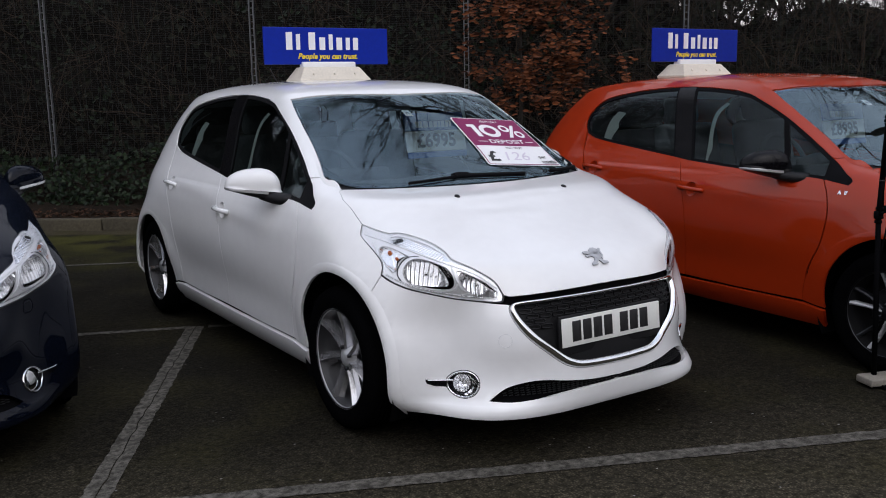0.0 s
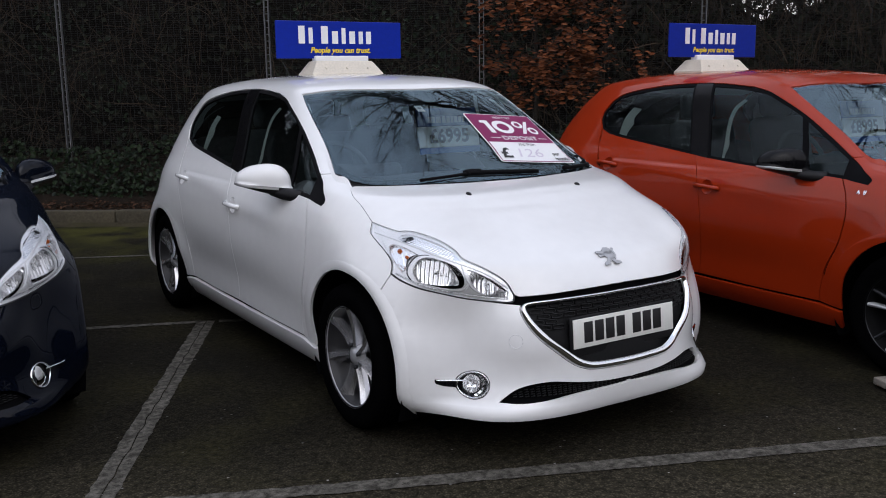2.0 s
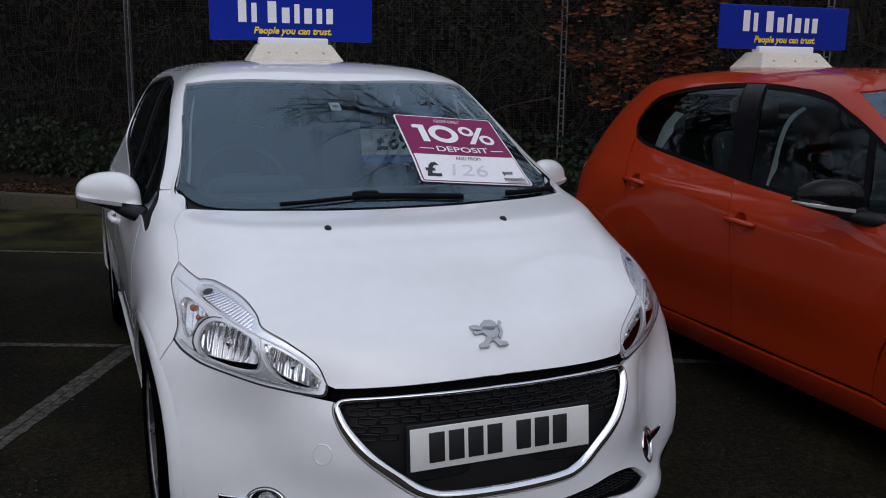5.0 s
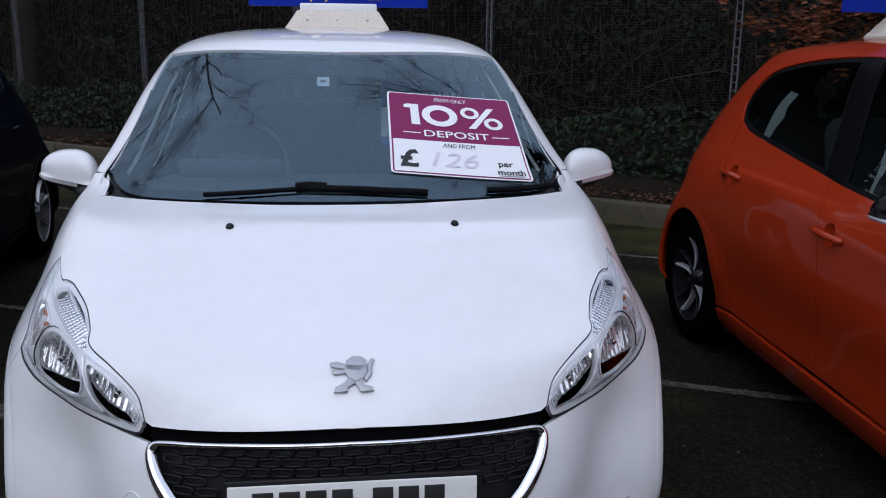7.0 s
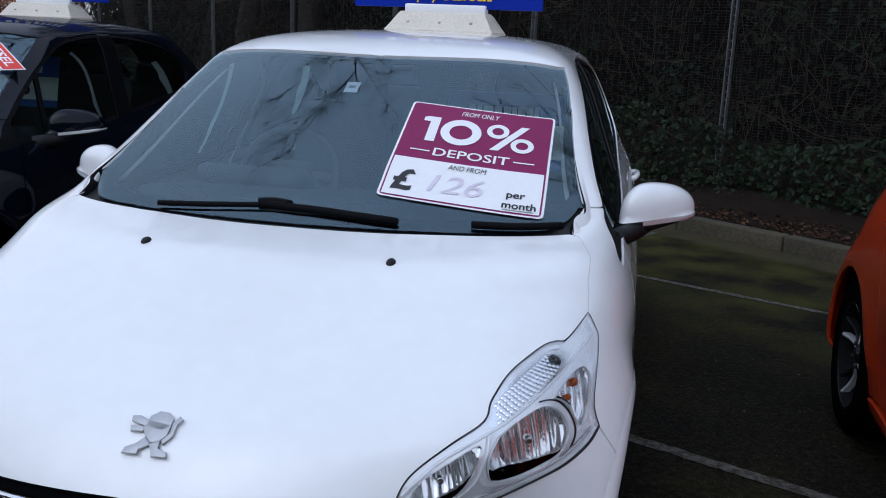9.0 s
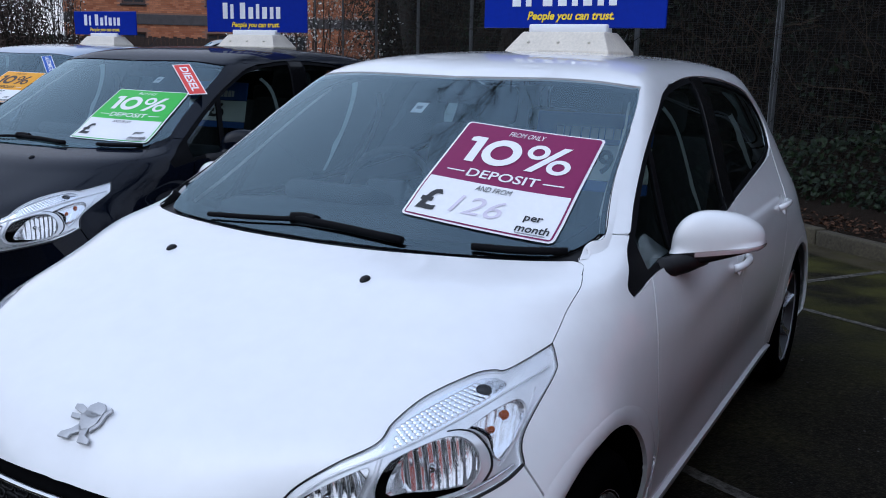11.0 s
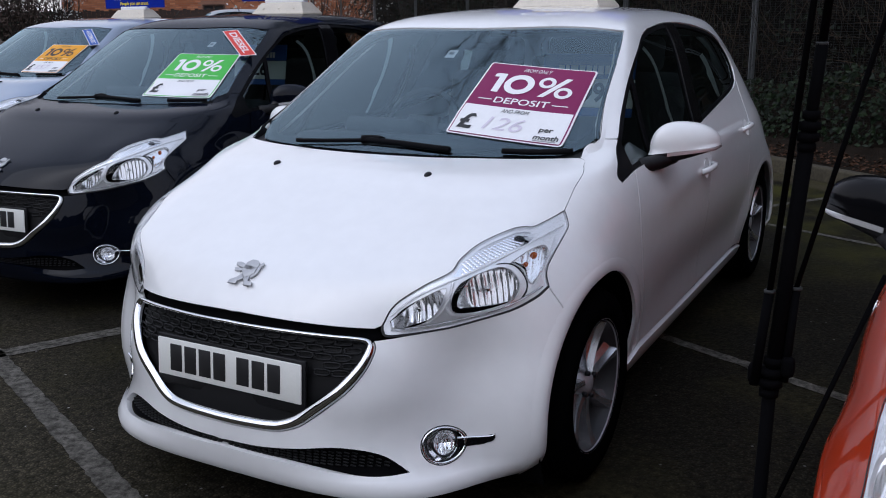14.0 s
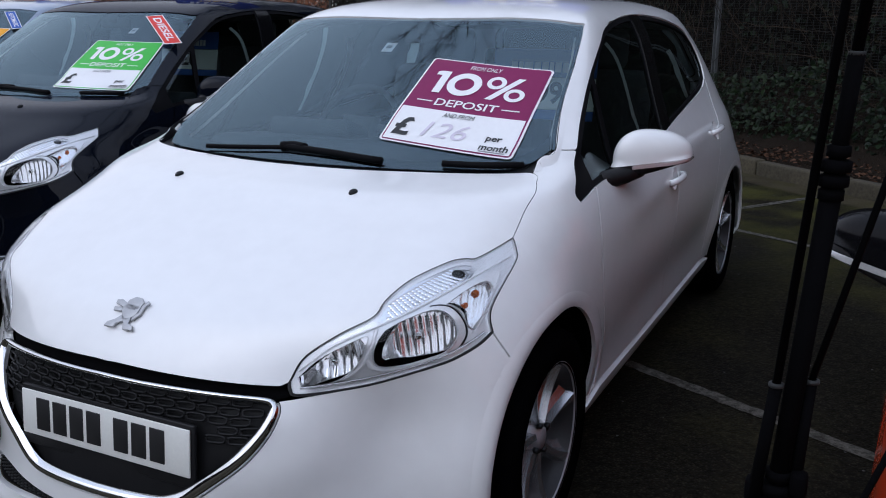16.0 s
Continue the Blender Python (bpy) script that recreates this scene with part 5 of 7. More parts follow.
def price_card(key, corners, colour, label, hand, ink=None):
    m = spot(key)
    card = card_patch("price_card", m, corners, (0, 0, 1, 1), .0035, CARD_WHITE, None, cut=.030)
    tagged(card, label, "card", "windscreen cards")
    card_patch("border", m, corners, (.015, .012, .985, .988), .0045, colour, card, "thin coloured border line", .024)
    card_patch("white_field", m, corners, (.026, .022, .974, .40), .0055, CARD_WHITE, card, "white lower field", .010)
    card_patch("colour_field", m, corners, (.026, .40, .974, .982), .0055, colour, card, "coloured upper field", .010)
    W = lambda *a, **k: card_words(*a, **k)
    W("10%", .27, .505, .715, m, corners, ink or CARD_WHITE, card, wide=.76, shape=offer_figures())
    W("DEPOSIT", .080, .505, .484, m, corners, ink or CARD_WHITE, card, bold=.012, wide=.49)
    W("FROM ONLY", .048, .50, .918, m, corners, ink or CARD_WHITE, card, shear=.15, wide=.26)
    card_patch("rule", m, corners, (.105, .478, .235, .489), .0072, CARD_WHITE, card)
    card_patch("rule", m, corners, (.775, .478, .905, .489), .0072, CARD_WHITE, card)
    W("AND FROM", .048, .505, .352, m, corners, INK, card, shear=.15, wide=.24)
    W("\u00a3", .21, .135, .175, m, corners, INK, card, bold=.03, wide=.135)
    W("per", .062, .825, .150, m, corners, INK, card, bold=.02, wide=.11)
    W("month", .062, .852, .074, m, corners, INK, card, bold=.02, wide=.20)
    if hand:
        W(hand, .17, .46, .180, m, corners, FELT, card, shear=.25, wide=.34)
    card_patch("small_print", m, corners, (.76, .028, .94, .036), .0072, GREY_INK, card)
    return card


FELT = mat("worn_felt_pen", (0.62, 0.57, 0.66), 0.6, 0, 20, 0.15)
GREY_INK = mat("grey_ink", (0.30, 0.30, 0.32), 0.6, 0, 20, 0.1)
price_card("white", ((.165, 1.250), (.580, 1.221), (.595, .999), (.153, 1.029)), CARD_PURPLE, "white and purple card with deposit offer on the windscreen", "126")
price_card("black", ((.155, 1.228), (.576, 1.221), (.628, .999), (.168, 1.006)), CARD_GREEN, "white and green card with deposit offer on the windscreen", "")
price_card("blue", ((.175, 1.228), (.570, 1.222), (.560, 1.000), (.150, 1.005)), CARD_YELLOW, "white and amber card with deposit offer on the windscreen", "157", mat("dark_brown_ink", (.035, .02, .012), .5, 0, 20, .1))


def slip(key, corners, colour, text, label):
    m = spot(key)
    c4 = [on_glass(m, corners, u, v, .012) for u, v in ((0, 0), (1, 0), (1, 1), (0, 1))]
    c4[2] = c4[1] + c4[3] - c4[0]
    up = (c4[1] - c4[0]).cross(c4[3] - c4[0]).normalized()

    def on_slip(u, v, off):
        """The slip is flat and stiff."""
        return (c4[0] * (1 - u) + c4[1] * u) * (1 - v) + (c4[3] * (1 - u) + c4[2] * u) * v + up * off

    def sheet(name, u0, v0, u1, v1, lo, hi, material, parent=None):
        q = [on_slip(u, v, o) for o in (lo, hi) for u, v in ((u0, v0), (u1, v0), (u1, v1), (u0, v1))]
        return mesh(name, q, [(4, 5, 6, 7), (3, 2, 1, 0), (0, 1, 5, 4), (1, 2, 6, 5), (2, 3, 7, 6), (3, 0, 4, 7)], material, parent, smooth=False)
    card = sheet("sticker", 0, 0, 1, 1, 0, .0016, CARD_WHITE)
    tagged(card, label, "sticker", "windscreen stickers")
    sheet("field", .02, .06, .98, .94, .0012, .0026, colour, card)
    v, f = words(text, .62, .02)
    w = max(p.x for p in v) - min(p.x for p in v)
    mesh("lettering", [on_slip(.5 + p.x * .8 / w, .5 + p.y, .0038) for p in v], f, CARD_WHITE, card, smooth=False)


slip("black", ((.430, 1.352), (.632, 1.242), (.590, 1.205), (.330, 1.345)), CARD_RED, "DIESEL", "red slip reading diesel stuck across the windscreen corner")
slip("blue", ((.44, 1.350), (.628, 1.258), (.590, 1.210), (.345, 1.343)), CARD_BLUE, "AUTOMATIC", "blue slip reading automatic stuck across the windscreen corner")
for key, xc in (("white", -.046), ("black", .315), ("orange", -.05)):
    c = ((xc - .021, 1.300), (xc + .021, 1.300), (xc + .021, 1.272), (xc - .021, 1.272))
    m = spot(key)
    st = card_patch("permit", m, c, (0, 0, 1, 1), -.007, CARD_WHITE, None)
    tagged(st, "small white paper permit stuck on the windscreen", "sticker", "permits")
    card_patch("bar", m, c, (.25, .35, .75, .65), -.0055, GREY_INK, st)


def price_board(key, x, y, z, digits):
    """The white board with a clip-in price that stands behind the windscreen."""
    m = spot(key) @ pose(x, y, z, -12, 0, 0)
    b = thing("price_board", "pale price board with black figures behind the windscreen", "sign", "price boards", m)
    part("panel", box_bm((.40, .006, .115), pose(0, 0, 0), .004), BOARD, b, smooth=False)
    part("header", box_bm((.40, .006, .10), pose(0, 0, .110), .004), BOARD_BLUE, b, smooth=False)
    part("footer", box_bm((.40, .006, .035), pose(0, 0, -.076), .004), BOARD_BLUE, b, smooth=False)
    v, f = words(digits, .105, .03)
    mesh("figures", [Vector((p.x, -.0045, p.y)) for p in v], f, INK, b, smooth=False)
    xs = -.13
    for w in (.03, .02, .04, .03, .03, .02, .03, .025, .02):
        part("block", box_bm((w * .8, .002, .035), pose(xs + w / 2, -.0045, .095), .0006), CARD_WHITE, b, smooth=False)
        xs += w
    return b


BOARD = mat("pale_board", (0.78, 0.83, 0.78), 0.5, 0, 6, 0.05)
BOARD_BLUE = mat("board_blue", (0.03, 0.10, 0.35), 0.5, 0, 6, 0.08)
price_board("white", .375, 1.07, 1.108, "\u00a36995")
price_board("orange", .30, 1.07, 1.108, "\u00a38995")
price_board("black", .375, 1.07, 1.108, "\u00a36")

# ---- ground ----
ALONG, ACROSS = Vector((.80, -.60, 0)), Vector((.60, .80, 0))  # along the fence, and from the cars towards it
FENCE_D, KERB_D = 6.43, 5.10


def place(s, d, z=0.0):
    """s metres along the fence, d metres out towards it."""
    return ALONG * s + ACROSS * d + Vector((0, 0, z))


def asphalt():
    m = mat("wet_dark_asphalt", (0.0225, 0.0195, 0.0130), 0.9, 0, 1.2, 0.35, spec=0.07)
    nt = m.node_tree
    b = nt.nodes["Principled BSDF"]
    base = b.inputs["Base Color"].links[0].from_socket
    co = nt.nodes.new("ShaderNodeTexCoord")

    def noise_node(scale, detail=4):
        n = nt.nodes.new("ShaderNodeTexNoise")
        n.inputs["Scale"].default_value, n.inputs["Detail"].default_value = scale, detail
        nt.links.new(co.outputs["Object"], n.inputs["Vector"])
        return n.outputs["Fac"]

    def ramp(src, lo, hi, a=0.0, c=1.0):
        r = nt.nodes.new("ShaderNodeMapRange")
        r.inputs[1].default_value, r.inputs[2].default_value, r.inputs[3].default_value, r.inputs[4].default_value = lo, hi, a, c
        nt.links.new(src, r.inputs[0])
        return r.outputs[0]

    def mixed(fac, a, c):
        x = nt.nodes.new("ShaderNodeMix")
        x.data_type = "RGBA"
        nt.links.new(fac, x.inputs[0])
        nt.links.new(a, x.inputs[6])
        if isinstance(c, tuple):
            x.inputs[7].default_value = (*c, 1)
        else:
            nt.links.new(c, x.inputs[7])
        return x.outputs[2]

    def times(a, c):
        x = nt.nodes.new("ShaderNodeMath")
        x.operation = "MULTIPLY"
        nt.links.new(a, x.inputs[0])
        nt.links.new(c, x.inputs[1])
        return x.outputs[0]
    # stones in the binder
    vo = nt.nodes.new("ShaderNodeTexVoronoi")
    vo.inputs["Scale"].default_value = 95
    nt.links.new(co.outputs["Object"], vo.inputs["Vector"])
    stone = ramp(vo.outputs["Distance"], 0.0, 0.5, 2.0, 0.55)
    sc = nt.nodes.new("ShaderNodeVectorMath")
    sc.operation = "SCALE"
    nt.links.new(base, sc.inputs[0])
    nt.links.new(stone, sc.inputs["Scale"])
    # pale flecks
    v2 = nt.nodes.new("ShaderNodeTexVoronoi")
    v2.inputs["Scale"].default_value = 17
    nt.links.new(co.outputs["Object"], v2.inputs["Vector"])
    sep = nt.nodes.new("ShaderNodeSeparateColor")
    nt.links.new(v2.outputs["Color"], sep.inputs[0])
    fleck = times(ramp(v2.outputs["Distance"], 0.06, 0.10, 1.0, 0.0), ramp(sep.outputs[0], 0.72, 0.74))
    col = mixed(fleck, sc.outputs[0], (0.16, 0.155, 0.15))
    # driving lane worn paler; the bays have the cars' shade put into their colour
    lane = nt.nodes.new("ShaderNodeVectorMath")
    lane.operation = "DOT_PRODUCT"
    lane.inputs[1].default_value = (.386, .923, 0)
    nt.links.new(co.outputs["Object"], lane.inputs[0])
    wave = nt.nodes.new("ShaderNodeMath")
    wave.operation = "ADD"
    nt.links.new(lane.outputs["Value"], wave.inputs[0])
    nt.links.new(ramp(noise_node(.9, 5), .3, .7, -.35, .35), wave.inputs[1])
    worn = nt.nodes.new("ShaderNodeVectorMath")
    worn.operation = "SCALE"
    nt.links.new(col, worn.inputs[0])
    nt.links.new(ramp(wave.outputs[0], -1.25, -.35, 2.0, .62), worn.inputs["Scale"])
    col = worn.outputs[0]
    # thin brown and green film in patches, and coarser mottling
    col = mixed(ramp(noise_node(1.7, 7), .48, .70, 0.0, .50), col, (0.027, 0.024, 0.010))
    mottle = nt.nodes.new("ShaderNodeVectorMath")
    mottle.operation = "SCALE"
    nt.links.new(col, mottle.inputs[0])
    nt.links.new(ramp(noise_node(38, 6), .32, .68, .45, 1.6), mottle.inputs["Scale"])
    col = mottle.outputs[0]
    # moss along the kerb
    dot = nt.nodes.new("ShaderNodeVectorMath")
    dot.operation = "DOT_PRODUCT"
    dot.inputs[1].default_value = tuple(ACROSS)
    nt.links.new(co.outputs["Object"], dot.inputs[0])
    band_in = times(ramp(dot.outputs["Value"], 2.6, 4.3), ramp(noise_node(2.2, 6), 0.40, 0.62))
    col = mixed(band_in, col, (0.044, 0.043, 0.012))
    strip = times(ramp(dot.outputs["Value"], 4.78, 4.85), ramp(noise_node(5.0, 5), 0.30, 0.60, 0.35, 0.9))
    col = mixed(strip, col, (0.050, 0.042, 0.026))
    nt.links.new(col, b.inputs["Base Color"])
    nt.links.new(ramp(noise_node(1.1, 5), 0.3, 0.7, 0.75, 1.0), b.inputs["Roughness"])
    bp = nt.nodes.new("ShaderNodeBump")
    bp.inputs["Strength"].default_value, bp.inputs["Distance"].default_value = 0.7, 0.004
    nt.links.new(vo.outputs["Distance"], bp.inputs["Height"])
    nt.links.new(bp.outputs[0], b.inputs["Normal"])
    return m


ASPHALT = asphalt()
ground = mesh("ground", [(-400, -400, 0), (400, -400, 0), (400, 400, 0), (-400, 400, 0)], [(0, 1, 2, 3)], ASPHALT)
tagged(ground, "dark worn asphalt car park with moss along the kerb", "ground", kind="structure")


def worn_line():
    m = mat("worn_white_line", (0.118, 0.110, 0.094), 0.88, 0, 6, 0.35, 0.3, spec=0.2)
    nt = m.node_tree
    b = nt.nodes["Principled BSDF"]
    base = b.inputs["Base Color"].links[0].from_socket
    co, n1 = nt.nodes.new("ShaderNodeTexCoord"), nt.nodes.new("ShaderNodeTexNoise")
    n1.inputs["Scale"].default_value, n1.inputs["Detail"].default_value = 26, 9
    n1.inputs["Roughness"].default_value = 0.75
    nt.links.new(co.outputs["Object"], n1.inputs["Vector"])
    r = nt.nodes.new("ShaderNodeMapRange")
    r.inputs[1].default_value, r.inputs[2].default_value = 0.40, 0.62
    nt.links.new(n1.outputs["Fac"], r.inputs[0])
    x = nt.nodes.new("ShaderNodeMix")
    x.data_type = "RGBA"
    x.inputs[6].default_value = (0.022, 0.020, 0.015, 1)
    nt.links.new(r.outputs[0], x.inputs[0])
    nt.links.new(base, x.inputs[7])
    nt.links.new(x.outputs[2], b.inputs["Base Color"])
    return m


LINE = worn_line()


def bay_line(p, q, width, cracked=True):
    """A painted line, ragged at its edges, with a crack along it."""
    a, b = Vector((*p, .004)), Vector((*q, .004))
    d = (b - a).normalized()
    w = Vector((-d.y, d.x, 0))
    n = max(8, int((b - a).length / .03))
    rows = ((-1, -.07), (.03, 1)) if cracked else ((-1, 1),)
    P, fs = [], []
    for lo, hi in rows:
        k0 = len(P)
        for i in range(n + 1):
            c = a + (b - a) * i / n
            sway = .012 * noise.noise((c.x * 9, c.y * 9, 3))
            P += [c + w * (width / 2 * lo + (sway if lo > -1 else .010 * noise.noise((c.x * 25, c.y * 25, 1)))), c + w * (width / 2 * hi + (sway if hi < 1 else .010 * noise.noise((c.x * 25, c.y * 25, 7))))]
        fs += [(k0 + 2 * i, k0 + 2 * i + 2, k0 + 2 * i + 3, k0 + 2 * i + 1) for i in range(n)]
    ob = mesh("bay_line", P, fs, LINE, None, smooth=False)
    tagged(ob, "worn and cracked white bay marking on the asphalt", "road marking", "bay markings", kind="structure")


bay_line((-1.95, -.30), (-.76, 2.04), .105)
bay_line((-4.6, .95), (5.2, -3.15), .085, False)
bay_line((-4.2, 3.42), (-.80, 2.04), .055, False)
bay_line((-.70, 1.99), (5.0, -.66), .06, False)
bay_line((-4.5, 6.35), (4.6, 2.05), .05, False)
bay_line((.52, 4.45), (1.06, 5.25), .06, False)

# ---- kerb, bed, leaf litter ----
KERB = mat("mossy_concrete_kerb", (0.050, 0.042, 0.025), 0.95, 0, 4, 0.5, 0.5, .01)
SOIL = mat("dark_soil", (0.015, 0.0105, 0.007), 0.95, 0, 5, 0.5, 0.8, .03, spec=.1)
kerb = thing("kerb", "mossy concrete kerb stones along the planting bed", "kerb")
tagged(kerb, kind="structure")
stone_data = None
random.seed(4)
for i in range(-22, 16):
    if stone_data is None:
        bm = box_bm((.905, .125, .24), None, .014)
        for v in bm.verts:
            v.co += Vector(noise.noise_vector(v.co * 7)) * .006
        ob = part("kerb_stone", bm, KERB, kerb)
        stone_data = ob.data
    else:
        ob = new("kerb_stone", stone_data)
        ob.parent = kerb
    ob.matrix_basis = Matrix.Translation(place(i * .915, KERB_D + .065, .0 + random.uniform(-.006, .006))) @ pose(0, 0, 0, random.uniform(-1, 1), 0, math.degrees(math.atan2(ALONG.y, ALONG.x)) + random.uniform(-.4, .4))
P, fs, nx, ny = [], [], 60, 7
for i in range(nx + 1):
    for j in range(ny + 1):
        s, d = -22 + 37 * i / nx, KERB_D + .12 + 3.4 * j / ny
        P.append(place(s, d, .085 + .05 * j + .05 * noise.noise((s * 1.1, d * 2, 0))))
for i in range(nx):
    for j in range(ny):
        k = i * (ny + 1) + j
        fs.append((k, k + ny + 1, k + ny + 2, k + 1))
bed = mesh("planting_bed", P, fs, SOIL)
tagged(bed, "strip of dark soil behind the kerb under the fence", "soil", kind="structure")


def leaves(name, spots, size, material, label, category, kind="stuff", flat=0.3, long=1.6, tip_down=0.0):
    """Many small folded leaves about the given places."""
    P, fs = [], []
    for p, up in spots:
        s = size * random.uniform(.6, 1.25)
        n = (up + Vector((random.uniform(-1, 1), random.uniform(-1, 1), random.uniform(-1, 1))) * flat).normalized()
        t = n.cross(Vector((random.uniform(-1, 1), random.uniform(-1, 1), random.uniform(-1, 1) - tip_down))).normalized()
        b = n.cross(t)
        k = len(P)
        f = .18 * s
        P += [p - t * s * long * .5, p - t * s * .15 * long + b * s * .5 + n * f, p + t * s * .22 * long + b * s * .38 + n * f, p + t * s * long * .5, p + t * s * .22 * long - b * s * .38 + n * f, p - t * s * .15 * long - b * s * .5 + n * f]
        fs += [(k, k + 3, k + 2, k + 1), (k, k + 5, k + 4, k + 3)]
    ob = mesh(name, P, fs, material, None, smooth=False)
    tagged(ob, label, category, kind=kind)
    return ob


IVY = leaf_mat("ivy_leaf", (0.002, 0.006, 0.002), (0.013, 0.023, 0.008), 0.45)
LITTER = leaf_mat("fallen_leaf", (0.03, 0.014, 0.007), (0.09, 0.045, 0.025), 0.7)
BEECH = leaf_mat("dry_beech_leaf", (0.030, 0.009, 0.004), (0.21, 0.070, 0.026), 0.5)
BARK = mat("grey_brown_bark", (0.030, 0.025, 0.020), 0.9, 0, 12, 0.4, 0.5, .01)
TWIG = leaf_mat("thin_brown_twig", (0.010, 0.007, 0.005), (0.060, 0.042, 0.028), 0.8)
UP = Vector((0, 0, 1))
random.seed(11)
spots = [(place(random.uniform(-20, 14), KERB_D + .14 + 1.0 * random.random() ** 1.3, 0) + UP * (.11 + random.random() * .04), UP) for _ in range(15000)]
leaves("leaf_litter", spots, .026, LITTER, "brown fallen leaves and twigs on the soil", "leaf litter", flat=.5)
spots = []
for _ in range(15000):
    s, u = random.uniform(-21, 14), random.random()
    top = .62 + .25 * noise.noise((s * .7, 0, 5)) + .12 * noise.noise((s * 2.3, 0, 9))
    z = .14 + top * u ** 1.1
    d = FENCE_D - .42 * (1 - .55 * u) * random.random() ** .6 - .02 + .15 * noise.noise((s, z * 2, 0))
    spots.append((place(s, d, z), -ACROSS * .8 + UP * .6))
leaves("ivy", spots, .052, IVY, "dark green ivy climbing the foot of the fence", "ivy", flat=.6, long=1.2)
spots = []
for _ in range(16000):
    s, z = random.uniform(-21, 14), random.uniform(.7, 3.6)
    if noise.noise((s * .55, z * .8, 2)) + .35 * noise.noise((s * 2.1, z * 2.1, 8)) < .02 + .10 * (z - 1):
        continue
    spots.append((place(s, FENCE_D + random.uniform(-.03, .5), z), -ACROSS * .8 + UP * .5))
leaves("climbing_ivy", spots, .05, IVY, "patchy ivy and bramble leaves grown through the fence", "ivy", flat=.8, long=1.25)

# ---- twigs and the dark thicket behind the fence ----
def twig_mass(name, count, d0, d1, z1, label, seed, r=.005, s0=-21, s1=14):
    random.seed(seed)
    P, fs = [], []
    for _ in range(count):
        p = place(random.uniform(s0, s1), random.uniform(d0, d1), random.uniform(.1, z1))
        d = Vector((random.gauss(0, .6), random.gauss(0, .35), random.gauss(.55, .6))).normalized()
        length, n = random.uniform(.4, 1.5), 5
        rr = r * random.uniform(.4, 1.5)
        ring0 = None
        for i in range(n + 1):
            d = (d + Vector((random.gauss(0, .16), random.gauss(0, .16), random.gauss(-.03, .16)))).normalized()
            u = d.orthogonal().normalized()
            w = d.cross(u)
            t = rr * (1 - .7 * i / n)
            k = len(P)
            P += [p + u * t, p - u * t * .5 + w * t * .87, p - u * t * .5 - w * t * .87]
            if ring0 is not None:
                fs += [(ring0 + a, ring0 + (a + 1) % 3, k + (a + 1) % 3, k + a) for a in range(3)]
            ring0 = k
            p = p + d * length / n
    ob = mesh(name, P, fs, TWIG, None, smooth=False)
    return tagged(ob, label, "brushwood", kind="stuff")


twig_mass("brushwood", 5200, FENCE_D + .05, FENCE_D + 1.8, 3.6, "tangle of bare brown twigs behind the fence", 21)
twig_mass("far_brushwood", 7000, FENCE_D + .6, FENCE_D + 4.5, 5.6, "bare twigs and saplings further back", 23, .008, -1, 14)
twig_mass("loose_twigs", 800, FENCE_D - .12, FENCE_D + .05, 2.6, "thin bare twigs poking through the fence", 22, .0035)
# near-black backing sheet: shade inside the thicket put into colour, sky kept out
DARK_BACKING = mat("dark_backing", (0.007, 0.006, 0.005), 0.95, 0, 3, 0.6, 0.8, .05, spec=0.1)
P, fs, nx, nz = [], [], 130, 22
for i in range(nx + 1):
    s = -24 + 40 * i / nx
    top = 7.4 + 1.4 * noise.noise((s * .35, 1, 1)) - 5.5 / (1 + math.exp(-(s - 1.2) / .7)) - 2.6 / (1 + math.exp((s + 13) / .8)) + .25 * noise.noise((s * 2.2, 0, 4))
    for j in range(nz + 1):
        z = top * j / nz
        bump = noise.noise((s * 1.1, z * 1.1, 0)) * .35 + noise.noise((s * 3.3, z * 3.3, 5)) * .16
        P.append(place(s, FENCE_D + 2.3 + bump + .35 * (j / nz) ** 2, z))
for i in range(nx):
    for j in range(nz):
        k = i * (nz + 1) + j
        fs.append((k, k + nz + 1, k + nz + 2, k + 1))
tagged(mesh("thicket", P, fs, DARK_BACKING), "near-black backing sheet that closes the thicket behind the fence", "hedge", kind="stuff")
random.seed(33)
spots = []
for _ in range(19000):
    s = random.uniform(-24, 16)
    top = 7.6 + 1.4 * noise.noise((s * .35, 1, 1)) - 5.5 / (1 + math.exp(-(s - 1.2) / .7)) - 2.6 / (1 + math.exp((s + 13) / .8))
    z = random.uniform(.3, top)
    spots.append((place(s, FENCE_D + 1.75 + random.uniform(-.3, .5), z), -ACROSS + UP * .4))
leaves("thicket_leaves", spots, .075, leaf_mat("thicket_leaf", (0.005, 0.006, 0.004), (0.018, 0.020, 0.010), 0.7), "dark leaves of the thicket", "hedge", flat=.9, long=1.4)

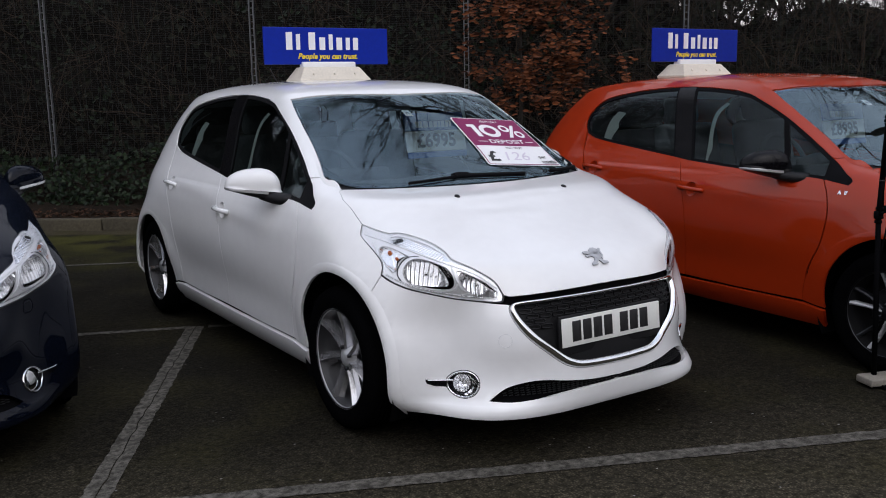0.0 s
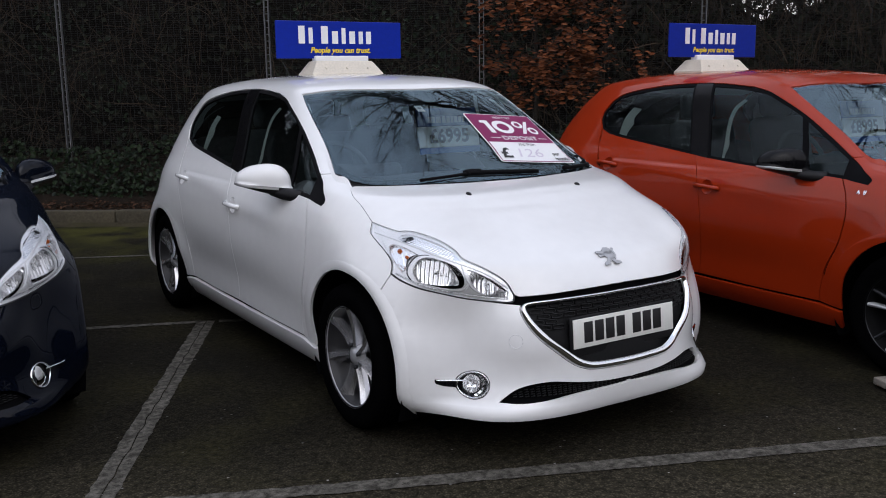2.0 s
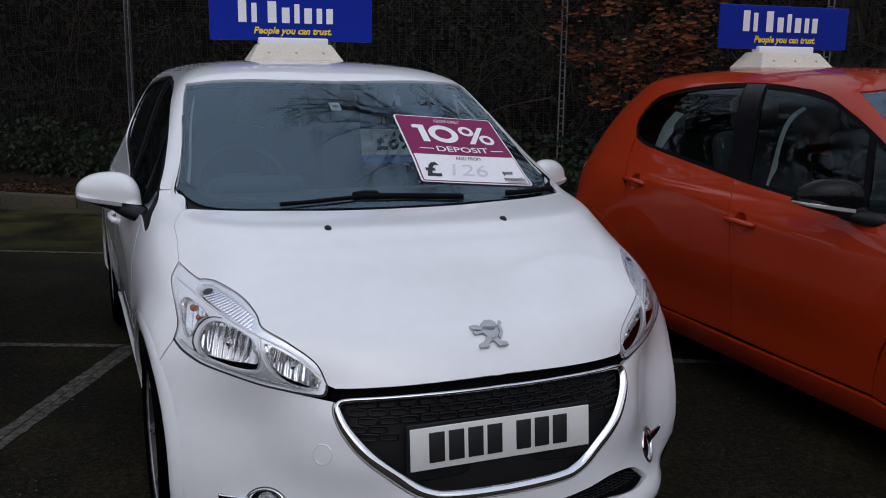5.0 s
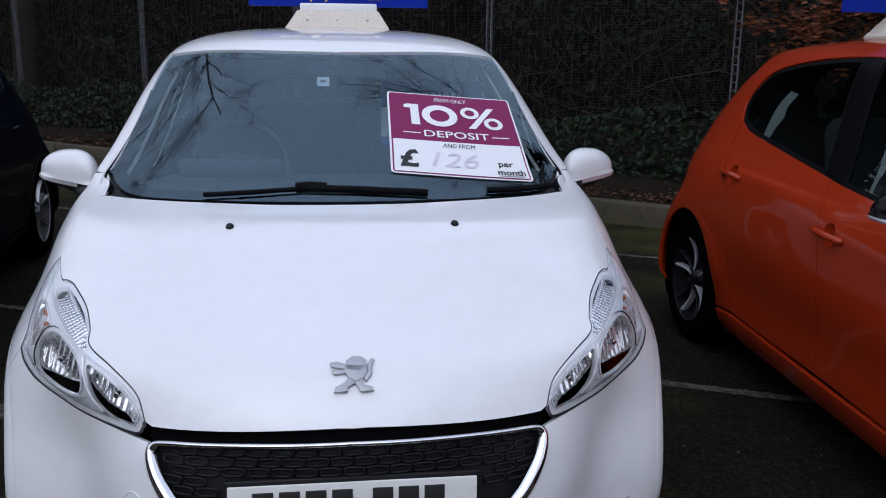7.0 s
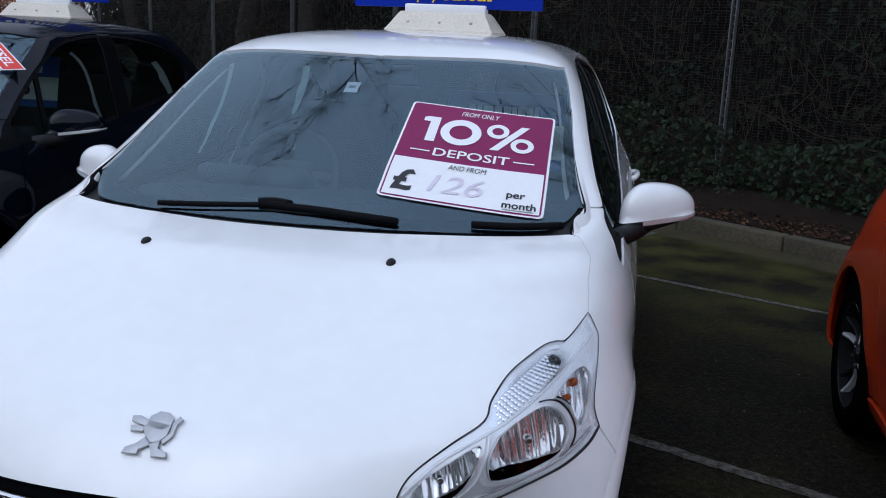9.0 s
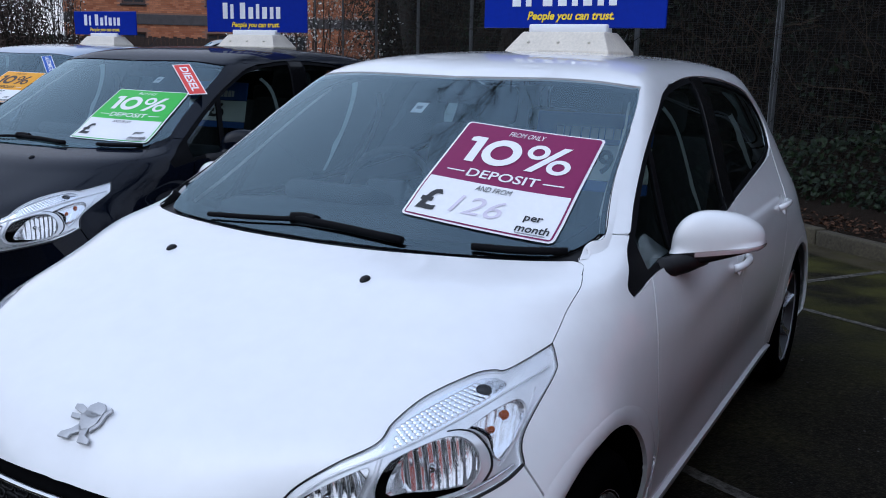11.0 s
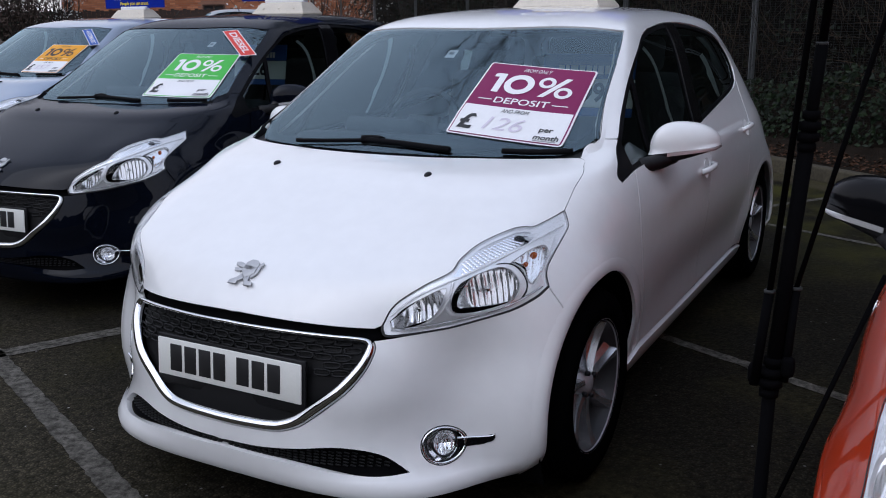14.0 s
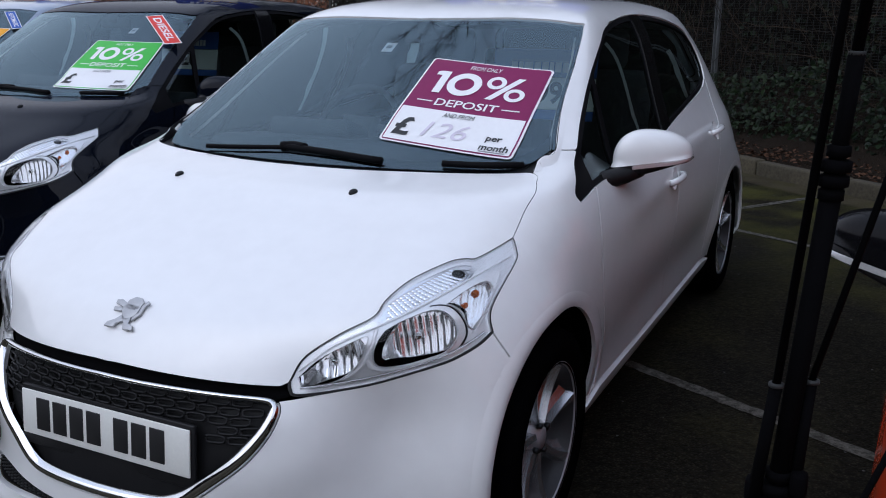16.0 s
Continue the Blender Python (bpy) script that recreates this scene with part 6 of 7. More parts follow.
# ---- fence ----
STEEL = mat("galvanised_steel", (0.13, 0.135, 0.14), 0.55, 0.4, 9, 0.3)
WIRE = mat("dark_fence_wire", (0.012, 0.013, 0.013), 0.7, 0.1, 9, 0.3)
fence = thing("security_fence", "tall dark mesh fence with lattice steel posts", "fence")
tagged(fence, kind="structure")
PITCH, HIGH = 2.43, 3.3
s_post = Vector((1.65, 6.8, 0)).dot(ALONG)
wire_data = post_data = None
turn_f = math.degrees(math.atan2(ALONG.y, ALONG.x))
for i in range(-8, 6):
    base = place(s_post + i * PITCH, FENCE_D - .03, .10)
    m = Matrix.Translation(base) @ pose(0, 0, 0, 0, 0, turn_f)
    if wire_data is None:
        P, fs = [], []

        def bar(a, b, r):
            k = len(P)
            d = (b - a).normalized()
            u = d.orthogonal().normalized()
            w = d.cross(u)
            for c in (a, b):
                P.extend([c + u * r, c + w * r, c - u * r, c - w * r])
            fs.extend([(k + q, k + (q + 1) % 4, k + 4 + (q + 1) % 4, k + 4 + q) for q in range(4)])
        for k in range(32):
            bar(Vector((.04 + k * .0762, .03, 0)), Vector((.04 + k * .0762, .03, HIGH)), .0022)
        for k in range(int(HIGH / .0254)):
            bar(Vector((.02, .026, k * .0254)), Vector((PITCH - .02, .026, k * .0254)), .0019)
        panel_ob = mesh("mesh_panel", P, fs, WIRE, fence, "welded wire mesh panel", smooth=False)
        wire_data = panel_ob.data
        P, fs = [], []
        for x in (-.024, .024):
            k = len(P)
            P += [Vector((x + a, b, z)) for z in (0, HIGH) for a, b in ((-.005, -.02), (.005, -.02), (.005, .02), (-.005, .02))]
            fs += [(k + q, k + (q + 1) % 4, k + 4 + (q + 1) % 4, k + 4 + q) for q in range(4)]
        for q in range(int(HIGH / .075)):
            bar(Vector((-.024, 0, .06 + q * .075)), Vector((.024, 0, .06 + q * .075)), .007)
        post_ob = mesh("post", P, fs, STEEL, fence, "narrow steel lattice post", smooth=False)
        post_data = post_ob.data
    else:
        panel_ob, post_ob = new("mesh_panel", wire_data), new("post", post_data)
        panel_ob.parent = post_ob.parent = fence
    panel_ob.matrix_basis = post_ob.matrix_basis = m


# ---- bare trees ----
def bare_tree(name, base, height, lean, seed, label, spread=.62, depth=6, start=.25, r0=None, reach=None):
    """A trunk that forks into limbs and fine twigs."""
    random.seed(seed)
    trunk_P, trunk_f, P, fs = [], [], [], []

    def limb(p, d, length, r, level):
        store_p, store_f = (trunk_P, trunk_f) if level == 0 else (P, fs)
        n = 7 if level < 2 else 5 if level < 4 else 3
        seg = 10 if level == 0 else 6 if level < 3 else 3
        prev, nodes = None, []
        for i in range(n + 1):
            u = d.orthogonal().normalized()
            w = d.cross(u)
            t = r * (1 - .62 * i / n)
            k = len(store_p)
            store_p.extend([p + t * (math.cos(2 * math.pi * q / seg) * u + math.sin(2 * math.pi * q / seg) * w) for q in range(seg)])
            if prev is not None:
                store_f.extend([(prev + q, prev + (q + 1) % seg, k + (q + 1) % seg, k + q) for q in range(seg)])
            prev = k
            nodes.append((p, d, t))
            bend = .10 if level == 0 else .2
            d = (d + Vector((random.gauss(0, bend), random.gauss(0, bend), random.gauss(.04 if level < 3 else -.02, bend)))).normalized()
            p = p + d * length / n
        if level >= depth:
            return
        kids = (7, 5, 5, 4, 4, 3)[min(level, 5)] * (3 if length > 5 and level == 1 else 1)
        for c in range(kids):
            at = start + (1 - start) * (c + random.random()) / kids if level == 0 else .2 + .8 * (c + random.random()) / kids
            q, dd, t = nodes[min(n, int(at * n + .5))]
            side = dd.orthogonal().normalized()
            side.rotate(Matrix.Rotation(random.uniform(0, 2 * math.pi), 3, dd))
            nd = (dd * (1 - spread * .6) + side * spread * random.uniform(.7, 1.3)).normalized()
            limb(q, nd, length * random.uniform(.48, .72) * (1.05 - .35 * at), t * random.uniform(.55, .75), level + 1)

    def fan(p, d, length, r, level):
        """A long limb with side branches that end in fine hanging twigs."""
        n, seg = (14, 6, 4, 3)[level], (7, 5, 3, 3)[level]
        nodes, prev = [], None
        for i in range(n + 1):
            u = d.orthogonal().normalized()
            w, t, k = d.cross(u), r * (1 - .75 * i / n), len(P)
            P.extend([p + t * (math.cos(2 * math.pi * q / seg) * u + math.sin(2 * math.pi * q / seg) * w) for q in range(seg)])
            if prev is not None:
                fs.extend([(prev + q, prev + (q + 1) % seg, k + (q + 1) % seg, k + q) for q in range(seg)])
            prev = k
            nodes.append((p, d))
            bend = (.07, .13, .17, .2)[level]
            d = (d + Vector((random.gauss(0, bend), random.gauss(0, bend), random.gauss((0, -.03, -.05, -.05)[level], bend)))).normalized()
            p = p + d * length / n
        if level == 3:
            return
        for c in range((36, 13, 7)[level]):
            q, dd = nodes[int(((.25, .15, .2)[level] + (1 - (.25, .15, .2)[level]) * random.random()) * n)]
            side = dd.orthogonal().normalized()
            side.rotate(Matrix.Rotation(random.uniform(0, 2 * math.pi), 3, dd))
            side.z *= .5
            fan(q, (dd * .65 + side * .75).normalized(), random.uniform(*((1.2, 3.2), (.5, 1.3), (.2, .55))[level]), (.017, .0075, .0045)[level], level + 1)
    limb(Vector(base), Vector(lean).normalized(), height * .62, r0 or height * .016, 0)
    if reach:
        rise, tip, ends = reach
        p0 = Vector(base) + Vector(lean).normalized() * rise
        if not ends:
            fan(p0, (Vector(tip) - p0).normalized(), (Vector(tip) - p0).length, .055, 0)
        else:  # a bough that breaks into a spray
            bough = [p0 + (Vector(tip) - p0) * k / 6 + Vector((0, 0, .5 * math.sin(math.pi * k / 6))) for k in range(7)]
            bm = tube_bm(bough, .085, 8)
            for e in ends:
                for k in range(3):
                    p = bough[random.choice((4, 5, 6))]
                    q = Vector(e) + Vector([random.gauss(0, .35) for _ in range(3)])
                    fan(p, (q - p).normalized(), (q - p).length, .030, 1)
    tree = thing(name, label, "tree", "bare trees")
    mesh("trunk", trunk_P, trunk_f, BARK, tree)
    mesh("crown", P, fs, BARK, tree, "bare branches and twigs")
    if reach and reach[2]:
        part("bough", bm, BARK, tree, "long bough over the parked cars")
    return tree


for s, d, h, lean, seed, deep, reach in ((2.6, 1.8, 13, (.03, .02, 1), 51, 4, (6.6, (4.9, 5.0, 9.7), ((.9, 5.9, 10.9), (2.6, 5.6, 10.9), (1.3, 5.0, 11.2), (1.7, 4.7, 11.0), (1.4, 4.0, 11.2), (2.5, 3.4, 11.1), (3.3, 3.0, 10.9), (4.3, 2.7, 10.6), (5.6, 2.7, 10.0)))), (5.4, 2.2, 15, (.10, .04, 1), 52, 5, None), (8.0, 2.4, 14, (-.1, -.15, 1), 53, 5, None),
                                         (-12.0, 1.5, 14, (-.02, .04, 1), 54, 4, (6.6, (-1.7, 4.4, 7.3), ())), (-11.5, 3.0, 15, (.02, -.30, 1), 55, 5, None),
                                         (-14.5, 1.6, 15, (.03, -.12, 1), 56, 5, None), (-17.0, 2.2, 16, (.06, -.10, 1), 57, 5, None), (-19.5, 1.8, 15, (.04, -.05, 1), 58, 5, None)):
    bare_tree("bare_tree", place(s, FENCE_D + d), h, lean, seed, "tall leafless tree behind the fence, branches over the cars", depth=deep, reach=reach)
for k, (s, d) in enumerate(((1.6, 3.2), (2.9, 3.6), (4.4, 3.0), (5.2, 4.0), (6.4, 3.3), (7.2, 4.4), (9.0, 3.5), (10.2, 4.2), (12, 3.6), (1.0, 2.8), (1.9, 2.6), (2.3, 4.4), (2.6, 2.9), (3.2, 2.6), (3.5, 4.2), (3.9, 2.8), (4.8, 2.7))):
    bare_tree("thin_tree", place(s, FENCE_D + d), 6.5, (random.uniform(-.1, .1), -.05, 1), 60 + k, "thin leafless sapling behind the fence", depth=4, start=.1, r0=.06, spread=.5)

# ---- the copper-leaved bush that grows through the fence ----
random.seed(77)
bush = thing("beech_bush", "young beech with dry copper leaves grown through the fence", "bush")
P, fs, spots = [], [], []
s_c = s_post + PITCH
stems = bmesh.new()
for k in range(76):
    s0 = s_c + .45 + random.gauss(.38, .36)
    z0 = random.choice((1.35, 1.5, 1.65, 2.1, 2.3, 2.5, 2.8, 3.0)) + random.uniform(-.12, .2)
    p = place(s0, FENCE_D + .1, z0)
    d = (ALONG * random.gauss(.25, .7) - ACROSS * random.uniform(.3, .9) + UP * random.gauss(-.05, .35)).normalized()
    pts = [p]
    n, length = 6, random.uniform(.25, .75) * (1.2 if z0 > 1.8 else .6)
    for i in range(n):
        d = (d + Vector((random.gauss(0, .15), random.gauss(0, .15), random.gauss(-.05, .15)))).normalized()
        p = p + d * length / n
        pts.append(p)
        for _ in range(7):
            spots.append((p + Vector((random.gauss(0, .06), random.gauss(0, .05), random.gauss(-.03, .06))), -ACROSS * .7 + UP * .3))
    tube_bm(pts, .005, 4, stems, lambda u: 1 - .6 * u)
tube_bm([place(s_c + .55, FENCE_D + .15, .1), place(s_c + .62, FENCE_D + .12, 1.2), place(s_c + .6, FENCE_D + .1, 2.2), place(s_c + .75, FENCE_D + .1, 3.2)], .03, 8, stems, lambda u: 1 - .6 * u)
part("woody_base", stems, BARK, bush)
lv = leaves("foliage", spots, .031, BEECH, "dry copper beech leaves", "leaves", flat=.8, long=2.6, tip_down=3.5)
for key in ("category", "kind"):
    if key in lv:
        del lv[key]
lv.parent = bush

# ---- folded banner stand between the cars ----
stand = thing("banner_stand", "black folded banner stand with tubular poles on a small foot", "stand")
mx, my = 1.508, -1.012
foot = part("foot", box_bm((.21, .11, .035), pose(mx - .02, my + .01, .030, 0, 0, -20), .006), mat("grey_wood_block", (.20, .18, .15), .8, 0, 8, .25, .3), stand, "grey block under the pole")
part("foot_bar", box_bm((.15, .03, .02), pose(mx - .02, my - .055, .010, 0, 0, -20), .004), STAND_BLACK, stand)


def mast_at(z, dx=0.0, dy=0.0):
    """The leaning axis of the stand."""
    return Vector((1.469 + .066 * (z - .80) + dx, -.940 + dy, z))


part("pole", tube_bm([(1.462, -.972, .03), mast_at(.78)], .0120, 12), STAND_BLACK, stand, "thin lower pole")
part("mast", tube_bm([mast_at(.76), mast_at(1.24)], .0130, 14), STAND_BLACK, stand, "thick upper tube")
part("mast", tube_bm([mast_at(1.22), mast_at(1.372)], .0098, 12), STAND_BLACK, stand)
part("mast_top", tube_bm([mast_at(1.36), mast_at(2.6)], .0070, 12), STAND_BLACK, stand)
part("side_pole", tube_bm([mast_at(.78, -.026, -.012), mast_at(.955, -.022, -.012)], .0085, 10), STAND_BLACK, stand)
part("side_pole", tube_bm([mast_at(.95, -.022, -.012), mast_at(2.6, -.018, -.012)], .0055, 8), STAND_BLACK, stand, "thin side pole")
part("leaning_rod", tube_bm([mast_at(.79, .022), (1.497, -.932, .960)], .0080, 10), STAND_BLACK, stand)
part("leaning_rod", tube_bm([(1.496, -.932, .955), (1.555, -.930, 1.226), (1.590, -.93, 1.387), (1.68, -.93, 1.80)], .0045, 8), STAND_BLACK, stand, "thin leaning rod")
part("guy_rod", tube_bm([(1.460, -.94, .45), (1.633, -.93, .999)], .0045, 8), STAND_BLACK, stand)
for z, r in ((.765, .017), (.785, .021), (.805, .021), (.825, .017), (1.205, .015), (1.222, .018), (1.240, .018), (1.258, .014)):
    part("collar", lathe_bm([(r * .6, -.008), (r, -.006), (r, .006), (r * .6, .008)], 20, Matrix.Translation(mast_at(z))), STAND_BLACK, stand)
for dx, z in ((-.028, .80), (.026, .82)):
    part("clamp", box_bm((.022, .024, .036), Matrix.Translation(mast_at(z, dx, -.006)), .007), STAND_BLACK, stand)
for p in (mast_at(.955, -.022, -.012), Vector((1.4975, -.932, .960)), mast_at(1.372)):
    part("end_cap", lathe_bm([(.0085, -.003), (.0098, -.002), (.0098, .002), (.006, .003)], 16, Matrix.Translation(p)), WIRE, stand)

# small bright trim badge on the wing of the orange car, drawn as plain strokes
for dy, tilt in ((-.020, 24), (-.014, -24), (.012, 0), (.020, 12)):
    p, n = skin(at_side(.268 - dy, .862), V(.862), .001)
    bm = box_bm((.006, .022, .003), frame_at(p, n) @ pose(0, 0, .001, 0, 0, tilt), .0008)
    part("wing_badge", flip_x(bm), CHROME, orange_car, "small bright wing badge")

# ---- far left: brick building, palings, shrubs, a parked car ----
BRICK = leaf_mat("red_brick", (0.36, 0.13, 0.065), (0.58, 0.25, 0.13), 0.85)
MORTAR = mat("mortar_wall", (0.30, 0.16, 0.11), 0.9, 0, 2, 0.2)
FRAME_WOOD = mat("brown_window_frame", (0.10, 0.055, 0.04), 0.5, 0, 9, 0.2)
DARK_GLASS = mat("dim_window_pane", (0.05, 0.055, 0.06), 0.08, 0, 3, 0.1)
ROOF_TILE = mat("dark_roof_tile", (0.06, 0.05, 0.05), 0.8, 0, 6, 0.3)
far = Matrix.Translation((-25.4, 27.5, 0)) @ pose(0, 0, 0, 0, 0, 43)
house = thing("brick_building", "two-storey red brick building with brown framed windows", "building", m=far)
wall_bm = bmesh.new()
WIN = [(-3.55, 3.15), (-.3, 3.15), (2.9, 3.15), (-3.55, .9), (-.3, .9), (2.9, .9)]
xs = [-6.2] + sorted({x + o for x, _ in WIN for o in (-.45, .45)}) + [6.4]
zs = [0, .9, 2.05, 3.15, 4.35, 6.2]
for i in range(len(xs) - 1):
    for j in range(len(zs) - 1):
        if i % 2 == 1 and j % 2 == 1:
            continue
        box_bm((xs[i + 1] - xs[i], .3, zs[j + 1] - zs[j]), pose((xs[i] + xs[i + 1]) / 2, .15, (zs[j] + zs[j + 1]) / 2), 0, wall_bm)
part("wall", wall_bm, MORTAR, house, "red brick front wall", smooth=False)
part("side_wall", box_bm((.3, 8, 6.2), pose(-6.05, 4.3, 3.1)), MORTAR, house, smooth=False)
part("side_wall", box_bm((.3, 8, 6.2), pose(6.25, 4.3, 3.1)), MORTAR, house, smooth=False)
part("back_wall", box_bm((12.6, .3, 6.2), pose(.1, 8.4, 3.1)), MORTAR, house, smooth=False)
roof_bm = prism_bm([(-.5, 6.2), (9.2, 6.2), (4.35, 9.0)], 13.4, pose(-6.6, 0, 0, 90, 0, 90))
part("roof", roof_bm, ROOF_TILE, house, "dark tiled roof", smooth=False)
part("string_course", box_bm((12.6, .05, .40), pose(.1, -.027, 2.55), .01), mat("dark_band_brick", (.085, .075, .075), .8, 0, 5, .3), house, "dark band between the storeys", smooth=False)
part("downpipe", tube_bm([(-5.9, -.08, 0), (-5.9, -.08, 6.1)], .05, 8), FRAME_WOOD, house)
for x, z in WIN:
    h = 1.2 if z > 2 else 1.15
    wnd = part("window", box_bm((.9, .06, .07), pose(x, .10, z + .035), .008), FRAME_WOOD, house, "brown framed window", smooth=False)
    for dx, w, hh, dz in ((-.415, .07, h, h / 2), (.415, .07, h, h / 2), (0, .06, h, h / 2)):
        part("window_frame", box_bm((w, .06, hh), pose(x + dx, .10, z + dz), .006), FRAME_WOOD, wnd, smooth=False)
    part("window_frame", box_bm((.9, .06, .07), pose(x, .10, z + h - .035), .006), FRAME_WOOD, wnd, smooth=False)
    part("window_sill", box_bm((1.0, .14, .06), pose(x, -.02, z - .03), .008), ROOF_TILE, wnd, smooth=False)
    for dx in (-.21, .21):
        part("pane", box_bm((.36, .01, h - .1), pose(x + dx, .13, z + h / 2)), DARK_GLASS, wnd, smooth=False)
# courses of bricks on the part of the wall that shows
P, fs = [], []
random.seed(5)
for r in range(80):
    z = .04 + r * .075
    x = -6.2 + (.1125 if r % 2 else 0)
    while x < 6.2:
        blocked = any(abs(x + .107 - wx) < .56 and wz - .12 < z < wz + 1.25 for wx, wz in WIN) or 2.33 < z < 2.77
        if not blocked:
            k = len(P)
            y = -.008 - random.random() * .004
            P += [(x, y, z), (x + .215, y, z), (x + .215, y, z + .065), (x, y, z + .065), (x, .001, z), (x + .215, .001, z), (x + .215, .001, z + .065), (x, .001, z + .065)]
            fs += [(k, k + 1, k + 2, k + 3), (k + 3, k + 2, k + 6, k + 7), (k, k + 4, k + 5, k + 1), (k, k + 3, k + 7, k + 4), (k + 1, k + 5, k + 6, k + 2)]
        x += .225
tagged(mesh("brickwork", P, fs, BRICK, house, smooth=False), kind="stuff")
# green palings and low rail
PALE_GREEN = mat("dark_green_paling", (0.035, 0.065, 0.035), 0.7, 0, 6, 0.3)
pal = thing("paling_fence", "dark green upright paling fence", "fence", m=Matrix.Translation((-26.6, 18.7, 0)) @ pose(0, 0, 0, 0, 0, 52))
paling_data = None
for k in range(46):
    if paling_data is None:
        o = part("paling", box_bm((.07, .02, 1.75), pose(0, 0, .9), .004), PALE_GREEN, pal, smooth=False)
        paling_data = o.data
    else:
        o = new("paling", paling_data)
        o.parent = pal
    o.matrix_basis = Matrix.Translation((-3.6 + k * .105, 0, 0))
for z in (.45, 1.4):
    part("rail", box_bm((4.9, .04, .07), pose(-1.2, .03, z), .005), PALE_GREEN, pal, smooth=False)
boards = thing("board_fence", "dark brown close-boarded timber fence", "fence", m=Matrix.Translation((-28.2, 18.3, 0)) @ pose(0, 0, 0, 0, 0, 52))
BOARD_WOOD = mat("brown_stained_board", (0.050, 0.032, 0.024), 0.85, 0, 5, 0.4, 0.3)
board_data = None
for k in range(62):
    if board_data is None:
        o = part("board", box_bm((.142, .025, 1.85), pose(0, 0, .925), .003), BOARD_WOOD, boards, smooth=False)
        board_data = o.data
    else:
        o = new("board", board_data)
        o.parent = boards
    o.matrix_basis = Matrix.Translation((k * .146, .006 * (k % 2), -.03 * (k % 3)))
for z in (.4, 1.5):
    part("rail", box_bm((9.1, .05, .09), pose(4.5, .05, z), .006), BOARD_WOOD, boards, smooth=False)
rail = thing("timber_rail", "low weathered timber rail at the edge of the lot", "rail", m=Matrix.Translation((-21.5, 14.2, 0)) @ pose(0, 0, 0, 0, 0, 50))
WOOD = mat("weathered_timber", (0.14, 0.12, 0.10), 0.85, 0, 7, 0.3, 0.3)
for k in range(7):
    part("post", box_bm((.10, .10, 1.0), pose(-6 + 2 * k, 0, .5), .01), WOOD, rail, smooth=False)
part("rail_bar", box_bm((12.2, .05, .12), pose(0, -.07, .88), .01), WOOD, rail, smooth=False)
part("rail_bar", box_bm((12.2, .05, .12), pose(0, -.07, .45), .01), WOOD, rail, smooth=False)
# lighter strip of far hedge, shrubs in bud and in blossom
random.seed(90)


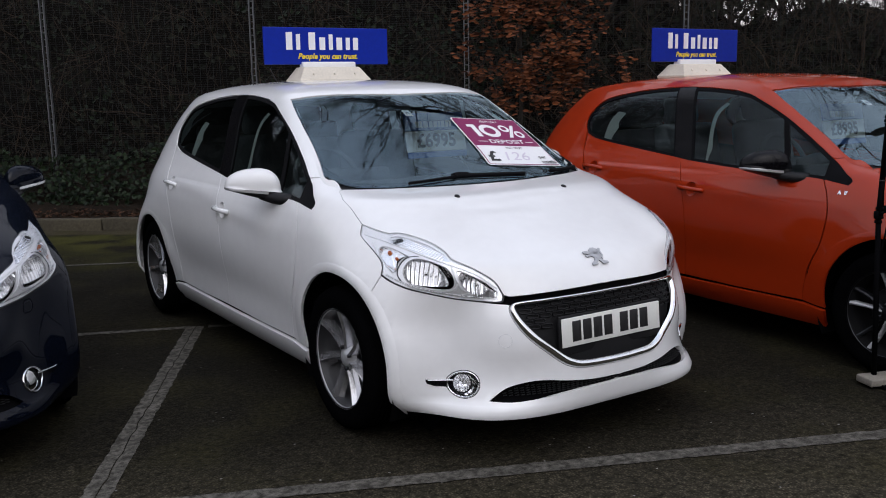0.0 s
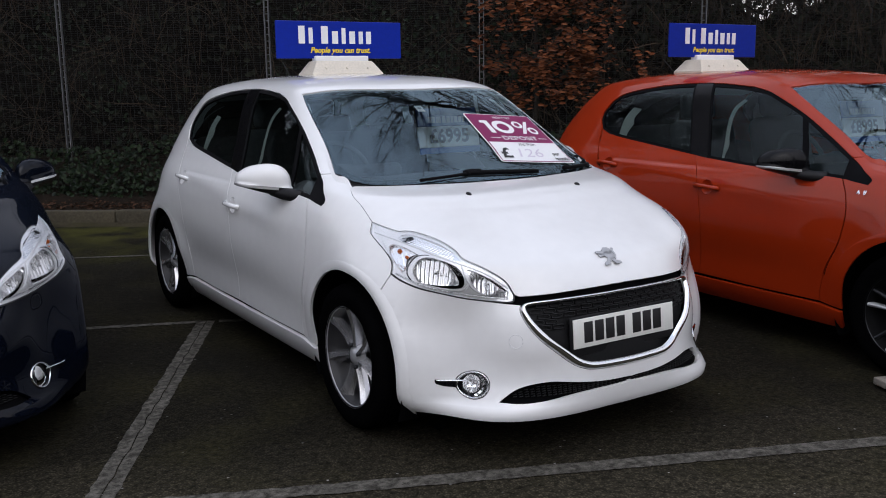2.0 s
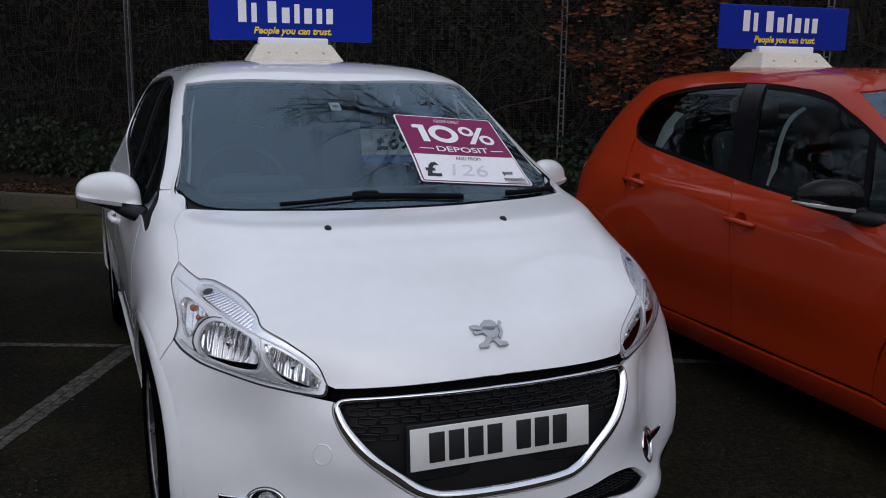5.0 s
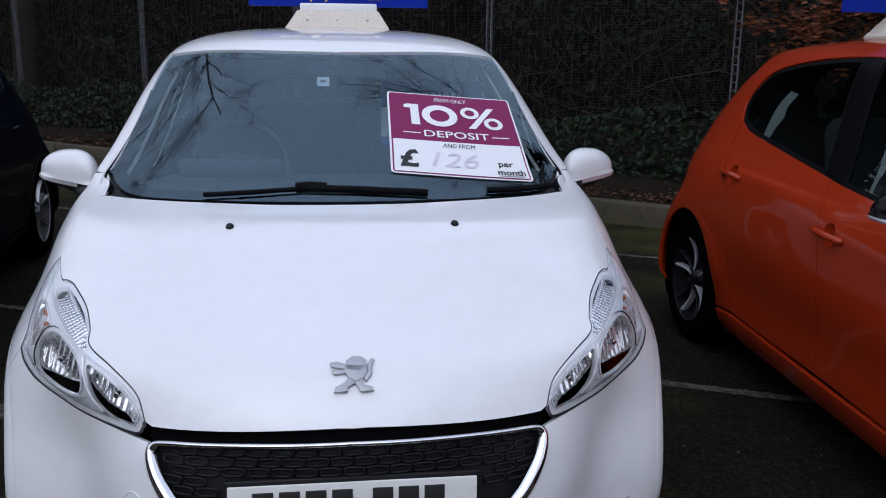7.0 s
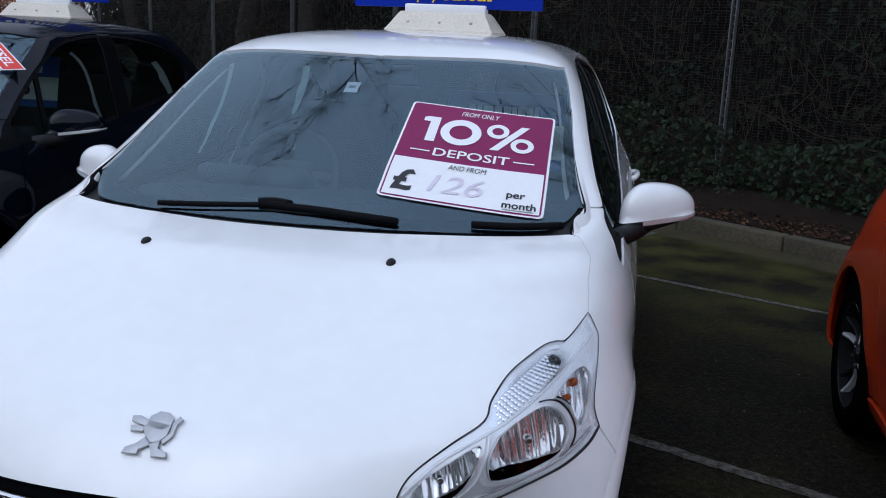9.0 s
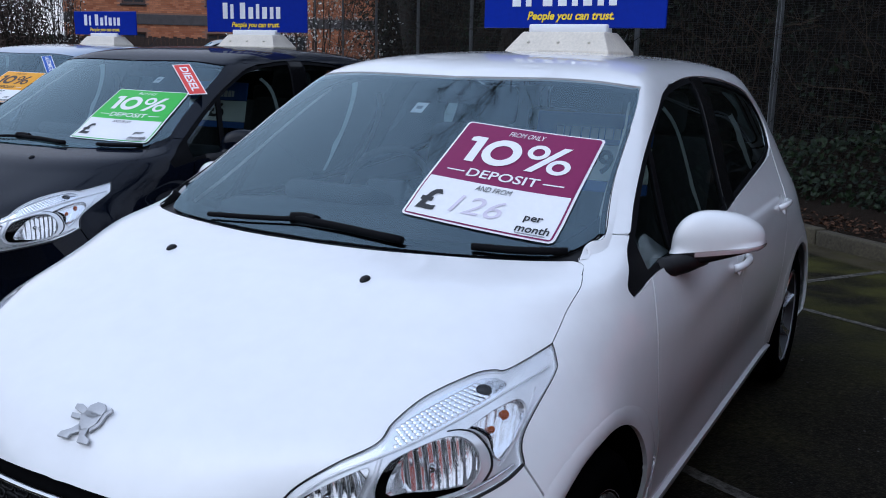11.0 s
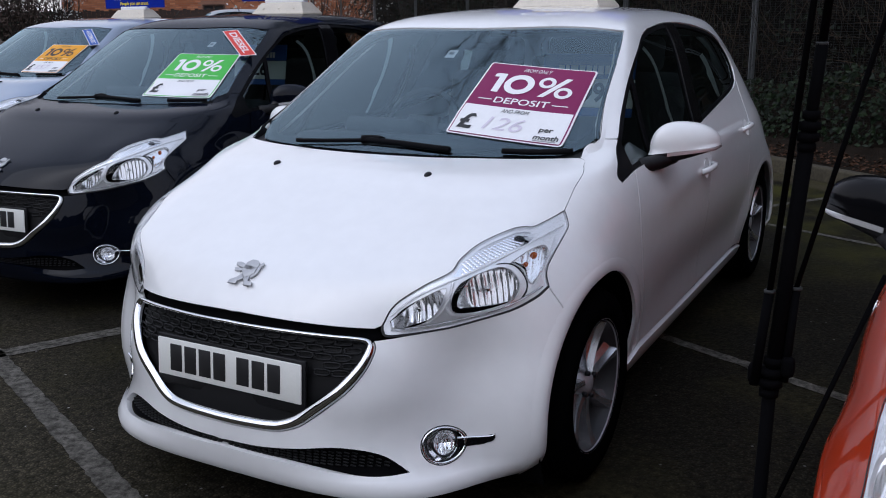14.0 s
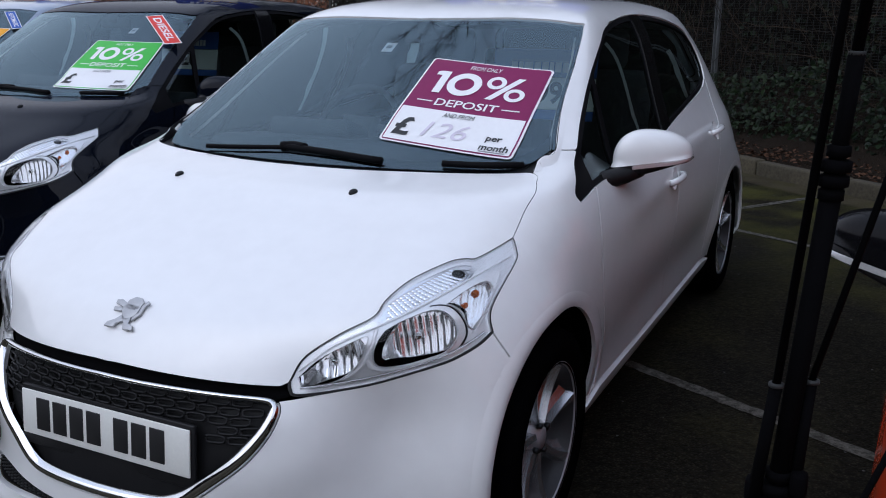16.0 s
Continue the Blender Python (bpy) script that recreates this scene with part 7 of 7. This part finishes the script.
def shrub(name, c, r, h, material, label, count, leaf):
    ob = thing(name, label, "shrub")
    stems = bmesh.new()
    spots = []
    for k in range(40):
        a, e = random.uniform(0, 2 * math.pi), random.uniform(.5, 1.4)
        d = Vector((math.cos(a) * math.cos(e), math.sin(a) * math.cos(e), math.sin(e)))
        pts = [Vector((*c, 0)) + Vector((random.gauss(0, .1), random.gauss(0, .1), 0))]
        for i in range(6):
            pts.append(pts[-1] + Vector((d.x * r / 3.5, d.y * r / 3.5, d.z * h / 5)) * random.uniform(.7, 1.1) + Vector((random.gauss(0, .08), random.gauss(0, .08), 0)))
        tube_bm(pts, .02, 4, stems, lambda u: 1 - .75 * u)
        for _ in range(count // 40):
            i = random.randrange(2, 7)
            spots.append((pts[i] + Vector((random.gauss(0, r * .16), random.gauss(0, r * .16), random.gauss(0, h * .08))), UP))
    part("woody_base", stems, BARK, ob)
    lv = leaves("foliage", spots, leaf, material, "", "leaves", flat=1.5)
    for key in ("category", "kind", "label"):
        if key in lv:
            del lv[key]
    lv.parent = ob


BLOSSOM = leaf_mat("white_blossom", (0.55, 0.55, 0.50), (0.80, 0.79, 0.76), 0.7)
BUD = leaf_mat("brown_bud", (0.055, 0.040, 0.034), (0.13, 0.095, 0.08), 0.8)
shrub("blossom_shrub", (-13.2, 17.6), 1.5, 3.6, BLOSSOM, "shrub in white spring blossom behind the fence", 1600, .05)
shrub("bare_shrub", (-25.0, 17.7), 1.5, 5.2, BUD, "brown leafless shrub beside the palings", 5200, .06)
shrub("bare_shrub", (-26.6, 17.6), 1.7, 5.4, BUD, "brown leafless shrub beside the palings", 5200, .06)
shrub("bare_shrub", (-28.6, 18.0), 1.9, 5.6, BUD, "brown leafless shrub beside the palings", 5200, .07)
shrub("blossom_shrub", (-25.2, 19.4), .8, 4.4, BLOSSOM, "thin shrub in pale blossom by the brick building", 900, .045)
shrub("dark_shrub", (-31.5, 19.0), 2.6, 5.0, leaf_mat("dull_leaf", (.02, .03, .015), (.05, .06, .03), .6), "dark evergreen shrub at the lot's edge", 2600, .09)
far_car = copy_thing(white_car, Matrix.Translation((-19.4, 18.9, 0)) @ pose(0, 0, 0, 0, 0, -45) @ Matrix.Diagonal((1, 1.1, 1.2, 1)))
far_car.name = "silver_estate_car"
tagged(far_car, "silver car parked far off before the brick building", "car", "far cars")
repaint(far_car, PAINT_WHITE, paint("silver_paint", (.42, .43, .44), flake=.6))
# unseen dark band added round the lot; it blocks low sky and darkens reflections
P, fs = [], []
for k in range(121):
    a = radians(150 + 250 * k / 120)
    low = .55 if k > 84 else 1.35 if k > 20 else 1
    for z in (0, 3.4 * low, (6.8 + 1.4 * noise.noise((k * .35, 0, 0))) * low):
        r = 34 + 1.2 * noise.noise((k * .5, z, 3))
        P.append((r * math.cos(a), r * math.sin(a) - 4, z))
for k in range(120):
    for j in range(2):
        i = k * 3 + j
        fs.append((i, i + 1, i + 4, i + 3))
tagged(mesh("far_hedge", P, fs, DARK_BACKING), "unseen dark band added round the car park to block low sky", "hedge", kind="structure")
